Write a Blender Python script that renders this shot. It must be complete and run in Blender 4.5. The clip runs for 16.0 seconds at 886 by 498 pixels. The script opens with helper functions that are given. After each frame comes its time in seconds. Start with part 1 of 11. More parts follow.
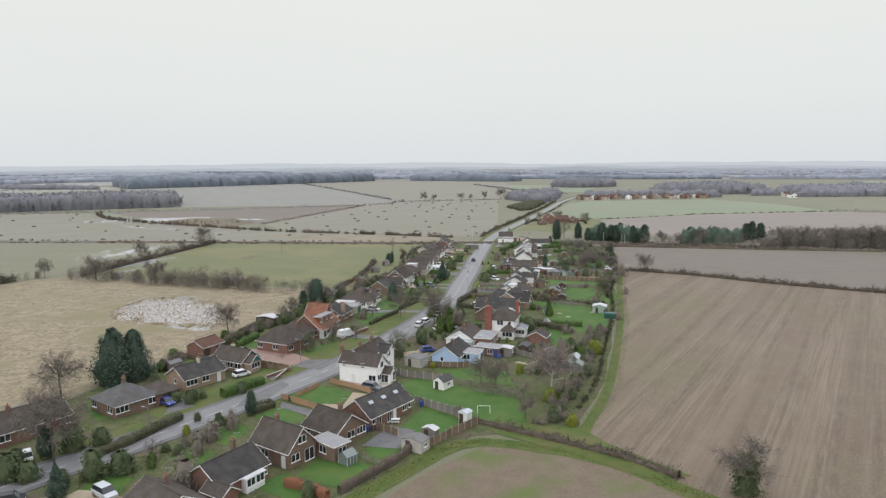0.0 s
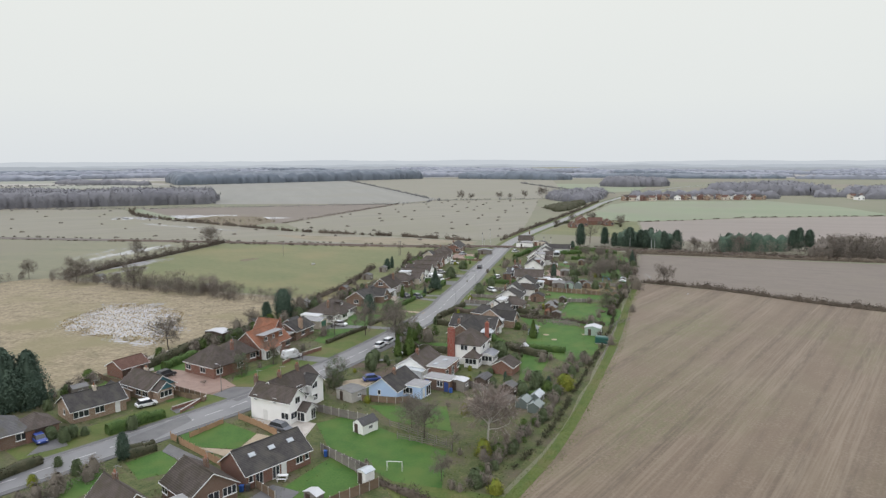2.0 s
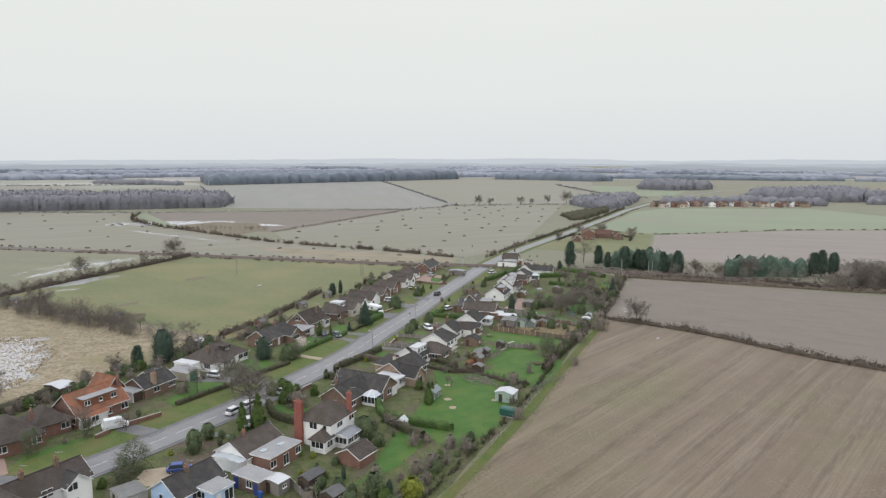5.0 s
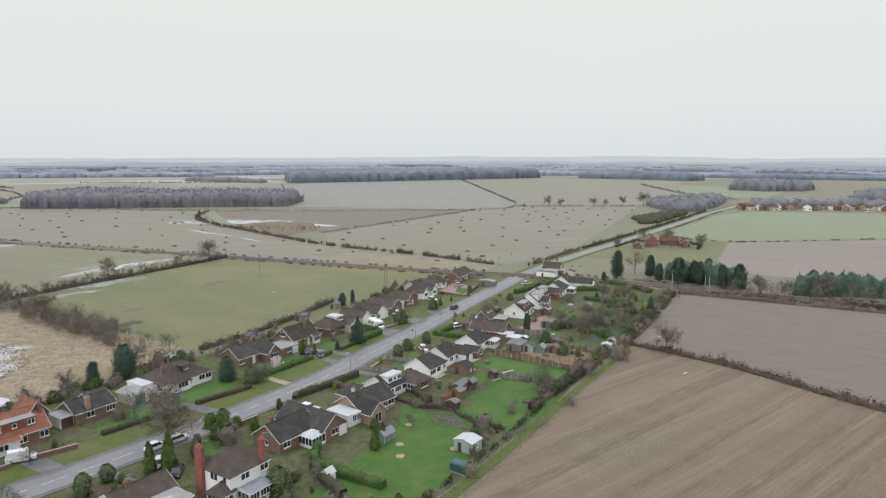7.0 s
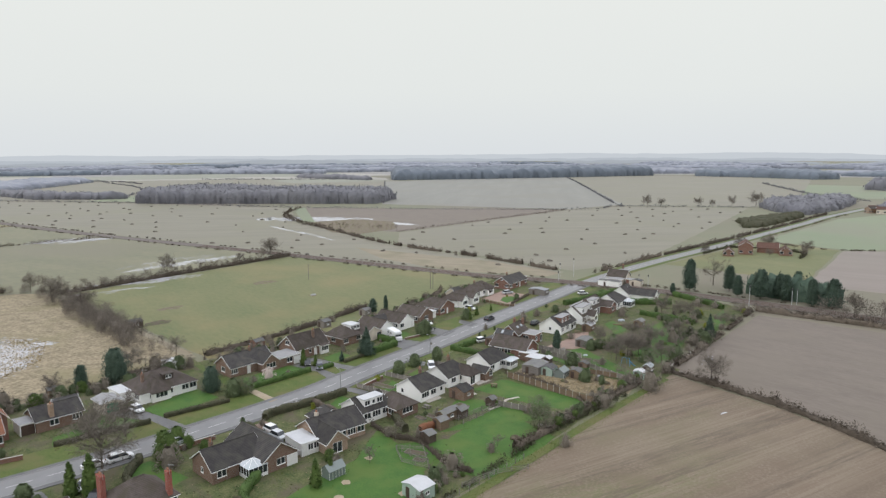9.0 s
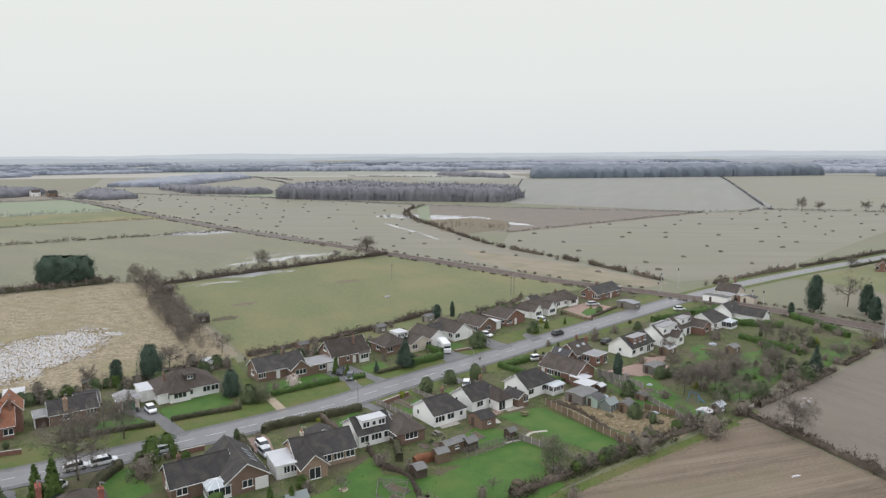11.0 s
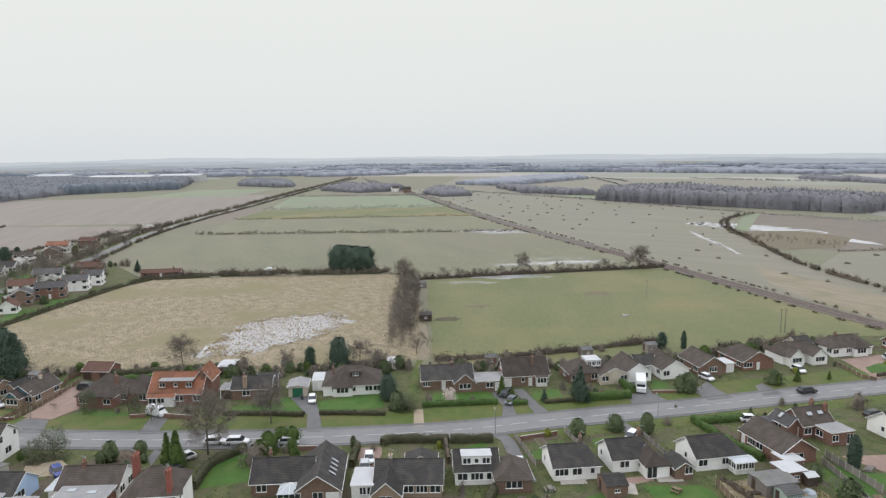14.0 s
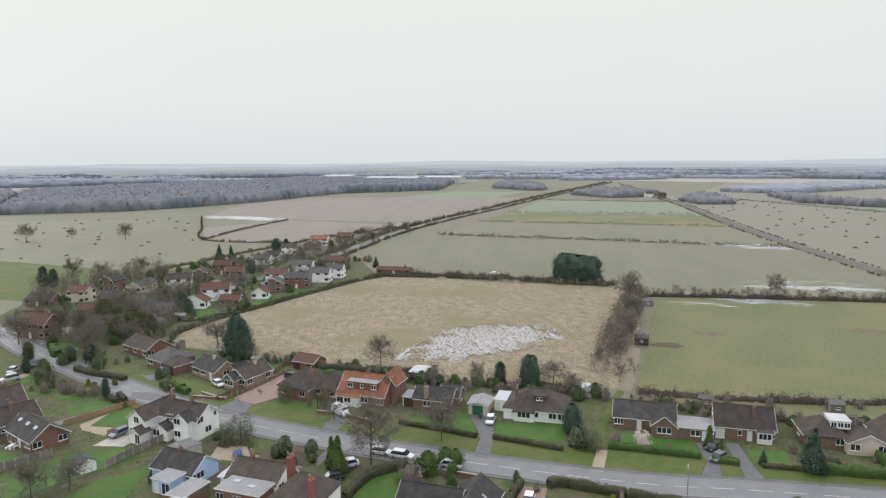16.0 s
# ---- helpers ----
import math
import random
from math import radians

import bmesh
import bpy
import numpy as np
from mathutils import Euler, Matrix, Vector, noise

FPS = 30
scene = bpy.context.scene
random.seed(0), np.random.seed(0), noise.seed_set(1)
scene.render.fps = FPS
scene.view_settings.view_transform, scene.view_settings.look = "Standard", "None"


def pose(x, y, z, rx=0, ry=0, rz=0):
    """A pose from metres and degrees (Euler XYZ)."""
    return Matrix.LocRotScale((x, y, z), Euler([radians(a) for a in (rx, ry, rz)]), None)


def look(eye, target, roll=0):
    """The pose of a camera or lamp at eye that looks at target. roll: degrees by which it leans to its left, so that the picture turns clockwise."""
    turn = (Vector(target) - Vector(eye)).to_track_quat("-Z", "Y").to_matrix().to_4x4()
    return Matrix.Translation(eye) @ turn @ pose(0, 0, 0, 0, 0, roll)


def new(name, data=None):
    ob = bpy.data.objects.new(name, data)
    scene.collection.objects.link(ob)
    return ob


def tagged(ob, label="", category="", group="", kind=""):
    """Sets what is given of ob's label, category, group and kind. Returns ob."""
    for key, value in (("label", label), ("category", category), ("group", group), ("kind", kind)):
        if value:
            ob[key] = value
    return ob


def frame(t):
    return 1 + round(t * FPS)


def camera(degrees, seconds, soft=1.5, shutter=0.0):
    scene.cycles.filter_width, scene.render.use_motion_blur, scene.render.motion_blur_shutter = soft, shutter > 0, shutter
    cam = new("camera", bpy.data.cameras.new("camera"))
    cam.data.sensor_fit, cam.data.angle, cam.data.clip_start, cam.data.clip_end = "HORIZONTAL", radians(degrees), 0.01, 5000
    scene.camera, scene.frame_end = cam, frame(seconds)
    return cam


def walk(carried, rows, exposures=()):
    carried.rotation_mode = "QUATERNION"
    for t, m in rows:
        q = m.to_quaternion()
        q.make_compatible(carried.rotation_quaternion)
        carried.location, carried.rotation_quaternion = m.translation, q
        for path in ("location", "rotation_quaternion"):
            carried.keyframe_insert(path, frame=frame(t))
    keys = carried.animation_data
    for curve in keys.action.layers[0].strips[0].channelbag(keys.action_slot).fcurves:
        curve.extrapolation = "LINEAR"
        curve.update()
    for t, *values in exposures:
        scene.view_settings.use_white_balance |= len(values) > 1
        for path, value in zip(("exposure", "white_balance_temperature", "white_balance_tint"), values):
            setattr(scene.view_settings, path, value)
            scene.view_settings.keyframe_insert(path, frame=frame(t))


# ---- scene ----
cam = camera(66.8, 16.0, soft=1.35)
METRES, EYE, TILT, LEAN, TURN = 253.6, 48.0, 0.0, 0.0, 15.8
ROWS = [
    (0.0, 0.0, 0.0, 0.0, -0.04, -7.44, 0.34),
    (0.5, 0.023, 0.0241, 0.0002, 1.63, -7.5, 0.29),
    (1.0, 0.0461, 0.0479, 0.0003, 3.6, -7.56, 0.24),
    (1.5, 0.0694, 0.0721, 0.0003, 4.87, -7.61, 0.18),
    (2.0, 0.0939, 0.0974, 0.0022, 4.9, -7.65, 0.12),
    (2.5, 0.1174, 0.121, 0.006, 4.99, -7.69, 0.12),
    (3.0, 0.1427, 0.1464, 0.0103, 5.35, -7.74, 0.14),
    (3.5, 0.1663, 0.1721, 0.0148, 6.25, -7.78, 0.12),
    (4.0, 0.1893, 0.1979, 0.0191, 7.14, -7.8, 0.07),
    (6.5, 0.2985, 0.337, 0.0302, 14.71, -7.99, -0.01),
    (7.0, 0.3197, 0.365, 0.0304, 17.13, -8.05, 0.04),
    (7.5, 0.3394, 0.391, 0.0308, 19.33, -8.11, 0.09),
    (8.0, 0.3593, 0.417, 0.0311, 21.38, -8.16, 0.16),
    (8.5, 0.3794, 0.4449, 0.0309, 23.84, -8.22, 0.2),
    (9.0, 0.3966, 0.4724, 0.0312, 27.04, -8.28, 0.24),
    (11.5, 0.4632, 0.6145, 0.0295, 43.23, -8.38, 0.41),
    (12.0, 0.4729, 0.6437, 0.0296, 46.49, -8.34, 0.47),
    (12.5, 0.4806, 0.6717, 0.0301, 49.58, -8.32, 0.5),
    (13.0, 0.4866, 0.6991, 0.0305, 55.84, -8.31, 0.54),
    (13.5, 0.4914, 0.7275, 0.0303, 63.57, -8.22, 0.55),
    (14.0, 0.4932, 0.7534, 0.0304, 69.51, -8.13, 0.56),
    (14.5, 0.4897, 0.7747, 0.0308, 76.03, -8.04, 0.56),
    (15.0, 0.4814, 0.7931, 0.0311, 82.93, -7.93, 0.52),
    (15.5, 0.4687, 0.8071, 0.0308, 87.31, -7.78, 0.52),
    (16.0, 0.4519, 0.818, 0.0311, 91.34, -7.67, 0.4),
]
walk(cam, [(t, pose(0, 0, EYE, TILT, LEAN, TURN) @ pose(METRES * x, METRES * y, METRES * z, 90 + pitch, roll, yaw)) for t, x, y, z, yaw, pitch, roll in ROWS])

# ---------------------------------------------------------------- world, sun
world = bpy.data.worlds.new("overcast")
scene.world = world
world.use_nodes = True
wn, wl = world.node_tree.nodes, world.node_tree.links
wn.clear()
sky = wn.new("ShaderNodeTexSky")
sky.sky_type, sky.sun_disc = "NISHITA", False
sky.sun_elevation, sky.sun_rotation = radians(24), radians(205)
sky.air_density, sky.dust_density = 1.0, 4.0
grey = wn.new("ShaderNodeHueSaturation")
grey.inputs["Saturation"].default_value = 0.25
wl.new(sky.outputs[0], grey.inputs["Color"])
clear_bg = wn.new("ShaderNodeBackground")
clear_bg.inputs["Strength"].default_value = 0.05
wl.new(grey.outputs[0], clear_bg.inputs["Color"])
coord = wn.new("ShaderNodeTexCoord")
split = wn.new("ShaderNodeSeparateXYZ")
wl.new(coord.outputs["Generated"], split.inputs[0])
ramp = wn.new("ShaderNodeValToRGB")
ramp.color_ramp.elements[0].position, ramp.color_ramp.elements[0].color = 0.0, (0.74, 0.775, 0.80, 1)
ramp.color_ramp.elements[1].position, ramp.color_ramp.elements[1].color = 0.085, (0.80, 0.83, 0.818, 1)
for at, rgb in ((0.26, (0.845, 0.868, 0.838, 1)), (1.0, (1.92, 1.96, 2.18, 1))):
    stop = ramp.color_ramp.elements.new(at)
    stop.color = rgb
wl.new(split.outputs["Z"], ramp.inputs["Fac"])
cloud_noise = wn.new("ShaderNodeTexNoise")
cloud_noise.inputs["Scale"].default_value, cloud_noise.inputs["Detail"].default_value = 2.5, 3
wl.new(coord.outputs["Generated"], cloud_noise.inputs["Vector"])
veil = wn.new("ShaderNodeMapRange")
veil.inputs["To Min"].default_value, veil.inputs["To Max"].default_value = 0.985, 1.015
wl.new(cloud_noise.outputs["Fac"], veil.inputs["Value"])
cloud_bg = wn.new("ShaderNodeBackground")
wl.new(ramp.outputs["Color"], cloud_bg.inputs["Color"])
wl.new(veil.outputs["Result"], cloud_bg.inputs["Strength"])
mix_bg = wn.new("ShaderNodeMixShader")
mix_bg.inputs[0].default_value = 0.96
wout = wn.new("ShaderNodeOutputWorld")
wl.new(clear_bg.outputs[0], mix_bg.inputs[1])
wl.new(cloud_bg.outputs[0], mix_bg.inputs[2])
wl.new(mix_bg.outputs[0], wout.inputs["Surface"])
sun_data = bpy.data.lights.new("sun", "SUN")
sun_data.energy, sun_data.angle, sun_data.color = 0.6, radians(25), (1.0, 0.98, 0.95)
sun = new("sun", sun_data)
sun.matrix_world = look((0, 0, 100), (40, 92, 55))

# ---------------------------------------------------------------- materials


def material(name, a, b, rough=0.8, scale=2.0, fine=20.0, bump=0.0, metal=0.0, spec=0.4, stretch=None, turn=0.0, c=None, cscale=0.05,
             island=0.0, rand=0.0, world_space=False, bump_scale=None, sheen=0.0, weight=0.5, span=0.5):
    """Two colours mixed by coarse and fine grain; a third in large patches; bump; small shifts by piece or island."""
    m = bpy.data.materials.new(name)
    m.use_nodes = True
    n, l = m.node_tree.nodes, m.node_tree.links
    p = n["Principled BSDF"]
    p.inputs["Roughness"].default_value, p.inputs["Metallic"].default_value = rough, metal
    p.inputs["Specular IOR Level"].default_value = spec
    # sheen pales fields and woods seen at low angles, standing in for haze
    if sheen:
        p.inputs["Sheen Weight"].default_value, p.inputs["Sheen Roughness"].default_value = sheen, 0.45
    if world_space:
        vec = n.new("ShaderNodeNewGeometry").outputs["Position"]
    else:
        vec = n.new("ShaderNodeTexCoord").outputs["Object"]
    turned, mp = n.new("ShaderNodeMapping"), n.new("ShaderNodeMapping")
    turned.inputs["Rotation"].default_value = (0, 0, radians(turn))
    if stretch:
        mp.inputs["Scale"].default_value = stretch
    l.new(vec, turned.inputs["Vector"])
    l.new(turned.outputs[0], mp.inputs["Vector"])

    def grain(s, detail=3.0, source=mp.outputs[0]):
        t = n.new("ShaderNodeTexNoise")
        t.inputs["Scale"].default_value, t.inputs["Detail"].default_value = s, detail
        l.new(source, t.inputs["Vector"])
        return t.outputs["Fac"]

    def sharpen(sock, lo, hi):
        r = n.new("ShaderNodeMapRange")
        r.inputs["From Min"].default_value, r.inputs["From Max"].default_value = lo, hi
        l.new(sock, r.inputs["Value"])
        return r.outputs["Result"]

    g1, g2 = grain(scale), grain(fine, 2.0)
    add = n.new("ShaderNodeMath")
    add.operation = "MULTIPLY_ADD"
    l.new(g2, add.inputs[0])
    add.inputs[1].default_value = weight
    l.new(g1, add.inputs[2])
    mixer = n.new("ShaderNodeMix")
    mixer.data_type = "RGBA"
    l.new(sharpen(add.outputs[0], 0.5 + 0.5 * weight - 0.5 * span, 0.5 + 0.5 * weight + 0.5 * span), mixer.inputs["Factor"])
    mixer.inputs["A"].default_value, mixer.inputs["B"].default_value = (*a, 1), (*b, 1)
    colour = mixer.outputs["Result"]
    if c:
        m3 = n.new("ShaderNodeMix")
        m3.data_type = "RGBA"
        l.new(sharpen(grain(cscale, 4.0, vec), 0.48, 0.66), m3.inputs["Factor"])
        l.new(colour, m3.inputs["A"])
        m3.inputs["B"].default_value = (*c, 1)
        colour = m3.outputs["Result"]
    if island or rand:
        src = n.new("ShaderNodeNewGeometry").outputs["Random Per Island"] if island else n.new("ShaderNodeObjectInfo").outputs["Random"]
        k = island or rand
        mr = n.new("ShaderNodeMapRange")
        mr.inputs["To Min"].default_value, mr.inputs["To Max"].default_value = 1 - k, 1 + k
        l.new(src, mr.inputs["Value"])
        hs = n.new("ShaderNodeHueSaturation")
        l.new(mr.outputs["Result"], hs.inputs["Value"])
        l.new(colour, hs.inputs["Color"])
        colour = hs.outputs["Color"]
    l.new(colour, p.inputs["Base Color"])
    if bump:
        bp = n.new("ShaderNodeBump")
        bp.inputs["Strength"].default_value, bp.inputs["Distance"].default_value = bump, 0.05
        l.new(grain(bump_scale or fine, 4.0), bp.inputs["Height"])
        l.new(bp.outputs[0], p.inputs["Normal"])
    return m


def roof_material(name, a, b, course=0.3, rough=0.75, moss=None):
    """Roof tiles in courses: relief and tone from rows that run level."""
    m = material(name, a, b, rough, 0.9, 5.0, c=moss, cscale=0.5, spec=0.15, rand=0.18, weight=1.0, span=0.6)
    n, l = m.node_tree.nodes, m.node_tree.links
    p = n["Principled BSDF"]
    w = n.new("ShaderNodeTexWave")
    w.wave_type, w.bands_direction = "BANDS", "Z"
    w.inputs["Scale"].default_value, w.inputs["Distortion"].default_value = 0.314 / (course * 0.55), 0.6
    tc = n.new("ShaderNodeTexCoord")
    l.new(tc.outputs["Object"], w.inputs["Vector"])
    bp = n.new("ShaderNodeBump")
    bp.inputs["Strength"].default_value, bp.inputs["Distance"].default_value = 0.6, 0.04
    l.new(w.outputs["Fac"], bp.inputs["Height"])
    l.new(bp.outputs[0], p.inputs["Normal"])
    old = p.inputs["Base Color"].links[0].from_socket
    lap, tone = n.new("ShaderNodeMapRange"), n.new("ShaderNodeHueSaturation")
    lap.inputs["To Min"].default_value, lap.inputs["To Max"].default_value = 0.84, 1.12
    l.new(w.outputs["Fac"], lap.inputs["Value"])
    l.new(lap.outputs["Result"], tone.inputs["Value"])
    l.new(old, tone.inputs["Color"])
    l.new(tone.outputs["Color"], p.inputs["Base Color"])
    return m


def brick_material(name, a, b, mortar):
    m = material(name, a, b, 0.85, 1.2, 14.0, rand=0.08)
    n, l = m.node_tree.nodes, m.node_tree.links
    p = n["Principled BSDF"]
    old = p.inputs["Base Color"].links[0].from_socket
    tc = n.new("ShaderNodeTexCoord")
    sep, comb, summed = n.new("ShaderNodeSeparateXYZ"), n.new("ShaderNodeCombineXYZ"), n.new("ShaderNodeMath")
    l.new(tc.outputs["Object"], sep.inputs[0])
    l.new(sep.outputs["X"], summed.inputs[0])
    l.new(sep.outputs["Y"], summed.inputs[1])
    l.new(summed.outputs[0], comb.inputs["X"])
    l.new(sep.outputs["Z"], comb.inputs["Y"])
    bt = n.new("ShaderNodeTexBrick")
    bt.inputs["Scale"].default_value = 1.0
    bt.inputs["Brick Width"].default_value, bt.inputs["Row Height"].default_value, bt.inputs["Mortar Size"].default_value = 0.225, 0.075, 0.008
    bt.inputs["Mortar"].default_value = (*mortar, 1)
    l.new(comb.outputs[0], bt.inputs["Vector"])
    l.new(old, bt.inputs["Color1"])
    l.new(old, bt.inputs["Color2"])
    l.new(bt.outputs["Color"], p.inputs["Base Color"])
    return m


def plain(name, colour, rough=0.5, metal=0.0, spec=0.5):
    return material(name, colour, tuple(v * 0.86 for v in colour), rough, 1.5, 12.0, metal=metal, spec=spec)


def glass_material(name, tint):
    m = bpy.data.materials.new(name)
    m.use_nodes = True
    p = m.node_tree.nodes["Principled BSDF"]
    p.inputs["Base Color"].default_value = (*tint, 1)
    p.inputs["Roughness"].default_value, p.inputs["Specular IOR Level"].default_value = 0.06, 0.6
    return m


def arable_material(name, turn):
    """Drilled land: broad bands of darker soil and paler straw, fine lines along the work, green bloom in patches."""
    m = material(name, (0.110, 0.080, 0.053), (0.156, 0.116, 0.079), 0.85, 0.11, 0.9, stretch=(1, 0.02, 1), turn=turn, c=(0.15, 0.118, 0.078), cscale=0.03, world_space=True, bump=0.6, sheen=0.05)
    n, l = m.node_tree.nodes, m.node_tree.links
    p = n["Principled BSDF"]
    soil = p.inputs["Base Color"].links[0].from_socket
    pos = n.new("ShaderNodeNewGeometry").outputs["Position"]

    def streak(across, along, lo, hi, detail=2.0):
        turned, mp, t, r = n.new("ShaderNodeMapping"), n.new("ShaderNodeMapping"), n.new("ShaderNodeTexNoise"), n.new("ShaderNodeMapRange")
        turned.inputs["Rotation"].default_value = (0, 0, radians(turn))
        mp.inputs["Scale"].default_value = (across, along, 1)
        l.new(pos, turned.inputs["Vector"])
        l.new(turned.outputs[0], mp.inputs["Vector"])
        l.new(mp.outputs[0], t.inputs["Vector"])
        t.inputs["Scale"].default_value, t.inputs["Detail"].default_value = 1.0, detail
        r.inputs["From Min"].default_value, r.inputs["From Max"].default_value = lo, hi
        l.new(t.outputs["Fac"], r.inputs["Value"])
        return r.outputs["Result"]

    def times(a, b, k=1.0):
        x = n.new("ShaderNodeMath")
        x.operation = "MULTIPLY"
        l.new(a, x.inputs[0])
        l.new(b, x.inputs[1])
        y = n.new("ShaderNodeMath")
        y.operation = "MULTIPLY"
        l.new(x.outputs[0], y.inputs[0])
        y.inputs[1].default_value = k
        return y.outputs[0]

    def lay(under, fac, rgb):
        x = n.new("ShaderNodeMix")
        x.data_type = "RGBA"
        l.new(fac, x.inputs["Factor"])
        l.new(under, x.inputs["A"])
        x.inputs["B"].default_value = (*rgb, 1)
        return x.outputs["Result"]

    band = streak(0.16, 0.004, 0.42, 0.60)
    fine = streak(2.0, 0.04, 0.42, 0.60, 4.0)
    bloom = streak(0.030, 0.016, 0.50, 0.68, 4.0)
    colour = lay(soil, times(band, fine, 0.5), (0.238, 0.194, 0.140))
    colour = lay(colour, times(bloom, streak(1.2, 0.3, 0.28, 0.58), 0.65), (0.108, 0.120, 0.044))
    colour = lay(colour, times(streak(2.2, 1.6, 0.44, 0.66, 6.0), streak(0.2, 0.2, 0.25, 0.65), 0.6), (0.215, 0.175, 0.13))
    colour = lay(colour, times(streak(0.34, 0.006, 0.50, 0.62), streak(1.6, 0.2, 0.3, 0.6), 0.55), (0.085, 0.064, 0.044))
    l.new(colour, p.inputs["Base Color"])
    return m


M = {}
# ground
M["land"] = material("land", (0.11, 0.12, 0.06), (0.15, 0.14, 0.085), 0.75, 0.02, 0.4, c=(0.14, 0.11, 0.085), cscale=0.004, world_space=True, bump=0.4, bump_scale=0.6, sheen=0.10)
M["plot"] = material("plot", (0.038, 0.062, 0.014), (0.115, 0.118, 0.048), 0.9, 0.5, 2.6, c=(0.098, 0.082, 0.054), cscale=0.16, world_space=True, bump=0.5, weight=1.0, span=0.5)
M["lawn"] = material("lawn", (0.028, 0.086, 0.010), (0.063, 0.131, 0.019), 0.8, 0.35, 3.0, c=(0.070, 0.119, 0.020), cscale=0.16, world_space=True, bump=0.5, weight=1.0, span=0.7)
M["verge"] = material("verge", (0.047, 0.084, 0.010), (0.099, 0.118, 0.028), 0.8, 0.4, 2.6, c=(0.107, 0.104, 0.034), cscale=0.12, world_space=True, bump=0.5, weight=1.0, span=0.6)
M["pasture"] = material("pasture", (0.073, 0.100, 0.028), (0.158, 0.149, 0.061), 0.75, 0.07, 0.9, stretch=(1, 0.3, 1), turn=100, c=(0.177, 0.149, 0.061), cscale=0.016, world_space=True, bump=0.5, sheen=0.05, weight=0.9, span=0.9)
M["pasture_far"] = material("pasture_far", (0.095, 0.099, 0.046), (0.148, 0.138, 0.072), 0.65, 0.05, 0.6, stretch=(1, 0.3, 1), turn=75, c=(0.124, 0.114, 0.065), cscale=0.012, world_space=True, bump=0.3, sheen=0.10, weight=0.9)
M["winter_wheat"] = material("winter_wheat", (0.100, 0.142, 0.062), (0.142, 0.168, 0.084), 0.6, 0.02, 0.6, stretch=(1, 0.2, 1), turn=80, c=(0.130, 0.140, 0.078), cscale=0.010, world_space=True, sheen=0.12)
M["dead_grass"] = material("dead_grass", (0.18, 0.15, 0.10), (0.25, 0.215, 0.15), 0.9, 0.2, 1.2, stretch=(1, 0.2, 1), turn=70, c=(0.16, 0.145, 0.085), cscale=0.05, world_space=True, bump=0.6, sheen=0.08)
M["scar"] = material("scar", (0.12, 0.095, 0.07), (0.20, 0.165, 0.125), 0.95, 0.6, 4.0, c=(0.12, 0.12, 0.05), cscale=0.4, world_space=True, bump=0.7)
M["rough_grass"] = material("rough_grass", (0.134, 0.109, 0.064), (0.304, 0.250, 0.161), 0.9, 0.35, 1.5, stretch=(1, 0.6, 1), turn=60, c=(0.184, 0.160, 0.083), cscale=0.04, world_space=True, bump=0.9, bump_scale=1.6, sheen=0.06, weight=1.4, span=0.6)
M["arable"] = arable_material("arable", 17)
M["arable_dark"] = material("arable_dark", (0.122, 0.100, 0.080), (0.158, 0.131, 0.105), 0.8, 0.25, 1.4, stretch=(0.3, 1, 1), turn=5, c=(0.148, 0.124, 0.096), cscale=0.03, world_space=True, bump=0.5, sheen=0.06, weight=1.0)
M["stubble"] = material("stubble", (0.111, 0.101, 0.066), (0.162, 0.148, 0.100), 0.6, 0.10, 0.7, stretch=(1, 0.10, 1), turn=40, c=(0.132, 0.124, 0.073), cscale=0.014, world_space=True, bump=0.3, sheen=0.12)
M["stubble_brown"] = material("stubble_brown", (0.136, 0.108, 0.088), (0.190, 0.154, 0.129), 0.6, 0.08, 0.7, stretch=(1, 0.06, 1), turn=80, c=(0.160, 0.132, 0.105), cscale=0.012, world_space=True, bump=0.3, sheen=0.10)
M["stubble_grey"] = material("stubble_grey", (0.127, 0.127, 0.106), (0.169, 0.165, 0.142), 0.6, 0.06, 0.6, stretch=(1, 0.08, 1), turn=-35, c=(0.144, 0.139, 0.110), cscale=0.010, world_space=True, bump=0.3, sheen=0.12)
M["asphalt"] = material("asphalt", (0.142, 0.142, 0.146), (0.189, 0.189, 0.191), 0.45, 0.25, 6.0, c=(0.163, 0.162, 0.162), cscale=0.1, world_space=True, spec=0.5)
M["footway"] = material("footway", (0.085, 0.085, 0.088), (0.13, 0.13, 0.13), 0.6, 0.4, 6.0, world_space=True)
M["drive"] = material("drive", (0.085, 0.085, 0.09), (0.15, 0.148, 0.145), 0.5, 0.4, 5.0, c=(0.12, 0.12, 0.12), cscale=0.2, world_space=True)
M["paving"] = material("paving", (0.224, 0.148, 0.117), (0.292, 0.208, 0.168), 0.6, 0.8, 5.0, c=(0.232, 0.160, 0.129), cscale=0.2, world_space=True)
M["gravel_pale"] = material("gravel_pale", (0.36, 0.33, 0.29), (0.46, 0.43, 0.39), 0.8, 0.7, 9.0, c=(0.33, 0.30, 0.25), cscale=0.3, world_space=True, bump=0.5)
M["gravel"] = material("gravel", (0.28, 0.23, 0.16), (0.36, 0.30, 0.22), 0.9, 0.6, 9.0, world_space=True, bump=0.5)
# far woods: haze is put into these base colours, paler and bluer
M["wood_grey_hazed"] = material("wood_grey_hazed", (0.149, 0.160, 0.178), (0.200, 0.205, 0.217), 0.95, 0.06, 0.35, island=0.16, spec=0.1, sheen=0.04)
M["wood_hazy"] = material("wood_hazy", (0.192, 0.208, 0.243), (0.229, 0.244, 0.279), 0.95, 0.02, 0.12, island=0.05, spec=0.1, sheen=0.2)
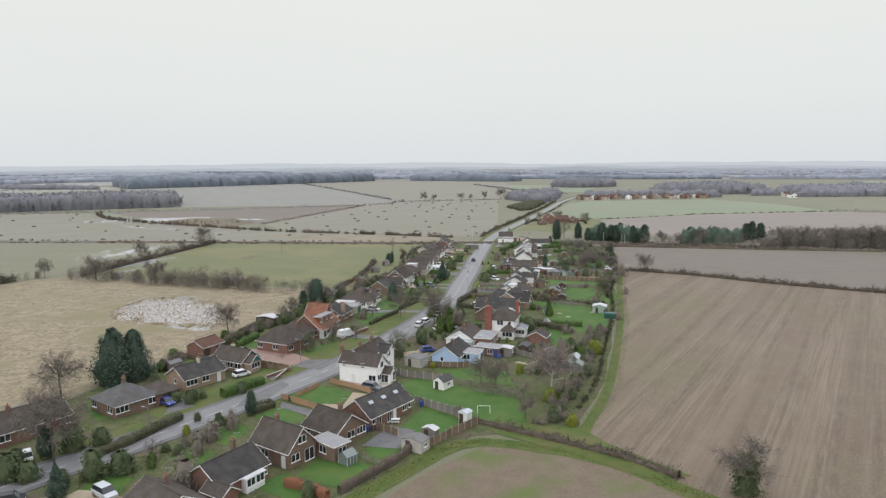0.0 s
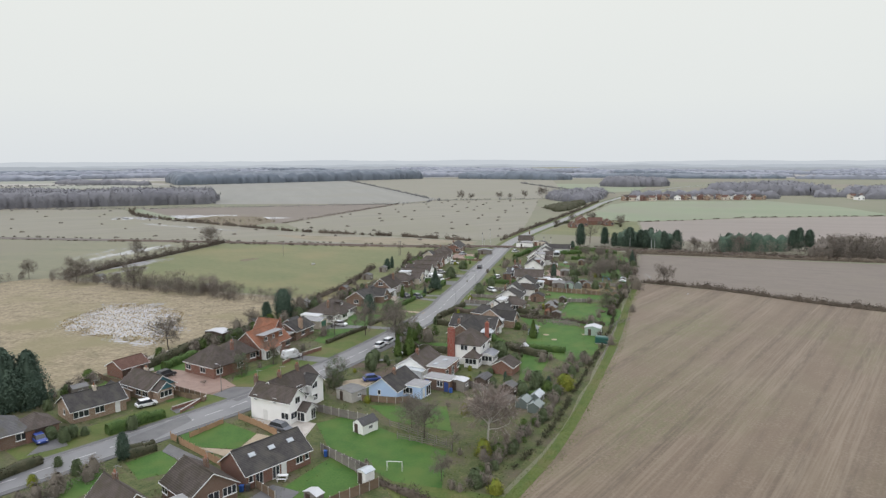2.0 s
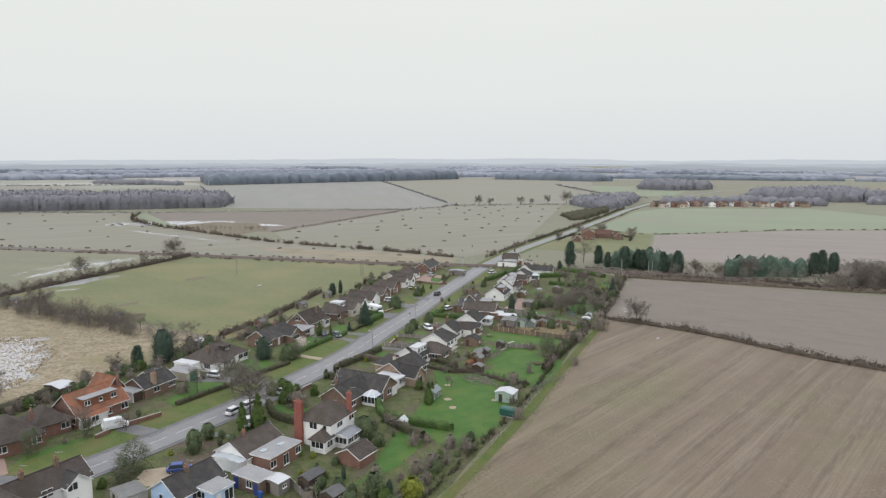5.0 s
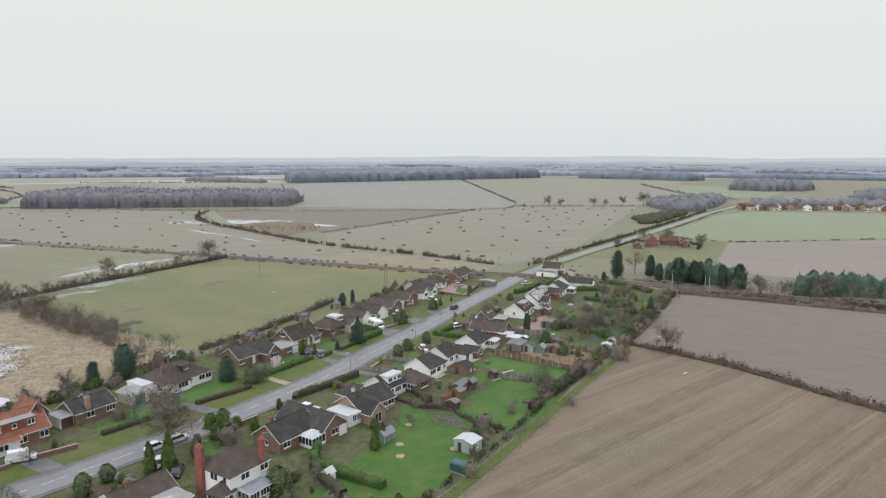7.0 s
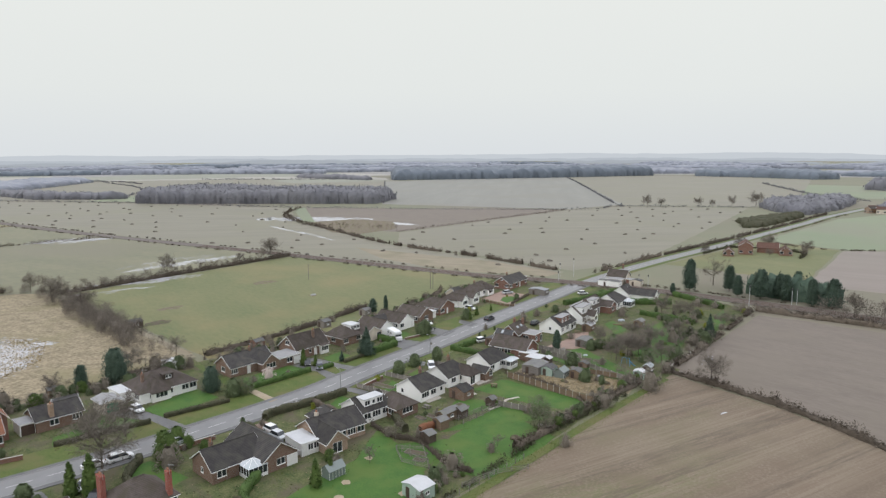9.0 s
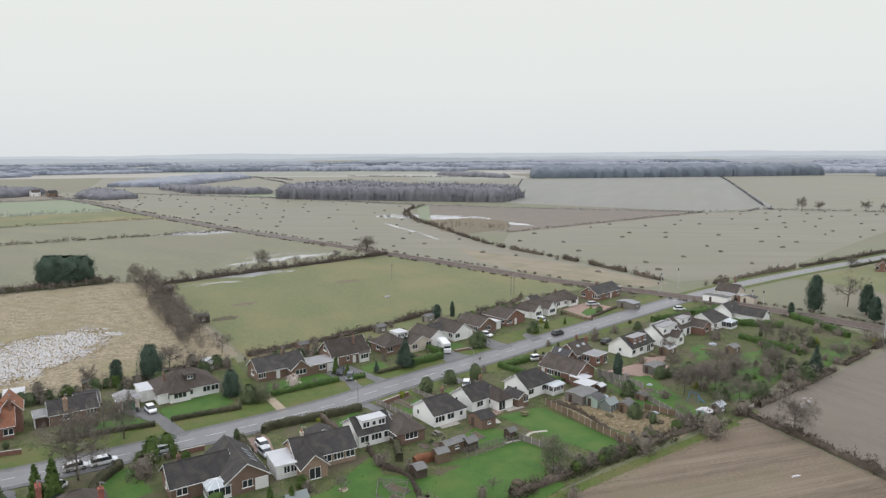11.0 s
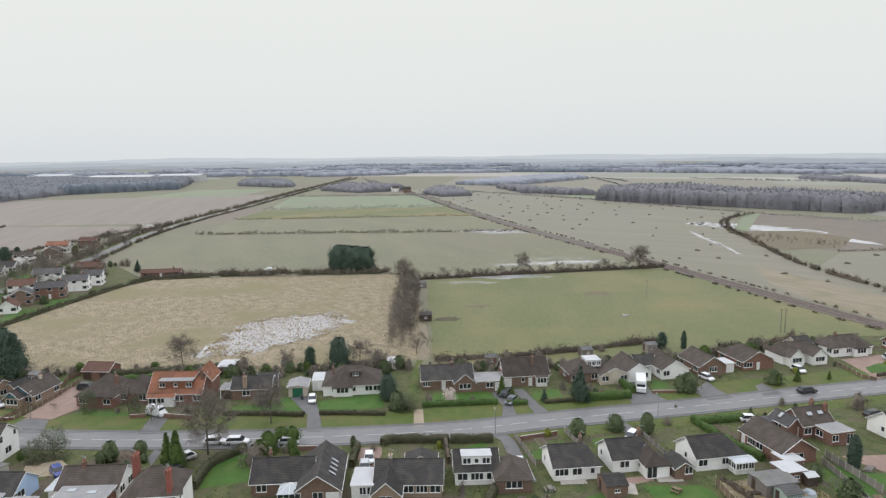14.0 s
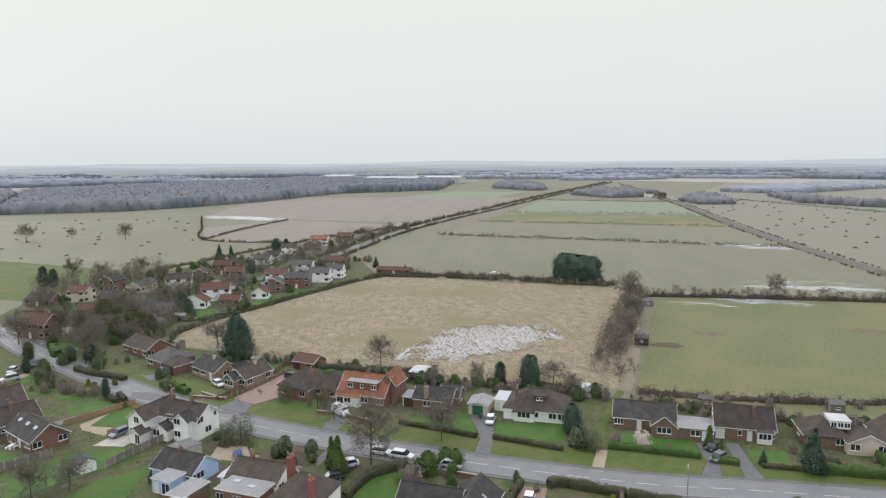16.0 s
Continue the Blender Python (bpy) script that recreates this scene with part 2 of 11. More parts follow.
# far fields, washed out in base colour to stand for haze
M["hazed_pale"] = material("hazed_pale", (0.255, 0.240, 0.205), (0.300, 0.285, 0.250), 0.8, 0.01, 0.1, world_space=True, sheen=0.15)
M["hazed_green"] = material("hazed_green", (0.170, 0.180, 0.135), (0.205, 0.212, 0.165), 0.8, 0.01, 0.1, world_space=True, sheen=0.15)
M["hazed_grey"] = material("hazed_grey", (0.178, 0.172, 0.165), (0.220, 0.212, 0.202), 0.8, 0.01, 0.1, world_space=True, sheen=0.15)
M["arable_green"] = material("arable_green", (0.128, 0.100, 0.068), (0.168, 0.135, 0.092), 0.85, 0.3, 2.0, c=(0.098, 0.125, 0.036), cscale=0.11, world_space=True, bump=0.6, weight=1.2, span=0.6)
M["bark_pale"] = material("bark_pale", (0.38, 0.35, 0.32), (0.5, 0.47, 0.44), 0.9, 1.0, 6.0, stretch=(1, 1, 3))
M["soil"] = material("soil", (0.075, 0.055, 0.04), (0.12, 0.095, 0.07), 0.95, 0.8, 5.0, c=(0.07, 0.085, 0.03), cscale=0.3, world_space=True, bump=0.7)
M["ballast"] = material("ballast", (0.10, 0.085, 0.075), (0.16, 0.14, 0.125), 0.9, 0.8, 5.0, world_space=True, bump=0.6)
M["water"] = material("water", (0.36, 0.36, 0.37), (0.48, 0.48, 0.49), 0.2, 0.3, 2.0, spec=0.8, world_space=True)
M["mark"] = material("mark", (0.62, 0.62, 0.6), (0.48, 0.48, 0.47), 0.6, 2.0, 9.0)
M["kerb"] = material("kerb", (0.26, 0.26, 0.25), (0.34, 0.33, 0.32), 0.8, 1.0, 8.0)
# buildings
M["brick_red"] = brick_material("brick_red", (0.165, 0.074, 0.052), (0.225, 0.106, 0.078), (0.22, 0.18, 0.15))
M["brick_bright"] = brick_material("brick_bright", (0.225, 0.056, 0.040), (0.285, 0.076, 0.054), (0.27, 0.18, 0.15))
M["brick_brown"] = brick_material("brick_brown", (0.14, 0.08, 0.056), (0.19, 0.115, 0.082), (0.22, 0.19, 0.16))
M["brick_buff"] = brick_material("brick_buff", (0.25, 0.16, 0.105), (0.31, 0.21, 0.145), (0.36, 0.32, 0.27))
M["render_white"] = material("render_white", (0.86, 0.86, 0.845), (0.81, 0.81, 0.79), 0.85, 0.5, 7.0, c=(0.79, 0.785, 0.76), cscale=0.3, bump=0.2)
M["render_cream"] = material("render_cream", (0.60, 0.54, 0.45), (0.52, 0.46, 0.38), 0.85, 0.5, 7.0, c=(0.48, 0.43, 0.36), cscale=0.3, bump=0.2)
M["render_blue"] = material("render_blue", (0.42, 0.56, 0.76), (0.38, 0.50, 0.70), 0.8, 0.5, 7.0, bump=0.2)
M["teal_boards"] = material("teal_boards", (0.045, 0.13, 0.16), (0.06, 0.16, 0.19), 0.6, 0.6, 8.0, stretch=(1, 1, 8))
M["roof_brown"] = roof_material("roof_brown", (0.059, 0.049, 0.043), (0.097, 0.081, 0.072), moss=(0.062, 0.053, 0.040))
M["roof_dark"] = roof_material("roof_dark", (0.038, 0.036, 0.036), (0.066, 0.062, 0.059), moss=(0.072, 0.068, 0.060))
M["roof_grey"] = roof_material("roof_grey", (0.075, 0.074, 0.076), (0.12, 0.118, 0.12), moss=(0.085, 0.082, 0.07))
M["roof_red"] = roof_material("roof_red", (0.185, 0.078, 0.046), (0.25, 0.118, 0.074), moss=(0.15, 0.082, 0.056))
M["roof_rust"] = roof_material("roof_rust", (0.088, 0.048, 0.037), (0.131, 0.077, 0.060))
M["felt"] = material("felt", (0.22, 0.22, 0.225), (0.31, 0.31, 0.31), 0.7, 0.4, 5.0, c=(0.25, 0.25, 0.24), cscale=0.5)
M["felt_pale"] = material("felt_pale", (0.42, 0.43, 0.44), (0.52, 0.53, 0.54), 0.6, 0.4, 5.0)
M["shed_felt"] = material("shed_felt", (0.105, 0.104, 0.102), (0.170, 0.168, 0.164), 0.8, 0.5, 6.0, c=(0.12, 0.125, 0.10), cscale=0.6, rand=0.25)
M["heap"] = material("heap", (0.100, 0.090, 0.075), (0.150, 0.132, 0.110), 0.95, 1.2, 6.0, bump=0.5, rand=0.2)
M["upvc"] = plain("upvc", (0.82, 0.82, 0.81), 0.4)
M["glass"] = glass_material("glass", (0.03, 0.035, 0.04))
M["clear_roof"] = material("clear_roof", (0.46, 0.49, 0.51), (0.36, 0.40, 0.42), 0.25, 0.5, 4.0)
M["greenhouse_glass"] = glass_material("greenhouse_glass", (0.16, 0.19, 0.18))
M["door_dark"] = plain("door_dark", (0.07, 0.045, 0.035), 0.5)
M["door_white"] = plain("door_white", (0.75, 0.75, 0.73), 0.4)
M["door_green"] = plain("door_green", (0.02, 0.14, 0.075), 0.5)
M["door_blue"] = plain("door_blue", (0.03, 0.06, 0.22), 0.5)
M["chimney_pot"] = plain("chimney_pot", (0.33, 0.16, 0.10), 0.8)
M["lead"] = plain("lead", (0.22, 0.23, 0.25), 0.5)
# timber, metal
M["fence_wood"] = material("fence_wood", (0.135, 0.094, 0.062), (0.205, 0.150, 0.104), 0.85, 0.8, 12.0, stretch=(1, 1, 6), rand=0.2)
M["fence_orange"] = material("fence_orange", (0.29, 0.175, 0.10), (0.36, 0.235, 0.145), 0.8, 0.8, 12.0, stretch=(1, 1, 6), rand=0.12)
M["fence_grey"] = material("fence_grey", (0.16, 0.145, 0.13), (0.24, 0.22, 0.2), 0.9, 0.8, 12.0, stretch=(1, 1, 6), rand=0.2)
M["concrete"] = material("concrete", (0.36, 0.34, 0.31), (0.46, 0.44, 0.40), 0.85, 1.0, 9.0)
M["timber_dark"] = material("timber_dark", (0.06, 0.045, 0.035), (0.10, 0.075, 0.06), 0.85, 1.0, 9.0)
M["steel"] = plain("steel", (0.36, 0.37, 0.37), 0.4, 0.7)
M["rail_steel"] = material("rail_steel", (0.16, 0.10, 0.08), (0.26, 0.2, 0.17), 0.45, 2.0, 9.0, metal=0.6)
M["shed_green"] = plain("shed_green", (0.33, 0.42, 0.36), 0.6)
M["tank_green"] = plain("tank_green", (0.02, 0.09, 0.075), 0.4)
# plants
M["conifer"] = material("conifer", (0.038, 0.062, 0.046), (0.072, 0.104, 0.073), 0.8, 0.5, 6.0, island=0.22, spec=0.2)
M["conifer_light"] = material("conifer_light", (0.045, 0.078, 0.02), (0.085, 0.12, 0.032), 0.8, 0.5, 6.0, island=0.35, spec=0.2)
M["shrub"] = material("shrub", (0.052, 0.072, 0.034), (0.10, 0.125, 0.06), 0.8, 0.5, 6.0, island=0.28, spec=0.25)
M["shrub_yellow"] = material("shrub_yellow", (0.11, 0.14, 0.02), (0.2, 0.2, 0.03), 0.8, 0.5, 6.0, island=0.3, spec=0.25)
M["shrub_brown"] = material("shrub_brown", (0.13, 0.113, 0.09), (0.195, 0.172, 0.14), 0.9, 0.5, 6.0, island=0.3, spec=0.2)
M["blossom"] = material("blossom", (0.5, 0.42, 0.38), (0.62, 0.55, 0.5), 0.9, 0.5, 6.0, island=0.25, spec=0.2)
M["hedge_green"] = material("hedge_green", (0.035, 0.066, 0.018), (0.075, 0.12, 0.034), 0.85, 0.8, 6.0, island=0.4, spec=0.2)
M["hedge_dark"] = material("hedge_dark", (0.045, 0.050, 0.028), (0.085, 0.08, 0.05), 0.9, 0.8, 6.0, island=0.4, spec=0.2)
M["hedge_brown"] = material("hedge_brown", (0.078, 0.064, 0.050), (0.13, 0.108, 0.086), 0.95, 0.8, 6.0, island=0.35, spec=0.15)
M["hedge_russet"] = material("hedge_russet", (0.16, 0.07, 0.04), (0.23, 0.11, 0.065), 0.95, 0.8, 6.0, island=0.3, spec=0.15)
M["bark"] = material("bark", (0.075, 0.062, 0.05), (0.13, 0.11, 0.09), 0.95, 1.0, 10.0, stretch=(1, 1, 0.3), bump=0.4)
M["twig"] = material("twig", (0.140, 0.122, 0.103), (0.205, 0.182, 0.156), 0.95, 0.5, 6.0, island=0.25, spec=0.1)
M["twig_red"] = material("twig_red", (0.185, 0.152, 0.13), (0.25, 0.21, 0.185), 0.95, 0.5, 6.0, island=0.25, spec=0.1)
# distant twigs and conifers, greyed and blued in base colour for haze
M["twig_hazed"] = material("twig_hazed", (0.138, 0.139, 0.154), (0.174, 0.174, 0.186), 0.95, 0.03, 0.2, island=0.06, spec=0.1, sheen=0.12)
M["conifer_hazed"] = material("conifer_hazed", (0.126, 0.148, 0.174), (0.151, 0.174, 0.202), 0.95, 0.05, 0.6, island=0.05, spec=0.1, sheen=0.15)
M["reed"] = material("reed", (0.27, 0.21, 0.125), (0.38, 0.31, 0.195), 0.95, 0.5, 6.0, island=0.3, spec=0.1)
M["tuft_green"] = material("tuft_green", (0.085, 0.125, 0.026), (0.135, 0.162, 0.046), 0.9, 0.5, 6.0, island=0.18, spec=0.1)
M["tuft_dead"] = material("tuft_dead", (0.165, 0.132, 0.084), (0.245, 0.202, 0.135), 0.95, 0.5, 6.0, island=0.25, spec=0.1)
M["tuft_dark"] = material("tuft_dark", (0.056, 0.068, 0.030), (0.098, 0.100, 0.052), 0.95, 0.5, 6.0, island=0.3, spec=0.15)
M["play_blue"] = plain("play_blue", (0.08, 0.22, 0.36), 0.5)
M["bin_blue"] = plain("bin_blue", (0.03, 0.10, 0.36), 0.5)
M["tarpaulin"] = plain("tarpaulin", (0.36, 0.40, 0.44), 0.5)
# cars
for paint, rgb in {"white": (0.75, 0.76, 0.77), "silver": (0.5, 0.52, 0.54), "black": (0.02, 0.022, 0.025), "blue": (0.03, 0.06, 0.25), "grey": (0.14, 0.15, 0.17)}.items():
    M["paint_" + paint] = plain("paint_" + paint, rgb, 0.3, 0.0, 0.6)
M["tyre"] = plain("tyre", (0.02, 0.02, 0.02), 0.9)
M["lamp_glass"] = plain("lamp_glass", (0.6, 0.6, 0.58), 0.2)
M["tail_glass"] = plain("tail_glass", (0.3, 0.02, 0.015), 0.2)
M["plastic"] = plain("plastic", (0.06, 0.06, 0.065), 0.5)


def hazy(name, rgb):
    """Haze as a plain glowing colour, for the backdrop ridges on the horizon only."""
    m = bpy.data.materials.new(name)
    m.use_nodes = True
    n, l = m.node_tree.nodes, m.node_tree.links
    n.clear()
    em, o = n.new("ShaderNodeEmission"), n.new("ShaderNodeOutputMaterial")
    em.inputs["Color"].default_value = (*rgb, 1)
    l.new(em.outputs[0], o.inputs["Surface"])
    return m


# ---------------------------------------------------------------- mesh tools


def mesh_of(name, verts, faces, mat, smooth=False):
    me = bpy.data.meshes.new(name)
    me.from_pydata([tuple(map(float, v)) for v in verts], [], faces)
    me.materials.append(mat)
    if smooth:
        me.shade_smooth()
    return me


def attach(name, me, parent=None, m=None, label=""):
    ob = new(name, me)
    if parent:
        ob.parent = parent
    if m is not None:
        ob.matrix_basis = m
    return tagged(ob, label)


def box(bm, cx, cy, cz, sx, sy, sz, bevel=0.0):
    r = bmesh.ops.create_cube(bm, size=1.0, matrix=Matrix.Translation((cx, cy, cz)) @ Matrix.Diagonal((sx, sy, sz, 1)))
    if bevel:
        vs = set(r["verts"])
        bmesh.ops.bevel(bm, geom=[e for e in bm.edges if e.verts[0] in vs and e.verts[1] in vs], offset=bevel, segments=1, affect="EDGES")


def part(name, bm, mat, parent, label="", m=None):
    me = bpy.data.meshes.new(name)
    bm.to_mesh(me)
    bm.free()
    me.materials.append(mat)
    return attach(name, me, parent, m, label)


def root(name, x, y, rz, label, category, group="", z=0.0):
    e = new(name)
    e.matrix_basis = pose(x, y, z, 0, 0, rz)
    return tagged(e, label if len(label.split()) > 3 else label + " among the gardens", category, group)


LAYER = [0]


def sheet(name, pts, z, mat, label="", category="", kind="structure"):
    """A flat piece of ground with a slightly uneven outline; each lies a little above the one before."""
    LAYER[0] += 1
    z += 0.00025 * LAYER[0]
    ring = []
    for (x0, y0), (x1, y1) in zip(pts, pts[1:] + pts[:1]):
        d = math.hypot(x1 - x0, y1 - y0)
        k = max(1, min(40, int(d / 4)))
        for i in range(k):
            f = i / k
            x, y = x0 + (x1 - x0) * f, y0 + (y1 - y0) * f
            w = min(1.0, d * 0.02) if 0 < i else 0.0
            ring.append((x + w * noise.noise((x * 0.1, y * 0.1, 1)), y + w * noise.noise((x * 0.1, y * 0.1, 7)), z))
    me = mesh_of(name, ring, [list(range(len(ring)))], mat)
    bm = bmesh.new()
    bm.from_mesh(me)
    bmesh.ops.triangulate(bm, faces=bm.faces[:])
    for f in bm.faces:
        if f.normal.z < 0:
            f.normal_flip()
    bm.to_mesh(me)
    bm.free()
    return tagged(new(name, me), label, category, kind=kind)


def smooth_line(pts, step=3.0):
    """Catmull-Rom points about step apart."""
    p = [Vector((*q, 0)) for q in pts]
    p = [2 * p[0] - p[1]] + p + [2 * p[-1] - p[-2]]
    out = []
    for a, b, c, d in zip(p, p[1:], p[2:], p[3:]):
        k = max(1, int((c - b).length / step))
        for i in range(k):
            t = i / k
            out.append(0.5 * ((2 * b) + (c - a) * t + (2 * a - 5 * b + 4 * c - d) * t * t + (3 * b - a - 3 * c + d) * t ** 3))
    out.append(p[-2])
    return [(v.x, v.y) for v in out]


def offsets(line, d):
    """The line moved sideways, to the right of its direction."""
    out = []
    for i, (x, y) in enumerate(line):
        (ax, ay), (bx, by) = line[max(0, i - 1)], line[min(len(line) - 1, i + 1)]
        n = math.hypot(bx - ax, by - ay) or 1
        out.append((x + d * (by - ay) / n, y - d * (bx - ax) / n))
    return out


def ribbon(name, line, d0, d1, z, mat, label="", category="", kind="structure", height=0.0):
    """A strip along a line between two side offsets, with a raised top where it has a height."""
    a, b = offsets(line, d0), offsets(line, d1)
    verts, faces = [], []
    for (x0, y0), (x1, y1) in zip(a, b):
        verts += [(x0, y0, z + height), (x1, y1, z + height)] + ([(x0, y0, z - 0.05), (x1, y1, z - 0.05)] if height else [])
    s = 4 if height else 2
    for i in range(len(line) - 1):
        k = i * s
        faces.append((k, k + 1, k + s + 1, k + s))
        if height:
            faces += [(k + 2, k, k + s, k + s + 2), (k + 1, k + 3, k + s + 3, k + s + 1)]
    return tagged(new(name, mesh_of(name, verts, faces, mat)), label, category, kind=kind)


# ---------------------------------------------------------------- land
rings = [0, 60, 150, 300, 500, 800, 1200, 1800, 2600, 3500, 4560]
verts, faces = [(-60, 200, 0)], []
SEG = 96
for r in rings[1:]:
    for i in range(SEG):
        a = 2 * math.pi * i / SEG
        x, y = -60 + r * math.cos(a), 200 + r * math.sin(a)
        verts.append((x, y, -0.03))
for i in range(SEG):
    faces.append((0, 1 + i, 1 + (i + 1) % SEG))
for k in range(len(rings) - 2):
    for i in range(SEG):
        a, b = 1 + k * SEG + i, 1 + k * SEG + (i + 1) % SEG
        faces.append((a, a + SEG, b + SEG, b))
tagged(new("ground", mesh_of("ground", verts, faces, M["land"])), "flat winter farmland reaching to a hazy horizon", "ground", kind="structure")

# distance: wooded rises on the horizon, glowing paler ring by ring for haze
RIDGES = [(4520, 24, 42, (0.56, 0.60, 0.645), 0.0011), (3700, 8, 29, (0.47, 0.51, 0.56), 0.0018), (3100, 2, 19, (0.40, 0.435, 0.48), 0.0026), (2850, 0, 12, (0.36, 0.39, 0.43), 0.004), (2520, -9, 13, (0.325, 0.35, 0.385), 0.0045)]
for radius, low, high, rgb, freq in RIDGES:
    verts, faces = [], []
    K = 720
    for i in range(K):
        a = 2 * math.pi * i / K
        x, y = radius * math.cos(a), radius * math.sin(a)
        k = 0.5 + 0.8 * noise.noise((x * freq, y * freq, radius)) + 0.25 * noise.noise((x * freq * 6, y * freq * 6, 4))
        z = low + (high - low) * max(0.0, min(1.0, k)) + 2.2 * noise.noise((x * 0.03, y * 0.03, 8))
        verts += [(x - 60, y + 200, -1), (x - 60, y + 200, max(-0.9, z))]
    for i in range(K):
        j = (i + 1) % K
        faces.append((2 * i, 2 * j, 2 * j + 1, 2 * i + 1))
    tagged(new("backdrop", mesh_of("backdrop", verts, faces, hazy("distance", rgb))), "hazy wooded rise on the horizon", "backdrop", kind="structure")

FIELDS = []
FIELDS.append(("rough_grass", [(-112, 92), (-127, 84), (-158, 88), (-200, 97), (-243, 107), (-241, 228), (-112, 229), (-104, 214), (-104, 175), (-108, 150), (-110, 125)], "rough tan winter grassland with flooded hollow"))
FIELDS.append(("pasture", [(-104, 229), (-224, 234), (-240, 351), (-168, 364.5), (-117.5, 382), (-117, 345), (-108, 310), (-99, 270), (-99, 235)], "short green pasture with bare patches"))
FIELDS.append(("pasture_far", [(-243, 107), (-282, 81), (-416, 82), (-400, 312), (-305, 336), (-245, 351), (-228, 232), (-243, 217)], "flooded pasture of dull green grass"))
FIELDS.append(("pasture_far", [(-418, 82), (-522, 84), (-524, 296), (-402, 311)], "strip of dull green pasture between hedges"))
FIELDS.append(("pasture", [(-526, 84), (-620, 93), (-628, 282), (-528, 296)], "narrow pasture strip between hedges"))
FIELDS.append(("winter_wheat", [(-624, 94), (-840, 92), (-830, 256), (-632, 281)], "green winter cereal field"))
FIELDS.append(("stubble", [(-1000, 236), (-797, 268), (-488, 310), (-304, 345), (-170, 371), (-104, 393), (-104, 407), (-162, 414), (-236, 417), (-320, 439), (-391, 460), (-487, 520), (-510, 533), (-690, 460), (-990, 280)], "grey-green stubble field dotted with dark heaps"))
FIELDS.append(("dead_grass", [(-240, 395), (-200, 378), (-150, 374), (-104, 392), (-104, 404), (-150, 408)], "strip of pale dead grass beside the railway"))
FIELDS.append(("arable_dark", [(-499, 545), (-285, 690), (-278, 464), (-328, 450), (-372, 466), (-460, 510)], "dark wet ploughed field with standing water"))
FIELDS.append(("stubble", [(-274, 462), (-283, 690), (-265, 758), (-162, 826), (-128, 655), (-92, 462), (-103, 412), (-162, 419), (-234, 423)], "stubble field scattered with dark heaps"))
FIELDS.append(("stubble_grey", [(-474, 626), (-880, 1000), (-853, 1131), (-722, 1372), (-274, 790), (-287, 700)], "large grey-green arable field"))
FIELDS.append(("stubble", [(-718, 1376), (-617, 1575), (-540, 1590), (-290, 1540), (-180, 1070), (-160, 840), (-262, 768)], "wide pale stubble field"))
FIELDS.append(("winter_wheat", [(-305, 1335), (-60, 1350), (-70, 1060), (-128, 1018), (-175, 1072)], "green cereal field"))
FIELDS.append(("winter_wheat", [(-72, 585), (-70, 760), (-50, 820), (90, 880), (150, 800), (175, 700), (60, 640), (-24, 570)], "bright green winter cereal field"))
FIELDS.append(("stubble_brown", [(-24, 564), (60, 632), (178, 692), (420, 640), (420, 470), (130, 455), (-12, 448)], "brown ploughed field behind a tree belt"))
FIELDS.append(("pasture", [(-79, 458), (-14, 455), (-26, 566), (-72, 580), (-75, 520)], "green paddock round a farm"))
FIELDS.append(("arable_dark", [(-9, 380), (-7, 305), (24, 297), (58, 282), (120, 263), (180, 244), (420, 189.5), (420, 392), (130, 388)], "bare brown harrowed field"))
FIELDS.append(("arable", [(-5, 301), (24, 295), (58, 280), (120, 261), (180, 242), (420, 187), (420, 60), (60, 82), (15, 97), (4, 103.5), (-8, 111), (-7, 118), (-4, 145), (-1, 203), (-3, 255)], "large drilled arable field with faint tractor lines"))
FIELDS.append(("arable_green", [(-33, 85), (-30, 94), (-23, 107), (-9, 106), (3, 102), (14, 95), (60, 80), (420, 50), (420, -200), (-20, -200), (-52, 60)], "small stubble field with green margin"))
FIELDS.append(("stubble_brown", [(-345, -70), (-345, 2), (-420, 18), (-480, 40), (-500, -92), (-420, -124)], "brown arable field"))
FIELDS.append(("stubble_brown", [(-505, 45), (-890, 62), (-890, 25), (-850, -185), (-808, -318), (-510, -190), (-505, -60)], "large reddish brown arable field"))
FIELDS.append(("pasture_far", [(-235, -150), (-222, -10), (-260, 15), (-342, 0), (-342, -72), (-420, -128), (-500, -190), (-420, -350)], "dull stubble with dark heaps"))
FIELDS.append(("verge", [(-150, -60), (-150, -8), (-222, -8), (-235, -150)], "green pasture behind the houses"))
FIELDS.append(("winter_wheat", [(-862, 15), (-862, -120), (-1060, -90), (-1060, 30)], "green cereal field"))
FIELDS.append(("stubble", [(-700, 470), (-1000, 290), (-1700, 420), (-1300, 1000), (-985, 1130), (-730, 900), (-640, 690)], "far stubble land"))
FIELDS.append(("pasture_far", [(200, 720), (430, 660), (900, 900), (700, 1300), (300, 1050)], "far green pasture"))
for i, (kind, pts, words) in enumerate(FIELDS):
    sheet("field", pts, 0.02 + 0.004 * (i % 3), M[kind], words, "field")
PLOT = [(-118, 40), (-118, 84), (-111, 95), (-109, 125), (-107, 150), (-103, 175), (-103, 228), (-98, 240), (-98, 270), (-107, 310), (-117, 345), (-117, 384), (-40, 396), (-12, 385), (-12, 312), (-7, 298),
        (-5.5, 255), (-4, 203), (-5, 145), (-9, 118), (-26, 110), (-34, 92), (-40, 84), (-54, 60), (-60, 40)]
sheet("garden_ground", PLOT, 0.01, M["plot"], "patchy garden soil and grass between the houses", "ground")

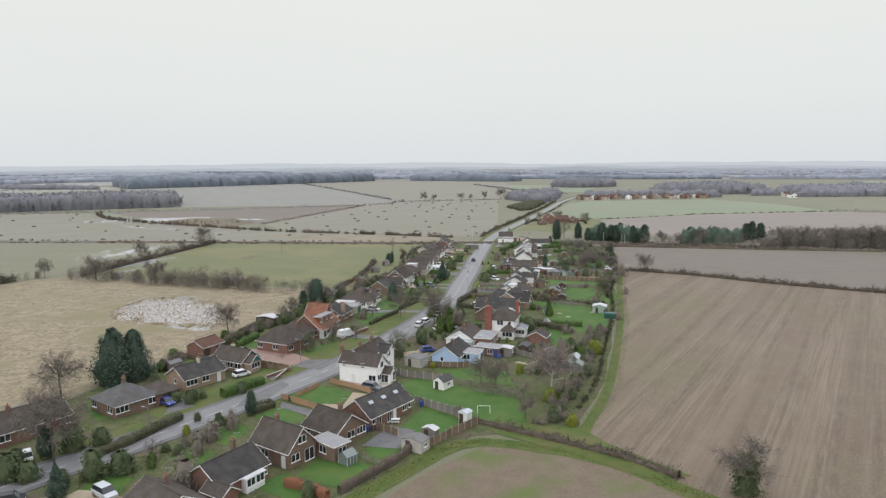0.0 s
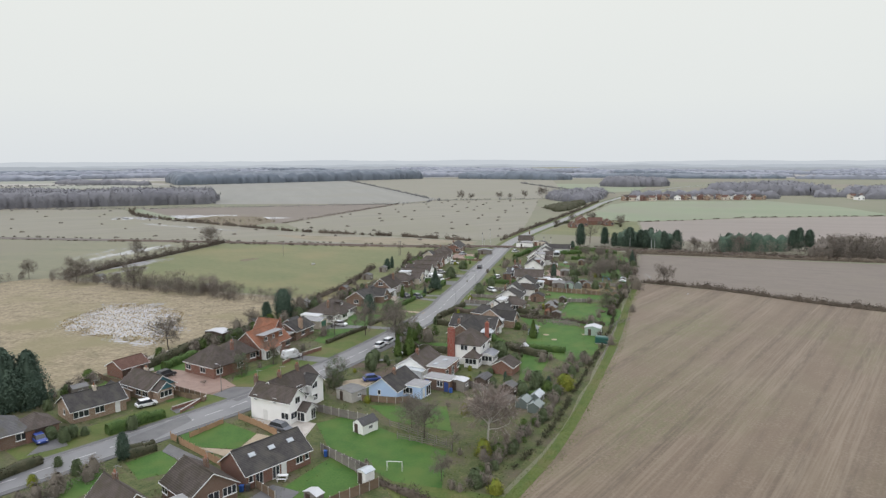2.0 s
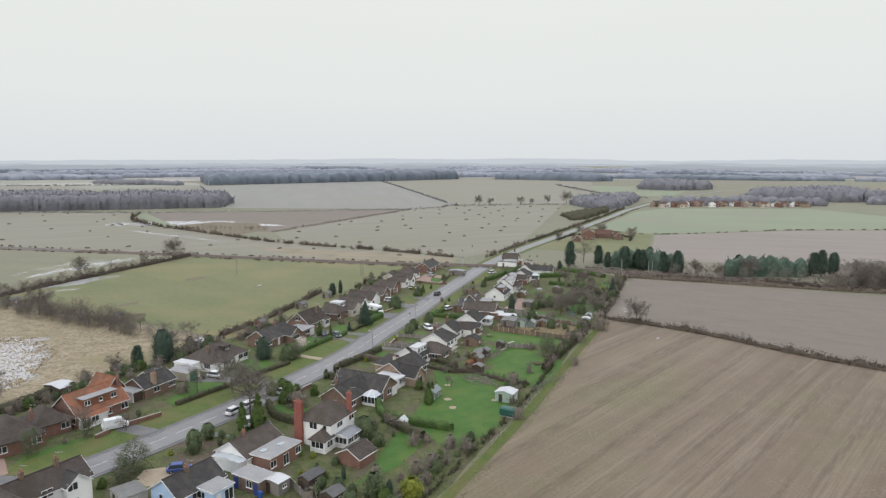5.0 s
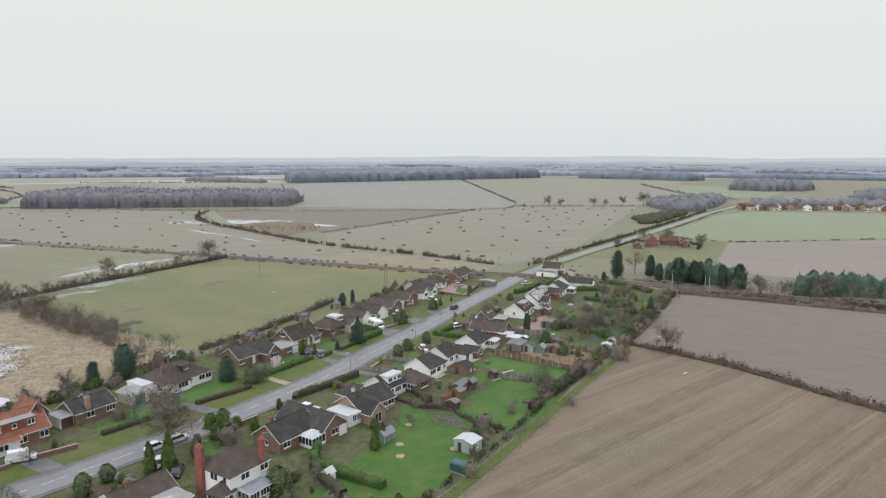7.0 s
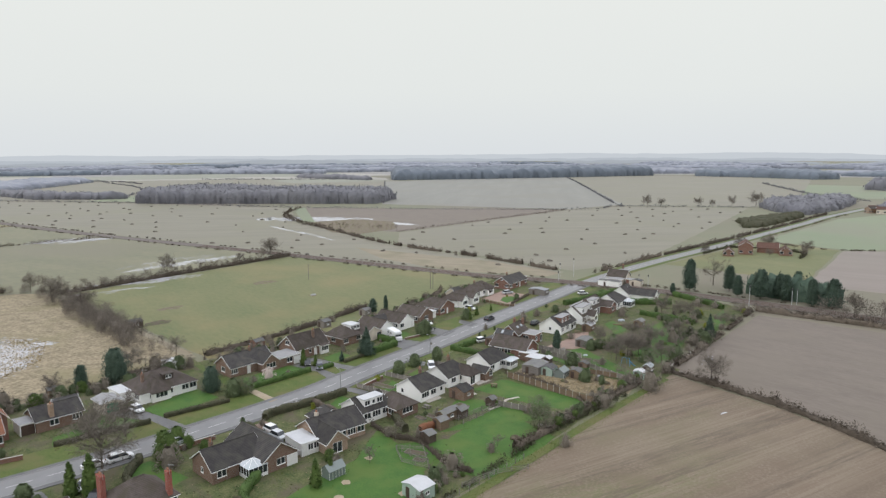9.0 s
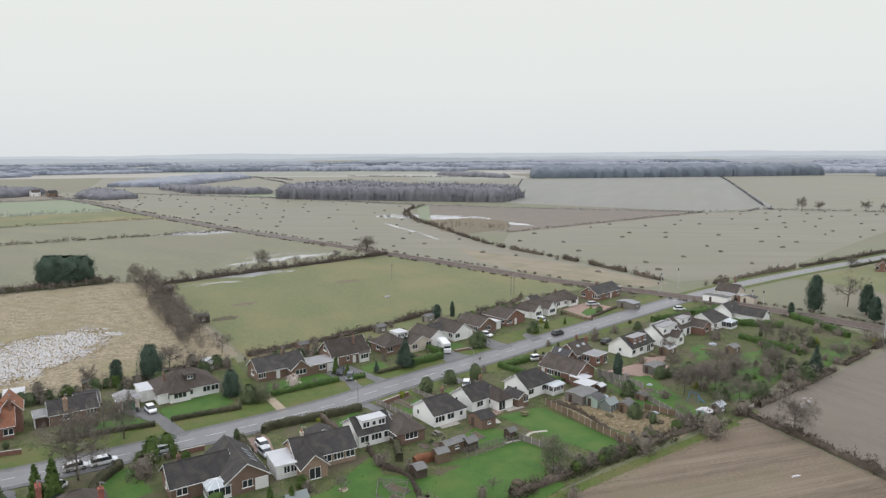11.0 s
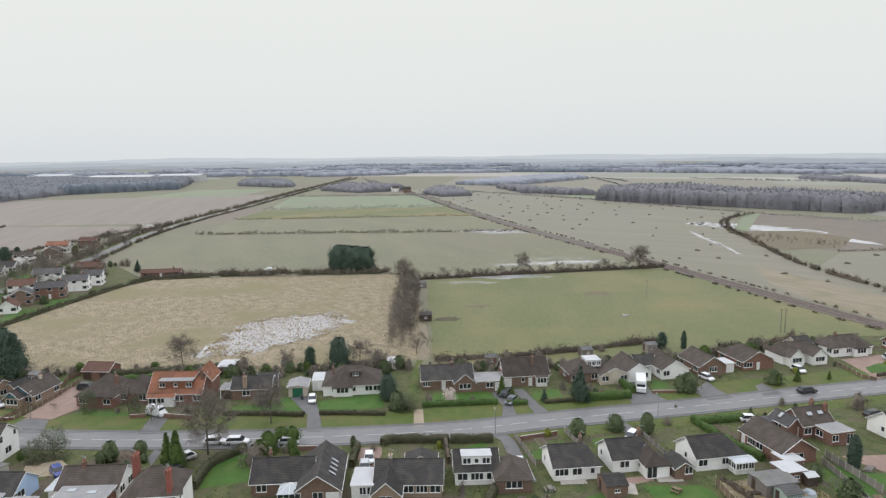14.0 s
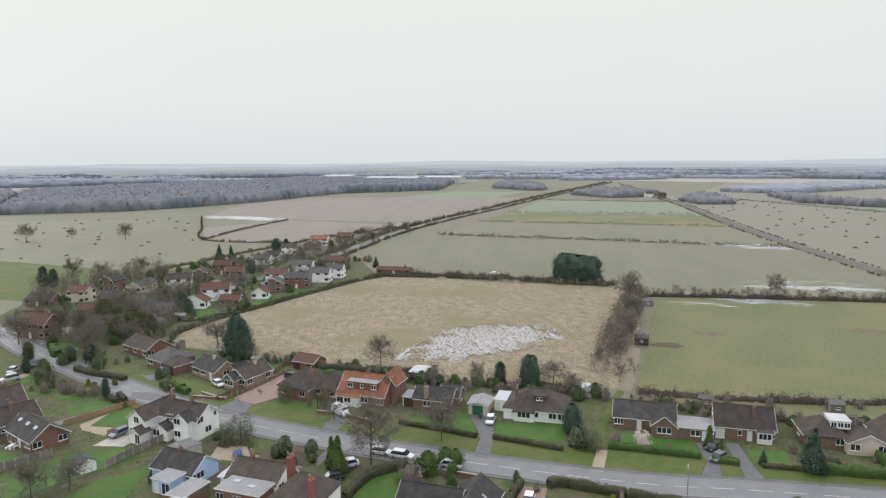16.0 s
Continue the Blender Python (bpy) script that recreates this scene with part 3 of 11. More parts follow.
# ---------------------------------------------------------------- roads, railway
ROAD = smooth_line([(-140, -60), (-112, 20), (-96, 55), (-88.5, 76), (-80, 97.5), (-72.6, 120), (-66.5, 141), (-63, 164), (-61, 187), (-60.3, 210), (-61, 232), (-63.8, 250), (-68, 283), (-73, 315),
                    (-78, 352), (-83, 390), (-85.5, 430), (-85.5, 475), (-83, 560), (-81, 700), (-80, 800), (-60, 1000), (10, 1300), (200, 1700)])
ribbon("road", ROAD, -3.2, 3.2, 0.06, M["asphalt"], "two-lane grey asphalt village road", "road")
near = [p for p in ROAD if 30 < p[1] < 392]
ribbon("footway", near, 3.32, 4.6, 0.06, M["footway"], "narrow asphalt footway along the road", "pavement", height=0.06)
ribbon("footway", near, -4.5, -3.32, 0.06, M["footway"], "narrow asphalt footway along the road", "pavement", height=0.06)
for d in (3.2, -3.32):
    ribbon("kerb", near, d, d + 0.12, 0.06, M["kerb"], "pale concrete kerb", "kerb", height=0.07)
far_part = [p for p in ROAD if p[1] > 392]
ribbon("road_verge", far_part, 3.2, 6.0, 0.05, M["verge"], "grass verge", "verge")
ribbon("road_verge", far_part, -6.0, -3.2, 0.05, M["verge"], "grass verge", "verge")
WEST_ROAD = smooth_line([(-92, 62), (-112, 47), (-150, 47), (-200, 53), (-280, 56), (-380, 48), (-450, 46), (-560, 52), (-700, 66), (-850, 78), (-1500, 140)])
ribbon("road", WEST_ROAD, -3, 3, 0.055, M["asphalt"], "wet grey lane running west", "road")
ribbon("road_verge", WEST_ROAD[8:], 3, 5.5, 0.05, M["verge"], "grass verge", "verge")
ribbon("road_verge", WEST_ROAD[8:], -5.5, -3, 0.05, M["verge"], "grass verge", "verge")
RAIL = smooth_line([(-1500, 160), (-1000, 230), (-797, 264), (-488, 305), (-304, 340), (-240, 353), (-167, 366), (-128, 374), (-90, 387), (-38, 397), (60, 401), (130, 403), (1000, 430)], 6.0)
ribbon("railway_bed", RAIL, -4.2, 4.2, 0.04, M["ballast"], "brown ballast railway bed", "railway", height=0.12)
for side in (-2.3, -0.9, 0.9, 2.3):
    ribbon("rail", [p for p in RAIL if -320 < p[0] < 140], side - 0.05, side + 0.05, 0.16, M["rail_steel"], "rusty steel rail", "rail", height=0.14)
# centre line dashes, each about 4 m with 2 m gaps
dash_mesh = {}
road_marks = root("road_marking", 0, 0, 0, "worn white dashed centre line painted on the road", "marking")
road_marks["kind"] = "structure"
run = 0.0
fine = smooth_line(ROAD, 0.5)
for (x0, y0), (x1, y1) in zip(fine, fine[1:]):
    seg = math.hypot(x1 - x0, y1 - y0)
    if int(run / 6.0) != int((run + seg) / 6.0) and 40 < y0 < 800:
        if "d" not in dash_mesh:
            dash_mesh["d"] = mesh_of("dash", [(-0.07, -2, 0), (0.07, -2, 0), (0.07, 2, 0), (-0.07, 2, 0)], [(0, 1, 2, 3)], M["mark"])
        attach("dash", dash_mesh["d"], road_marks, pose(x0, y0, 0.072, 0, 0, math.degrees(math.atan2(y1 - y0, x1 - x0)) - 90))
    run += seg

# ---------------------------------------------------------------- house kit
CACHE = {}
TURN_OF = {"S": 0, "E": 90, "N": 180, "W": -90}


def window_meshes(w, h, lights):
    """A white frame with recessed lights, a pane for one light, and the sill."""
    key = ("win", round(w, 2), round(h, 2), lights)
    if key not in CACHE:
        bm = bmesh.new()
        lw = w / lights
        front = []
        top = [bm.verts.new((-w / 2 + lw * i, -0.08, h / 2)) for i in range(lights + 1)]
        low = [bm.verts.new((-w / 2 + lw * i, -0.08, -h / 2)) for i in range(lights + 1)]
        back = [bm.verts.new(c) for c in ((-w / 2, 0.02, h / 2), (w / 2, 0.02, h / 2), (w / 2, 0.02, -h / 2), (-w / 2, 0.02, -h / 2))]
        for i in range(lights):
            front.append(bm.faces.new((low[i], low[i + 1], top[i + 1], top[i])))
        bm.faces.new((top[0], *top[1:], back[1], back[0]))
        bm.faces.new((*reversed(low), back[3], back[2]))
        bm.faces.new((low[0], top[0], back[0], back[3]))
        bm.faces.new((top[-1], low[-1], back[2], back[1]))
        bm.normal_update()
        bmesh.ops.inset_individual(bm, faces=front, thickness=0.06, depth=-0.05)
        frame_me = bpy.data.meshes.new("window")
        bm.to_mesh(frame_me)
        bm.free()
        frame_me.materials.append(M["upvc"])
        made = [frame_me]
        for nm, mat, size in (("pane", "glass", (lw - 0.13, 0.01, h - 0.13)), ("sill", "upvc", (w + 0.16, 0.16, 0.06))):
            bm = bmesh.new()
            box(bm, 0, 0, 0, *size)
            me = bpy.data.meshes.new(nm)
            bm.to_mesh(me)
            bm.free()
            me.materials.append(M[mat])
            made.append(me)
        CACHE[key] = made
    return CACHE[key]


PLAIN = [False]


def add_window(parent, m, w, h, lights=2):
    if PLAIN[0]:
        key = ("plain", round(w, 2), round(h, 2))
        if key not in CACHE:
            bm = bmesh.new()
            box(bm, 0, -0.02, 0, w, 0.1, h)
            bm.normal_update()
            face = min(bm.faces, key=lambda q: q.calc_center_median().y)
            bmesh.ops.inset_individual(bm, faces=[face], thickness=0.09, depth=-0.03)
            me = bpy.data.meshes.new("window")
            bm.to_mesh(me)
            bm.free()
            me.materials.append(M["upvc"])
            me.materials.append(M["glass"])
            for q in me.polygons:
                if q.center.y < -0.03 and q.area > 0.3 * w * h:
                    q.material_index = 1
            CACHE[key] = me
        return attach("window", CACHE[key], parent, m)
    f, p, sill = window_meshes(w, h, lights)
    win = attach("window", f, parent, m)
    for i in range(lights):
        attach("pane", p, win, Matrix.Translation((-w / 2 + w / lights * (i + 0.5), -0.036, 0)))
    attach("sill", sill, win, Matrix.Translation((0, -0.09, -h / 2 - 0.03)))
    return win


def door_mesh(w, h, mat):
    key = ("door", round(w, 2), round(h, 2), mat)
    if key not in CACHE:
        bm = bmesh.new()
        box(bm, 0, -0.03, 0, w, 0.08, h, 0.01)
        if w > 1.8:
            for i in range(4):
                box(bm, 0, -0.075, -h / 2 + h * (i + 0.5) / 4, w - 0.16, 0.03, h / 4 - 0.07)
        else:
            box(bm, 0, -0.075, h * 0.22, w - 0.3, 0.03, h * 0.34)
            box(bm, 0, -0.075, -h * 0.24, w - 0.3, 0.03, h * 0.34)
        me = bpy.data.meshes.new("door")
        bm.to_mesh(me)
        bm.free()
        me.materials.append(M[mat])
        CACHE[key] = me
    return CACHE[key]


def fill_face(parent, base, sx, sy, face, pattern, z0, wide=1.7, high=1.25, door="door_white"):
    """Windows (w, b big, s small), doors (d), patio doors (p), garage doors (g) along one face, evenly spread; '.' is blank wall."""
    length = sy if face in "EW" else sx
    off = (sx if face in "EW" else sy) / 2
    slot = length / len(pattern)
    for i, ch in enumerate(pattern):
        if ch == ".":
            continue
        u = -length / 2 + (i + 0.5) * slot
        m0 = base @ pose(0, 0, 0, 0, 0, TURN_OF[face])
        if ch in "wbs":
            w = min({"w": wide, "b": wide * 1.6, "s": 0.75}[ch], slot * 0.86)
            h = high if ch != "s" else high * 0.8
            add_window(parent, m0 @ Matrix.Translation((u, -off, z0 + 1.55)), w, h, 3 if w > 1.7 else 2 if w > 0.9 else 1)
        elif ch == "p":
            add_window(parent, m0 @ Matrix.Translation((u, -off, z0 + 1.12)), min(2.0, slot * 0.85), 2.0, 2)
        elif ch == "d":
            attach("door", door_mesh(0.95, 2.05, door), parent, m0 @ Matrix.Translation((u, -off, z0 + 1.03)))
        elif ch == "g":
            attach("garage_door", door_mesh(min(2.4, slot * 0.95), 2.1, door), parent, m0 @ Matrix.Translation((u, -off, z0 + 1.06)))


def roof_block(parent, b, wall, roof):
    """One block of a house: solid walls and a pitched, hipped or flat roof with thickness, boards and gutters."""
    sx, sy, eave, top = b["sx"], b["sy"], b["eave"], b["top"]
    rot = b.get("rz", 0)
    base = pose(b.get("cx", 0), b.get("cy", 0), b.get("z0", 0), 0, 0, rot)
    flat, ridge = top <= eave + 0.01, b.get("ridge", "y")
    L, D = (sx, sy) if ridge == "x" else (sy, sx)
    turn = base if ridge == "x" else base @ pose(0, 0, 0, 0, 0, 90)
    h0, h1 = b.get("hip0", 0), b.get("hip1", 0)
    lo = -0.25 if b.get("z0", 0) == 0 else 0.0
    # walls, with gable tops where the end is not hipped
    v = [(-L / 2, -D / 2, lo), (L / 2, -D / 2, lo), (L / 2, D / 2, lo), (-L / 2, D / 2, lo), (-L / 2, -D / 2, eave), (L / 2, -D / 2, eave), (L / 2, D / 2, eave), (-L / 2, D / 2, eave)]
    f = [(0, 1, 5, 4), (2, 3, 7, 6), (3, 2, 1, 0)]
    if flat or (h0 and h1):
        f += [(1, 2, 6, 5), (3, 0, 4, 7), (4, 5, 6, 7)]
    else:
        v += [(-L / 2 if not h0 else -L / 2 + h0, 0, top - 0.05), (L / 2 if not h1 else L / 2 - h1, 0, top - 0.05)]
        f += [(1, 2, 6, 9, 5), (3, 0, 4, 8, 7)] if not h0 and not h1 else ([(1, 2, 6, 9, 5), (3, 0, 4, 7), (4, 8, 7)] if h0 else [(3, 0, 4, 8, 7), (1, 2, 6, 5), (5, 6, 9)])
        f += [(4, 5, 9, 8), (6, 7, 8, 9)]
    attach("wall", mesh_of("wall", v, f, M[b.get("wall", wall)]), parent, turn, b.get("wall_label", ""))
    o, th = b.get("over", 0.32), 0.14
    if flat:
        bm = bmesh.new()
        box(bm, 0, 0, eave + 0.11, L + 0.3, D + 0.3, 0.2, 0.03)
        part("roof", bm, M[b.get("roof", "felt")], parent, "flat felt roof", turn)
        bm = bmesh.new()
        for s in (-1, 1):
            box(bm, 0, s * (D / 2 + 0.17), eave + 0.08, L + 0.38, 0.035, 0.2)
            box(bm, s * (L / 2 + 0.17), 0, eave + 0.08, 0.035, D + 0.3, 0.2)
        part("fascia", bm, M["upvc"], parent, "", turn)
    else:
        slope = (top - eave) / (D / 2)
        ze, e0, e1 = eave - o * slope, (o if not h0 else o), o
        x0, x1, yd = -L / 2 - e0, L / 2 + e1, D / 2 + o
        r0 = -L / 2 + h0 - (o if not h0 else 0)
        r1 = L / 2 - h1 + (o if not h1 else 0)
        up = [(x0, -yd, ze), (x1, -yd, ze), (x1, yd, ze), (x0, yd, ze), (r0, 0, top), (r1, 0, top)]
        v = [(x, y, z + th) for x, y, z in up] + up
        f = [(0, 1, 5, 4), (2, 3, 4, 5), (1, 2, 5), (3, 0, 4), (7, 6, 10, 11), (9, 8, 11, 10), (8, 7, 11), (6, 9, 10),
             (6, 7, 1, 0), (8, 9, 3, 2)]
        f += [(7, 8, 2, 1)] if h1 else [(7, 11, 5, 1), (11, 8, 2, 5)]
        f += [(9, 6, 0, 3)] if h0 else [(10, 6, 0, 4), (9, 10, 4, 3)]
        if not h1:
            f = [q for q in f if q not in ((1, 2, 5), (8, 7, 11))]
        if not h0:
            f = [q for q in f if q not in ((3, 0, 4), (6, 9, 10))]
        attach("roof", mesh_of("roof", v, f, M[b.get("roof", roof)]), parent, turn, b.get("roof_label", ""))
        # ridge tiles
        bm = bmesh.new()
        box(bm, (r0 + r1) / 2, 0, top + th + 0.02, max(0.3, r1 - r0), 0.24, 0.11, 0.04)
        part("ridge_tile", bm, M[b.get("roof", roof)], parent, "", turn)
        # gutters
        for s in (-1, 1):
            bm = bmesh.new()
            box(bm, 0, s * (yd + 0.03), ze + 0.02, x1 - x0 - 0.1, 0.10, 0.10, 0.02)
            if PLAIN[0]:
                bm.free()
                continue
            part("gutter", bm, M["upvc" if b.get("white_trim", True) else "plastic"], parent, "", turn)
        for hip, x in ((h0, x0), (h1, x1)):
            if not hip:
                s = 1 if x > 0 else -1
                q = [(x, -yd, ze), (x, 0, top), (x, yd, ze)]
                v, f = [], []
                for dx in (0.02 * s, 0.06 * s):
                    for px, py, pz in q:
                        v += [(px + dx, py, pz + th - 0.03), (px + dx, py, pz - 0.06)]
                f = [(0, 2, 3, 1), (2, 4, 5, 3), (6, 7, 9, 8), (8, 9, 11, 10), (0, 6, 8, 2), (2, 8, 10, 4), (1, 3, 9, 7), (3, 5, 11, 9), (0, 1, 7, 6), (4, 10, 11, 5)]
                attach("bargeboard", mesh_of("bargeboard", v, f, M["upvc"]), parent, turn)
    for face in "NESW":
        for row, z in ((face, 0.0), (face + "2", 2.55)):
            if row in b:
                fill_face(parent, base, sx, sy, face, b[row], z if b.get("z0", 0) == 0 else z - 0.6, b.get("wide", 1.7), b.get("high", 1.25), b.get("door", "door_white"))


def chimney(parent, x, y, z0, z1, mat="brick_brown", w=0.7, d=0.55, pots=2):
    bm = bmesh.new()
    box(bm, 0, 0, (z0 + z1) / 2, w, d, z1 - z0)
    box(bm, 0, 0, z1 - 0.12, w + 0.12, d + 0.12, 0.14, 0.02)
    box(bm, 0, 0, z1 + 0.02, w + 0.04, d + 0.04, 0.08, 0.02)
    c = part("chimney", bm, M[mat], parent, "", pose(x, y, 0))
    if "pot" not in CACHE:
        bm = bmesh.new()
        bmesh.ops.create_cone(bm, cap_ends=True, segments=10, radius1=0.14, radius2=0.11, depth=0.45)
        me = bpy.data.meshes.new("pot")
        bm.to_mesh(me)
        bm.free()
        me.materials.append(M["chimney_pot"])
        CACHE["pot"] = me
    if not PLAIN[0]:
        if "aerial" not in CACHE:
            bm = bmesh.new()
            box(bm, 0, 0, 0.8, 0.05, 0.05, 1.6)
            box(bm, 0.35, 0, 1.5, 1.1, 0.04, 0.04)
            for k in range(7):
                box(bm, -0.15 + 0.16 * k, 0, 1.5, 0.025, 0.5 - 0.03 * k, 0.025)
            CACHE["aerial"] = bpy.data.meshes.new("aerial")
            bm.to_mesh(CACHE["aerial"])
            bm.free()
            CACHE["aerial"].materials.append(M["steel"])
        attach("aerial", CACHE["aerial"], c, pose(w / 2 + 0.04, 0, z1 - 0.4, 0, 0, 40 + 20 * math.sin(x + 3 * y)), "thin metal television aerial")
    for i in range(pots):
        attach("pot", CACHE["pot"], c, pose((i - (pots - 1) / 2) * 0.34, 0, z1 + 0.25))


def dormer(parent, x, y, sx, sy, z0, z1, face, pattern, wall="upvc", roof="felt_pale"):
    """A flat-roofed box dormer with windows on one face."""
    bm = bmesh.new()
    box(bm, 0, 0, (z0 + z1) / 2, sx, sy, z1 - z0)
    part("dormer", bm, M[wall], parent, "", pose(x, y, 0))
    bm = bmesh.new()
    box(bm, 0, 0, z1 + 0.06, sx + 0.35, sy + 0.35, 0.14, 0.03)
    part("dormer_roof", bm, M[roof], parent, "", pose(x, y, 0))
    fill_face(parent, pose(x, y, 0), sx, sy, face, pattern, (z0 + z1) / 2 - 1.5, 1.35, min(1.05, (z1 - z0) * 0.62))


def skylight(parent, x, y, z, tilt_axis, tilt, w=0.8, h=1.2):
    bm = bmesh.new()
    box(bm, 0, 0, 0, w, h, 0.1, 0.02)
    rot = pose(x, y, z, tilt if tilt_axis == "x" else 0, tilt if tilt_axis == "y" else 0, 0)
    s = part("skylight", bm, M["lead"], parent, "", rot)
    bm = bmesh.new()
    box(bm, 0, 0, 0.055, w - 0.16, h - 0.16, 0.03)
    part("pane", bm, M["clear_roof"], s)


def conservatory(parent, x, y, sx, sy, eave=2.1, top=3.1):
    """Low wall, white frame with glass, glazed pyramid roof."""
    bm = bmesh.new()
    for px in (-1, 0, 1):
        for py in (-1, 0, 1):
            if px or py:
                box(bm, px * sx / 2, py * sy / 2, eave / 2, 0.09, 0.09, eave)
    for s in (-1, 1):
        for z in (0.6, eave):
            box(bm, 0, s * sy / 2, z, sx, 0.1, 0.1)
            box(bm, s * sx / 2, 0, z, 0.1, sy, 0.1)
        for k in (-0.25, 0.25):
            box(bm, k * sx, s * sy / 2, eave / 2, 0.06, 0.07, eave)
            box(bm, s * sx / 2, k * sy, eave / 2, 0.07, 0.06, eave)
    c = part("conservatory", bm, M["upvc"], parent, "white-framed glazed conservatory", pose(x, y, 0))
    bm = bmesh.new()
    box(bm, 0, 0, 0.26, sx - 0.03, sy - 0.03, 0.6)
    part("base_wall", bm, M["upvc"], c)
    bm = bmesh.new()
    box(bm, 0, 0, (0.6 + eave) / 2, sx - 0.05, sy - 0.05, eave - 0.6)
    part("glazing", bm, M["glass"], c)
    o = 0.15
    v = [(-sx / 2 - o, -sy / 2 - o, eave), (sx / 2 + o, -sy / 2 - o, eave), (sx / 2 + o, sy / 2 + o, eave), (-sx / 2 - o, sy / 2 + o, eave), (0, 0, top)]
    attach("glass_roof", mesh_of("glass_roof", v, [(0, 1, 4), (1, 2, 4), (2, 3, 4), (3, 0, 4), (3, 2, 1, 0)], M["clear_roof"]), c)
    bm = bmesh.new()
    for i in range(8):
        a = i * math.pi / 4
        ex, ey = max(-1, min(1, 1.42 * math.cos(a))) * (sx / 2 + o), max(-1, min(1, 1.42 * math.sin(a))) * (sy / 2 + o)
        d = Vector((ex, ey, eave - top))
        box_m = Matrix.Translation(Vector((0, 0, top + 0.02)) + d / 2) @ d.to_track_quat("X", "Z").to_matrix().to_4x4() @ Matrix.Diagonal((d.length, 0.06, 0.05, 1))
        bmesh.ops.create_cube(bm, size=1.0, matrix=box_m)
    part("glazing_bar", bm, M["upvc"], c)


def house(label, x, y, rz, wall, roof, blocks, chimneys=(), dormers=(), lights=(), glass=(), name="house", category="house", group="village houses", span=0.88):
    """A house from blocks. span: the plan's share of the sizes given; slopes and eaves stay."""
    e = root(name, x, y, rz, label, category, group)
    eave = blocks[0]["eave"]
    lift = lambda z: eave + (z - eave) * span if z > eave else z
    for b in blocks:
        b = dict(b, sx=b["sx"] * span, sy=b["sy"] * span, top=b["eave"] + (b["top"] - b["eave"]) * span, cx=b.get("cx", 0) * span, cy=b.get("cy", 0) * span)
        for hip in ("hip0", "hip1"):
            if hip in b:
                b[hip] *= span
        roof_block(e, b, wall, roof)
    for cx, cy, z0, z1, *rest in chimneys:
        chimney(e, cx * span, cy * span, lift(z0), lift(z1), *rest)
    for cx, cy, sx, sy, z0, z1, *rest in dormers:
        dormer(e, cx * span, cy * span, sx * span, sy * span, lift(z0), lift(z1), *rest)
    for cx, cy, z, *rest in lights:
        skylight(e, cx * span, cy * span, lift(z), *rest)
    for cx, cy, *rest in glass:
        conservatory(e, cx * span, cy * span, *rest)
    return e


def B(sx, sy, eave=2.45, top=5.0, ridge="y", **k):
    return dict(sx=sx, sy=sy, eave=eave, top=top, ridge=ridge, **k)


# ---------------------------------------------------------------- houses east of the road
house("brown-tiled brick bungalow with a chimney", -60, 72.3, -22, "brick_brown", "roof_brown", [B(10, 9, ridge="x", E="b.w", S="w.w", N="w.w")], [(-2, 1.6, 3.6, 5.6)])
house("brick bungalow with a black tiled roof and white bay", -57.3, 83.2, -16, "brick_red", "roof_dark",
      [B(8.4, 10.4, 2.5, 5.2, S="d..", E="p..w"), B(1.6, 4, 2.2, 2.2, cx=4.6, cy=1.2, E="bb", wall="upvc", roof="felt_pale"), B(4.5, 3.2, 2.3, 3.4, ridge="x", cx=4.4, cy=-5.4, roof="roof_brown")], [(-2.5, 3.4, 3.6, 5.9)])
house("chalet house of brown brick with a tiled gable", -54, 94, -19, "brick_brown", "roof_brown", [B(10, 6.8, 2.9, 6.3, ridge="x", E="wp", E2=".w.", S=".w.d", N="w.w")], [(-1.8, 0.2, 5.6, 7.3)])
house("flat-roofed brick extension beside the chalet house", -46.8, 96.7, -25, "brick_brown", "felt", [B(6.4, 3.8, 2.5, 2.5, S=".w.", E="w")], name="extension", category="extension")
house("brick bungalow with brown tiled gable roof", -49.3, 103.6, -22, "brick_brown", "roof_brown", [B(8.8, 8.0, 2.45, 5.2, ridge="x", E=".wb", S="w.wp", N="w.w")], [(0.6, 1.0, 4.4, 6.1)], span=0.92)
house("red-brick bungalow with dark roof and three skylights", -45.4, 114.3, -20, "brick_red", "roof_dark", [B(8.0, 13.4, 2.45, 5.4, S="...", E="sp.pd.ws", N="w.w")],
      lights=[(1.7, -4, 4.43, "y", 36), (1.7, 0, 4.43, "y", 36), (1.7, 4, 4.43, "y", 36)])
house("white-rendered two-storey cottage with brown tiled roofs", -58, 140, -6, "render_white", "roof_brown",
      [B(7.2, 13.5, 4.3, 6.8, N=".w.", N2="w.s", E=".w.wd.", E2="w.w.w.", W="w.d.w", W2="w.w.w", roof="roof_brown"), B(10.5, 5.2, 4.3, 6.5, ridge="x", cx=2.6, cy=-7.0, E="w.", E2=".w.", S=".d.w", S2="s.s."),
       B(3.0, 3.2, 2.2, 3.4, ridge="x", cx=8.5, cy=-5.4, E=".p", S="p"), B(3.4, 4.4, 2.3, 3.6, ridge="x", cx=4.6, cy=-1.6, roof="roof_dark", E="w."), B(3.0, 4.2, 4.4, 6.0, ridge="x", cx=3.6, cy=3.5, roof="roof_dark", E2="w.", E="w.")],
      [(0, -3.4, 6.0, 8.0, "brick_brown"), (0.2, 2.5, 6.0, 8.1, "brick_brown"), (-3.4, -7.0, 5.6, 7.7, "brick_brown")])
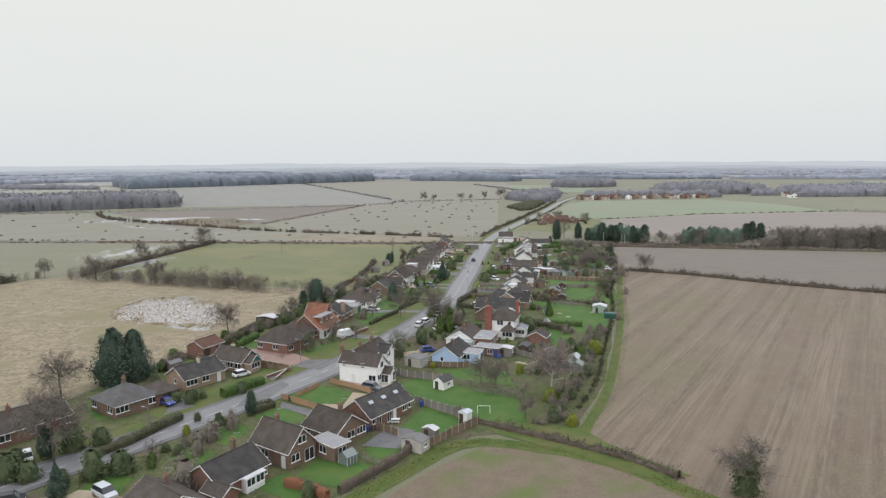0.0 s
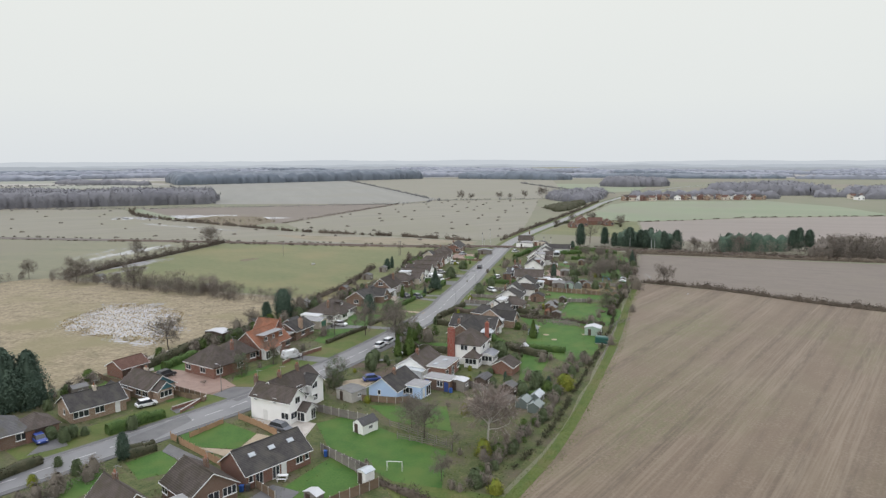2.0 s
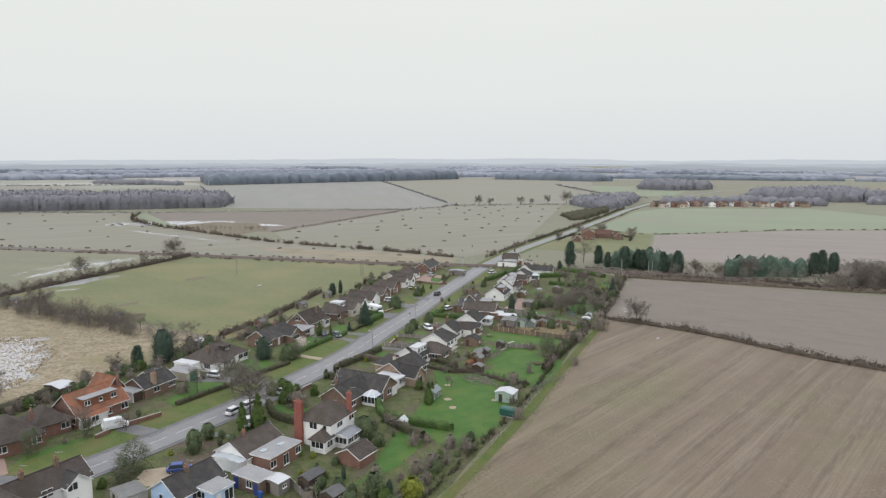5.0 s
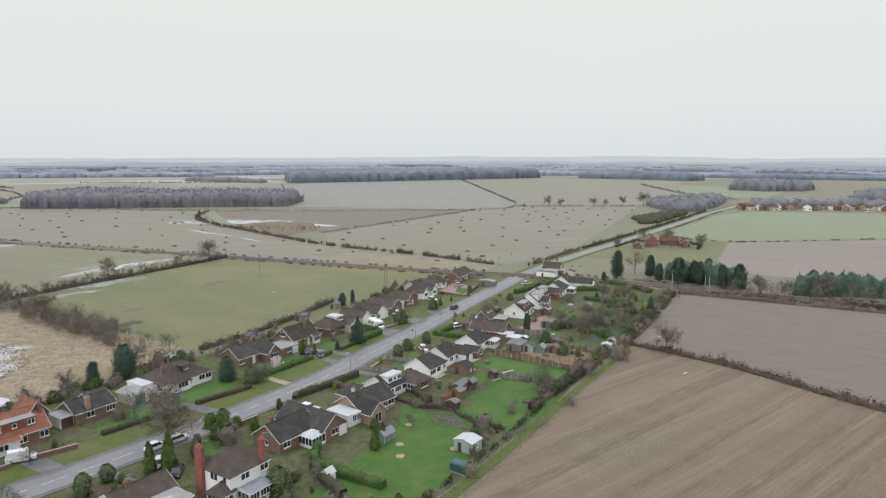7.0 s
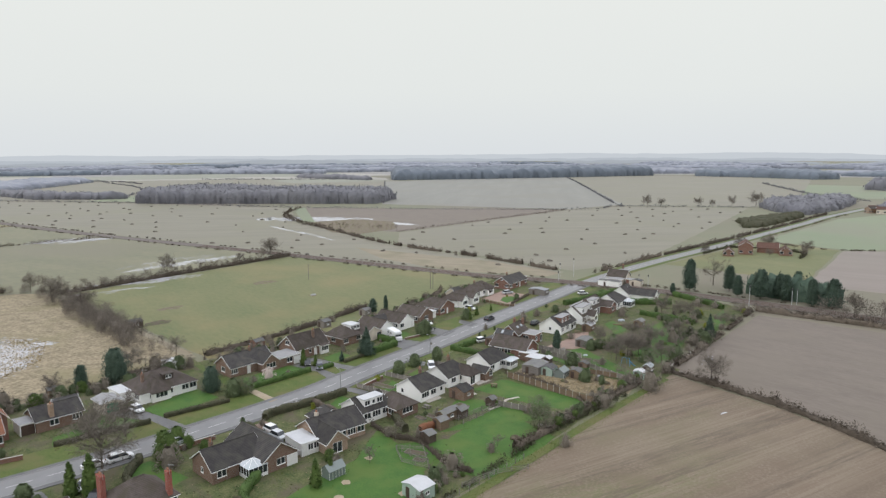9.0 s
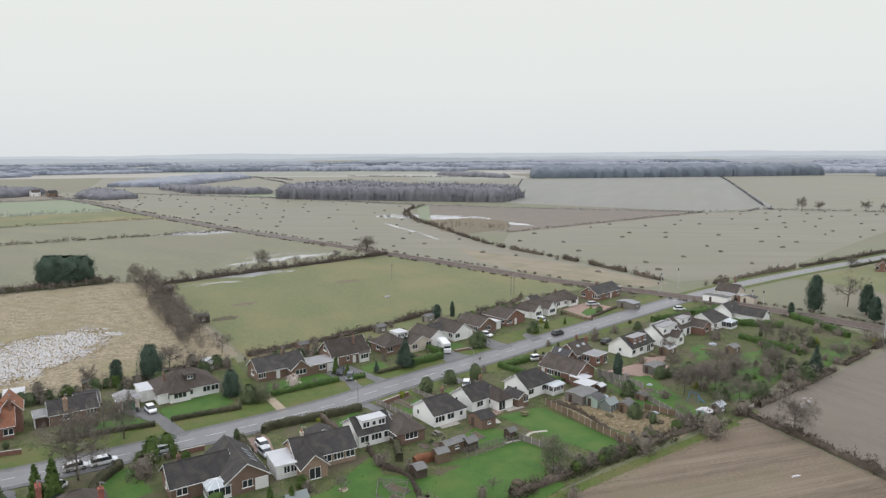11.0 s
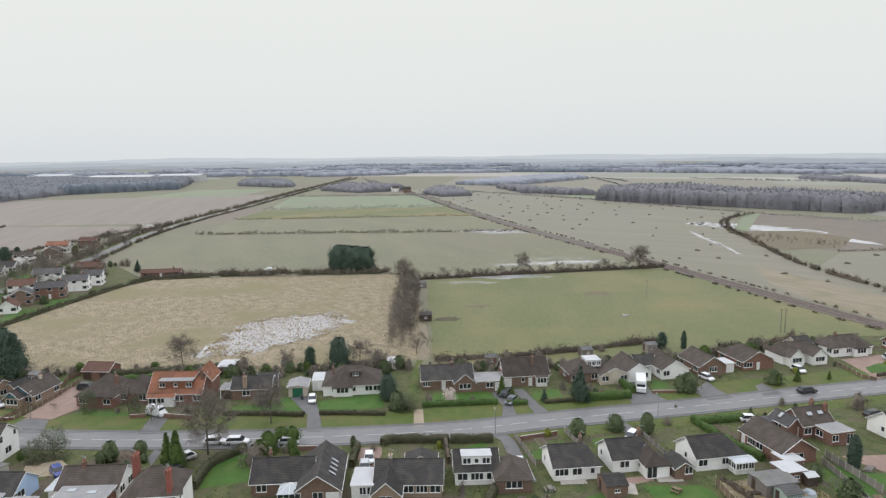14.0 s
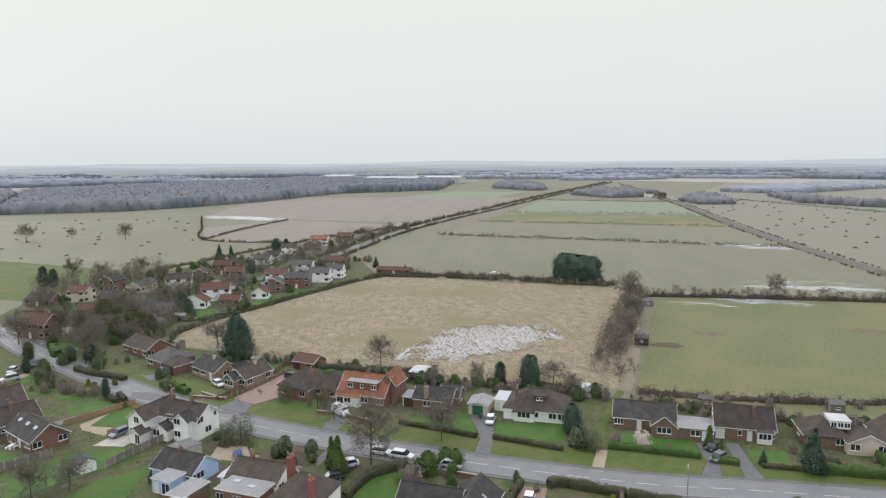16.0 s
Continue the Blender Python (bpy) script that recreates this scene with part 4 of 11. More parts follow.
house("pale blue bungalow with white bargeboards and flat extension", -41.2, 153, -6, "render_blue", "roof_dark",
      [B(7.6, 10.2, 2.4, 4.9, S=".s..", N="b.", E=".w.p"), B(4.2, 4.6, 2.5, 2.5, cx=5.7, cy=1.4, S="b.", E="dp", roof="felt")], [(0.4, -0.6, 4.4, 5.7)])
house("low brick outhouse with blue doors and flat roof", -33.4, 159.6, -6, "brick_brown", "felt", [B(6.8, 4.0, 2.4, 2.4, S="d.wd", door="door_blue")], name="outhouse", category="outhouse")
house("brown-roofed bungalow with white gable and flat skylit extension", -41.8, 168.4, -2, "render_white", "roof_dark",
      [B(8.4, 11.0, 2.5, 5.0, N="wb", S=".w", roof="roof_brown"), B(5.2, 9.4, 2.7, 2.7, cx=6.4, cy=0.5, wall="brick_red", roof="felt", S="..", E="w.p.w"), B(6.5, 1.8, 2.3, 2.5, cx=0.5, cy=-6.3, roof="clear_roof", wall="upvc")],
      [(0.2, -2, 4.4, 6.0, "brick_red")], lights=[(5.4, -2, 2.98, "x", 0, 1.1, 1.5), (6.4, 2.0, 2.98, "x", 0, 1.1, 1.5)])
house("white two-storey house with hipped roof and tall red chimneys", -34, 181, 0, "render_white", "roof_brown",
      [B(8, 8.2, 5.0, 7.8, ridge="y", hip0=3.2, hip1=3.2, S="..w", S2=".ws", E="w.b", E2=".w.w", W="w.w", W2="w.w", N="w.", N2="w."), B(3.4, 3.2, 2.6, 4.0, cx=2.4, cy=-4.6, hip0=1.2, hip1=1.2, E="w", S="b"),
       B(3.0, 4.2, 2.4, 2.9, ridge="y", cx=5.3, cy=-0.5, roof="lead", wall="upvc", E="bb", S="b")],
      [(-3.2, -4.35, 0, 8.6, "brick_bright", 1.7, 0.7, 3), (3.6, 3.0, 4.0, 8.9, "brick_bright", 0.9, 0.7, 2)], span=0.98)
house("red-brick outbuilding with pitched roof", -23.2, 175, -6, "brick_red", "roof_brown", [B(5.6, 5.2, 2.0, 3.5, ridge="y", S=".", E=".")], name="outbuilding", category="outbuilding")
house("brown brick bungalow with dark roof, rooflights and conservatory", -41, 199.5, -1, "brick_brown", "roof_dark",
      [B(8.6, 11.5, 2.5, 5.4, S=".s.", E="w.p"), B(15, 8.2, 2.5, 5.4, ridge="x", cx=0.6, cy=7.3, E=".wg", N="w.w.w")],
      [(-1.5, -3.0, 4.8, 6.0)], lights=[(x, 7.3 + k, 5.72 - k * 0.7, "x", -35, 0.5, 1.4) for x, k in ((-1, 2.4), (2.6, 2.4), (0.8, 2.4), (4.4, 2.4))],
      glass=[(6.1, 2.0, 3.6, 3.6)], span=0.86)
house("bungalow of buff brick with black roof and garden gable", -38.5, 220.5, -5, "brick_buff", "roof_dark",
      [B(8.6, 12.4, 2.5, 5.2, S=".", E="..wbw", N="w.w"), B(7.5, 5.2, 2.4, 4.7, ridge="x", cx=4.4, cy=-3.8, E="p", S="w.", N="w."), B(6, 6, 2.4, 4.6, ridge="x", cx=-6, cy=2, hip0=2.6, hip1=0, N="w", W="w"), B(7, 4.2, 2.4, 2.4, cx=1.4, cy=-8.4, roof="felt_pale", wall="upvc", E="dbb", W="g")],
      [(-0.3, -3.6, 4.8, 6.1, "render_cream")])
house("white bungalow with box dormer and brick wing", -41.6, 232, -2, "render_white", "roof_dark",
      [B(8.4, 8.4, 2.5, 5.0, S="s.", E="wbw"), B(8.2, 6.8, 2.4, 4.6, ridge="x", cx=3.8, cy=6.6, hip0=2.4, hip1=2.4, wall="brick_brown", roof="roof_brown", E="b", S=".w", N="w")], dormers=[(1.6, 0, 3.0, 5.6, 3.0, 5.0, "E", "wsw")])
house("white bungalow with black tiled roof", -41.8, 249, 2, "render_white", "roof_dark", [B(9.2, 9.6, 2.5, 5.2, hip1=2.6, S="s.", E="bws", N="w.w", W="w.d.w")], [(-3, 3, 3.4, 5.4)], span=0.85)
house("white bungalow with hipped garden wing and dark roof", -43.4, 260, 4, "render_white", "roof_dark", [B(8.6, 10.4, 2.5, 5.2, hip1=2.6, S="s.", E="w.", N="w"), B(5.4, 5.2, 2.4, 4.4, ridge="x", cx=5.2, cy=3.2, hip1=2.0, roof="roof_brown", E="p.", S="w.")], [(-2.6, 3.6, 3.4, 5.6)], span=0.82)
house("white bungalow with black roof and white lean-to", -42.8, 275, 6, "render_white", "roof_dark", [B(8.2, 10.6, 2.5, 5.2, hip1=2.6, S=".s.", E="w.b."), B(3.0, 4.0, 2.2, 2.4, cx=5.4, cy=3.4, wall="upvc", roof="clear_roof", E="bbb", S="bb")])
house("small brick garage with dark roof", -38.6, 267.2, 4, "brick_brown", "roof_dark", [B(5.2, 3.6, 2.1, 3.2, ridge="x", E=".w")], name="garage", category="garage")
house("red-brick bungalow with grey-brown roof", -45, 289, 10, "brick_red", "roof_brown", [B(11.5, 7.8, 2.5, 4.9, ridge="x", E=".p.", S="dbw.w", N="w.w.w"), B(4, 3.4, 2.2, 2.2, cx=6.5, cy=-3.2, roof="felt_pale", wall="brick_brown")], span=0.95)
house("brick cottage with rooflights and flat roofed extension", -53, 300, 10, "brick_red", "roof_brown", [B(7, 8.5, 2.8, 5.6, E="w.w", S="wd"), B(6, 4, 2.5, 4.2, ridge="x", cx=-1, cy=-5, roof="roof_grey", S="w"), B(7, 6, 2.6, 2.6, cx=5, cy=2, roof="felt", S="w", E="w.p")],
      [(-1, 2, 4.6, 6.6, "brick_red"), (1.5, 3.6, 4.6, 6.4, "brick_red")], lights=[(1.7, -1, 4.65, "y", 38), (1.7, 2, 4.65, "y", 38), (-1.5, -6, 3.7, "x", 40)], span=0.84)
house("white chalet bungalow with red-clad dormer", -49.8, 318.5, 8, "render_white", "roof_dark", [B(8.4, 12.4, 2.5, 5.4, S=".s.", E="w.wdpw")], dormers=[(1.7, -0.6, 3.2, 7, 3.0, 5.2, "E", "w.w.w", "brick_red", "felt")])
house("white chalet house with large box dormer", -51.6, 333, 8, "render_white", "roof_brown", [B(8.6, 10.5, 2.6, 5.8, S=".s.", E="w.p.w", N="w"), B(4, 4, 2.4, 4.0, ridge="x", cx=5, cy=1, E="w")], dormers=[(1.2, 0, 5.0, 8.6, 3.0, 5.7, "E", "w...w", "upvc", "felt")])
house("white chalet bungalow with brown roof and dormers", -55, 346, 8, "render_white", "roof_brown", [B(8.6, 12.6, 2.5, 5.6, S="s.", E="w.p.w.", N="w"), B(5, 6, 2.5, 4.2, ridge="x", cx=6, cy=4, wall="brick_red", E="w")], dormers=[(1.8, -1, 3, 6, 3.2, 5.3, "E", "w.w", "upvc", "felt")])
house("white bungalow with black roof and conservatory", -53.5, 359.5, 8, "render_white", "roof_dark", [B(9, 11.5, 2.5, 5.3, S=".s.", E="w.w.", hip1=3)], glass=[(6, 3, 3.2, 4)])
house("white bungalow with long black roof by the railway", -53, 374.5, 8, "render_white", "roof_dark", [B(7.5, 9, 2.5, 5.4, cx=-4, S=".s."), B(12, 6.4, 2.5, 4.6, ridge="x", cx=4, cy=0.4, E="d.", S="....")])
house("low cream crossing cottage with brown roof beside the railway", -74, 402.5, 8, "render_cream", "roof_brown", [B(8.5, 7, 2.6, 5.2, ridge="x", E="w.", S="w.w"), B(6, 4, 2.4, 2.6, cx=1, cy=-6.5, roof="felt", wall="render_cream"), B(3, 3, 2.4, 2.4, cx=7, cy=-4, wall="brick_red")], [(2, 0, 6, 7.6)], span=0.95)

# ---------------------------------------------------------------- houses west of the road
house("dark-roofed brick bungalow behind bare trees", -104, 91, -20, "brick_red", "roof_brown", [B(9, 14, 2.5, 5.2, S="w.w", E="w.w.w", N="w.w")], [(0, -3, 4.5, 6.2, "brick_red"), (0, 3, 4.5, 6.2, "brick_red")])
house("brick bungalow with grey slate hipped roof", -95.5, 106, -20, "brick_brown", "roof_grey", [B(10, 10.5, 2.5, 5.2, hip0=4.6, hip1=4.6, E="b.w", S="w.w", N="w."), B(6.5, 6, 2.4, 4.2, ridge="x", cx=2.0, cy=7.2, hip0=2.4, hip1=2.4, wall="brick_red", roof="roof_brown", E="g", door="door_dark")], [(-2, 1, 4, 6)])
house("buff brick bungalow with dark grey roof", -91.5, 123, -21, "brick_buff", "roof_dark", [B(7.6, 10.8, 2.45, 4.8, E="bwd", S=".s.", N="w"), B(5, 4, 2.2, 3.6, ridge="x", cx=-3.6, cy=6.4)], [(0.3, 0.5, 4.2, 5.6, "render_cream")], span=0.92)
teal_house = house("buff brick bungalow with teal boarded gables", -89.2, 135, -12, "brick_buff", "roof_brown", [B(10.5, 7.0, 2.5, 5.0, ridge="x", E=".b", S="w.ww", N="w.w"), B(3, 4.0, 2.5, 4.1, ridge="x", cx=6.0, cy=-0.6, E="b", wall_label="brick below teal boards")], [(-1.5, 0.6, 4.4, 5.6, "render_cream")])
for gx, y0, y1, z0, z1 in ((4.66, -3.03, 3.03, 2.5, 4.66), (6.64, -2.24, 1.19, 2.5, 3.86)):
    nb = 14
    for k in range(nb):  # upright boards that follow the slope
        ya, yb = y0 + (y1 - y0) * k / nb + 0.01, y0 + (y1 - y0) * (k + 1) / nb - 0.01
        top = [z1 - (z1 - z0) * abs(2 * (yy - y0) / (y1 - y0) - 1) for yy in (ya, yb)]
        v = [(gx, ya, z0), (gx, yb, z0), (gx, yb, top[1]), (gx, ya, top[0]), (gx - 0.04, ya, z0), (gx - 0.04, yb, z0), (gx - 0.04, yb, top[1]), (gx - 0.04, ya, top[0])]
        f = [(0, 1, 2, 3), (0, 4, 5, 1), (1, 5, 6, 2), (4, 0, 3, 7)]
        attach("gable_board", mesh_of("gable_board", v, f, M["teal_boards"]), teal_house)
house("red-brick double garage with brown roof", -104, 144, -10, "brick_red", "roof_rust", [B(6.4, 7.6, 2.3, 3.9, E="g.g", door="door_dark")], name="garage", category="garage")
house("red-brick bungalow with steep brown hipped roofs", -86.5, 152.5, -12, "brick_red", "roof_brown", [B(11.5, 10, 2.7, 6.4, ridge="x", hip0=4.6, hip1=4.6, E="w.w", S="w.w.", N="w"), B(9, 8, 2.6, 5.8, ridge="x", cx=-2.4, cy=8.2, hip0=4, hip1=3, E="w.w")], [(2, 4, 4.6, 6.9, "brick_red")])
house("orange-tiled brick chalet house with long dormer", -85.5, 169.3, -3, "brick_red", "roof_red", [B(9, 12.5, 2.8, 6.6, E=".p.b.b", S="w.w"), B(6.5, 4.4, 4.8, 7.4, ridge="x", cx=-2.2, cy=5.6, E2="."), B(1.6, 6, 2.4, 2.9, cx=5, cy=-3, E="pb.", wall="upvc")],
      [(1.6, 5.8, 5, 7.6, "brick_red")], dormers=[(2.0, 0, 3.4, 8.0, 3.6, 5.5, "E", "w.s.w", "roof_red", "felt")], span=0.93)
house("brown brick bungalow with black roof and carport", -86.5, 185.5, 0, "brick_brown", "roof_dark", [B(7.6, 10, 2.5, 4.7, E=".w.b", S="w"), B(6, 5, 2.4, 4.4, ridge="y", cx=-3, cy=3.4, roof="roof_grey", N="w"), B(5, 3.2, 2.3, 2.3, cx=0.5, cy=-6.5, roof="felt", wall="upvc", E="g", door="door_dark")], [(3.2, -1.6, 2.4, 5.7, "brick_buff", 1.1, 0.8)])
house("double garage with green doors and grey roof", -86.2, 196, 0, "render_cream", "felt", [B(6, 4.8, 2.4, 3.0, ridge="x", E="g.g"[:1], door="door_green", wide=3)], name="garage", category="garage")
house("white bungalow with grey-brown hipped roof and bays", -88.3, 208.5, 1, "render_white", "roof_brown", [B(10, 13.4, 2.5, 5.6, hip0=4.8, hip1=4.8, E=".w.b.bb", S="d.w", wide=2.0), B(4.5, 4.4, 2.4, 4.6, ridge="x", cx=3.6, cy=-2.2, hip1=2.1, E="b"), B(6, 3, 2.4, 2.4, cx=-2, cy=-8, roof="felt_pale", E="d.")], [(1.5, -4.5, 4, 5.8, "brick_brown")],
      dormers=[(2.4, 0.8, 1.6, 2.4, 3.8, 5.0, "E", "w", "roof_brown", "roof_brown")], span=1.0)
house("brown brick bungalow with front gable and flat garage", -88.4, 231, 1, "brick_brown", "roof_dark", [B(7.6, 12.8, 2.5, 5.0, E="b.d...", S="w", N="w"), B(6.2, 5.0, 2.5, 4.6, ridge="x", cx=3.6, cy=4.0, E="b"), B(6.4, 7.4, 2.4, 2.4, cx=3.2, cy=10.2, roof="felt", E=".wg", wall="brick_brown")], [(0.2, 1.5, 4.5, 5.8)], span=0.95)
house("steep brown-roofed brick chalet house", -89, 250, 2, "brick_brown", "roof_brown", [B(9, 12.4, 2.7, 6.3, E="g.sd.b", S=".w.", S2=".w."), B(1.4, 3, 2.4, 2.7, cx=4.9, cy=4.0, E="b", wall="upvc")], [(2.0, 2.2, 4.6, 7.0, "brick_brown")])
house("brown-roofed bungalow with white box dormer", -89.5, 264.5, 4, "brick_brown", "roof_brown", [B(9, 9, 2.5, 5.0, ridge="x", hip0=3, hip1=3, E="w.b", S="w"), B(7, 8, 2.4, 4.4, ridge="x", cx=3.4, cy=7.4, hip0=2, wall="render_cream", E="w.w", roof="roof_brown")], dormers=[(0.5, 3.0, 4.4, 4, 3.6, 5.4, "E", "www")])
house("white gabled bungalow with brown roof", -89.8, 277.3, 5, "render_white", "roof_brown", [B(11, 7.6, 2.5, 5.0, ridge="x", E=".w", S="w.w", N="w")])
house("long brown-roofed bungalow with white gable", -91.4, 287, 6, "render_white", "roof_brown", [B(12, 8.2, 2.5, 5.0, ridge="x", E="w.d", S="w.w", N="w"), B(7, 6, 2.4, 4.3, cx=-3, cy=-5.5, roof="roof_dark", S="w")])
house("brown brick bungalow with wide front gable", -92.5, 297.3, 7, "brick_brown", "roof_brown", [B(11, 8.4, 2.5, 5.0, ridge="x", E=".b.", S="w.w", N="w"), B(5, 3, 2.3, 2.3, cx=2, cy=6, roof="felt_pale", E="g")])
house("brown brick bungalow with hipped roof", -95.4, 310.5, 8, "brick_red", "roof_brown", [B(11.5, 10, 2.5, 5.2, ridge="x", hip0=3, E="bd.", S="w.w", N="w")])
house("white twin-gabled bungalow with brown roof", -97.8, 325, 8, "render_white", "roof_brown", [B(8, 13, 2.5, 5.2, hip0=2, hip1=2, E="...", N="w"), B(6, 5, 2.5, 4.6, ridge="x", cx=3, cy=-3.4, E="b"), B(6, 5, 2.5, 4.6, ridge="x", cx=3.6, cy=4.0, E="b")])
house("small dark-roofed cottage beside the pasture", -104.5, 331, 8, "render_cream", "roof_dark", [B(6, 5.4, 2.4, 4.5, S="w", E="w")])
house("white bungalow with hipped grey-brown roof", -102.6, 342.4, 8, "render_white", "roof_brown", [B(8.2, 14.5, 2.5, 5.2, hip0=3.6, hip1=3.6, E="w.b.wd", S="w.w"), B(5, 5, 2.5, 4.4, ridge="x", cx=3, cy=2, hip1=2, E="b")], [(0, -3, 4.6, 6)])
house("red-brick bungalow with dark roof by the level crossing", -102.8, 364, 8, "brick_red", "roof_dark", [B(8.2, 17, 2.5, 5.2, S="w.w", S2=".s.", E="b.wd.w"), B(4, 6, 2.4, 2.4, cx=-1, cy=11, roof="felt")], [(-1, -2, 4.4, 6)])


# ---------------------------------------------------------------- plants
RNG = np.random.default_rng(7)


def unit(n):
    v = RNG.normal(size=(n, 3))
    return v / np.linalg.norm(v, axis=1)[:, None]


def quads_to_mesh(name, groups, mats):
    """Joins (verts, quads, material index) arrays into one mesh."""
    vs, qs, mi, base = [], [], [], 0
    for v, q, k in groups:
        vs.append(v)
        qs.append(q + base)
        mi.append(np.full(len(q), k, np.int32))
        base += len(v)
    v, q, mi = np.concatenate(vs), np.concatenate(qs), np.concatenate(mi)
    me = bpy.data.meshes.new(name)
    me.vertices.add(len(v))
    me.vertices.foreach_set("co", v.astype(np.float32).ravel())
    me.loops.add(q.size)
    me.loops.foreach_set("vertex_index", q.astype(np.int32).ravel())
    me.polygons.add(len(q))
    me.polygons.foreach_set("loop_start", (np.arange(len(q)) * 4).astype(np.int32))
    me.polygons.foreach_set("material_index", mi)
    for m in mats:
        me.materials.append(m)
    me.update(calc_edges=True)
    return me


def leaves(centres, size, aspect=0.7, flat=0.0, facing=None):
    """One loose quad at each centre, turned at random or roughly facing given ways."""
    n = len(centres)
    u, w = unit(n), unit(n)
    if facing is not None:
        nrm = facing + 0.45 * unit(n)
        nrm /= np.maximum(np.linalg.norm(nrm, axis=1), 1e-6)[:, None]
        u -= nrm * np.sum(u * nrm, axis=1)[:, None]
        u /= np.maximum(np.linalg.norm(u, axis=1), 1e-6)[:, None]
        w = np.cross(nrm, u)
    u[:, 2] *= 1 - flat
    w -= u * np.sum(u * w, axis=1)[:, None] / np.sum(u * u, axis=1)[:, None]
    w /= np.linalg.norm(w, axis=1)[:, None]
    s = (size * RNG.uniform(0.6, 1.3, n))[:, None]
    v = np.stack([centres - u * s, centres - w * s * aspect, centres + u * s, centres + w * s * aspect], axis=1).reshape(-1, 3)
    return v, np.arange(4 * n).reshape(-1, 4)


def sticks(a, b, r0, r1):
    """Thin tapered three-sided rods from points a to points b."""
    n = len(a)
    d = b - a
    d /= np.maximum(np.linalg.norm(d, axis=1), 1e-6)[:, None]
    h = np.where(np.abs(d[:, 2:3]) > 0.9, np.array([[1.0, 0, 0]]), np.array([[0, 0, 1.0]]))
    u = np.cross(d, h)
    u /= np.linalg.norm(u, axis=1)[:, None]
    w = np.cross(d, u)
    rings = []
    for p, r in ((a, r0), (b, r1)):
        for k in range(3):
            ang = 2 * math.pi * k / 3
            rings.append(p + (u * math.cos(ang) + w * math.sin(ang)) * np.asarray(r).reshape(-1, 1))
    v = np.stack(rings, axis=1).reshape(-1, 3)
    base = (np.arange(n) * 6)[:, None]
    q = np.concatenate([base + np.array([[k, (k + 1) % 3, 3 + (k + 1) % 3, 3 + k]]) for k in range(3)])
    return v, q


def slivers(a, b, r):
    """Flat pointed twigs from points a to points b."""
    d = b - a
    u = np.cross(d, unit(len(a)))
    u *= (r / np.maximum(np.linalg.norm(u, axis=1), 1e-6))[:, None]
    m = a * 0.6 + b * 0.4
    return np.stack([a, m + u, b, m - u], axis=1).reshape(-1, 3), np.arange(4 * len(a)).reshape(-1, 4)


def branch_tree(seed, height, wide, limbs, seconds, thirds, twigs, trunk_r=0.2, twig_r=0.022):
    """A leafless tree with a rounded open crown: arrays for the wood and for the twigs."""
    r = np.random.default_rng(seed)
    wood, fine = [], []
    h = height
    mid = np.array([r.normal(0, 0.02) * h, r.normal(0, 0.02) * h, 0.58 * h])
    half = np.array([wide * h, wide * h, 0.41 * h])
    top = np.array([mid[0], mid[1], 0.62 * h])
    wood.append((np.array([0, 0, -0.2]), np.array([mid[0] * 0.4, mid[1] * 0.4, 0.3 * h]), trunk_r, trunk_r * 0.7))
    wood.append((wood[0][1], top, trunk_r * 0.7, trunk_r * 0.3))

    def rod_to(p, q, r0, r1, sag):
        m = (p + q) / 2 + np.array([0, 0, sag]) + r.normal(0, 0.012 * h, 3)
        wood.append((p, m, r0, (r0 + r1) / 2))
        wood.append((m, q, (r0 + r1) / 2, r1))
        return m

    turn = r.uniform(0, 6.28)
    for i in range(limbs):
        az = turn + 2.4 * i
        el = r.uniform(-0.45, 1.15)
        dirn = np.array([math.cos(az) * math.cos(el), math.sin(az) * math.cos(el), math.sin(el)])
        z0 = 0.2 + 0.38 * (0.5 + 0.5 * math.sin(el)) * r.uniform(0.7, 1.1)
        p = np.array([mid[0] * z0, mid[1] * z0, z0 * h])
        q = mid + dirn * half * r.uniform(0.62, 0.86)
        m = rod_to(p, q, trunk_r * 0.42, trunk_r * 0.14, -0.02 * h)
        for _ in range(seconds):
            f = r.uniform(0.2, 1.0)
            s = p + (m - p) * f * 2 if f < 0.5 else m + (q - m) * (f * 2 - 1)
            out = (s - mid) / half
            sd = dirn * 0.5 + r.normal(0, 0.6, 3) + out * 0.4 + np.array([0, 0, 0.15])
            sd /= np.linalg.norm(sd)
            e = s + sd * h * r.uniform(0.1, 0.2)
            k = np.linalg.norm((e - mid) / half)
            if k > 1.02:
                e = mid + (e - mid) * 1.02 / k
            wood.append((s, e, trunk_r * 0.12, trunk_r * 0.05))
            for _ in range(thirds):
                g0 = s + (e - s) * r.uniform(0.25, 1)
                td = sd * 0.6 + r.normal(0, 0.55, 3) + np.array([0, 0, 0.1])
                td /= np.linalg.norm(td)
                g1 = g0 + td * h * r.uniform(0.05, 0.12)
                fine.append((g0, g1))
                for _ in range(twigs):
                    t0 = g0 + (g1 - g0) * r.uniform(0.2, 1)
                    tt = td * 0.7 + r.normal(0, 0.6, 3)
                    tt /= np.linalg.norm(tt)
                    fine.append((t0, t0 + tt * h * r.uniform(0.05, 0.11)))
    a, b = np.array([w[0] for w in wood]), np.array([w[1] for w in wood])
    w0, w1 = np.array([w[2] for w in wood]), np.array([w[3] for w in wood])
    fa, fb = np.array([f[0] for f in fine]), np.array([f[1] for f in fine])
    return sticks(a, b, w0, w1), slivers(fa, fb, np.full(len(fa), twig_r))


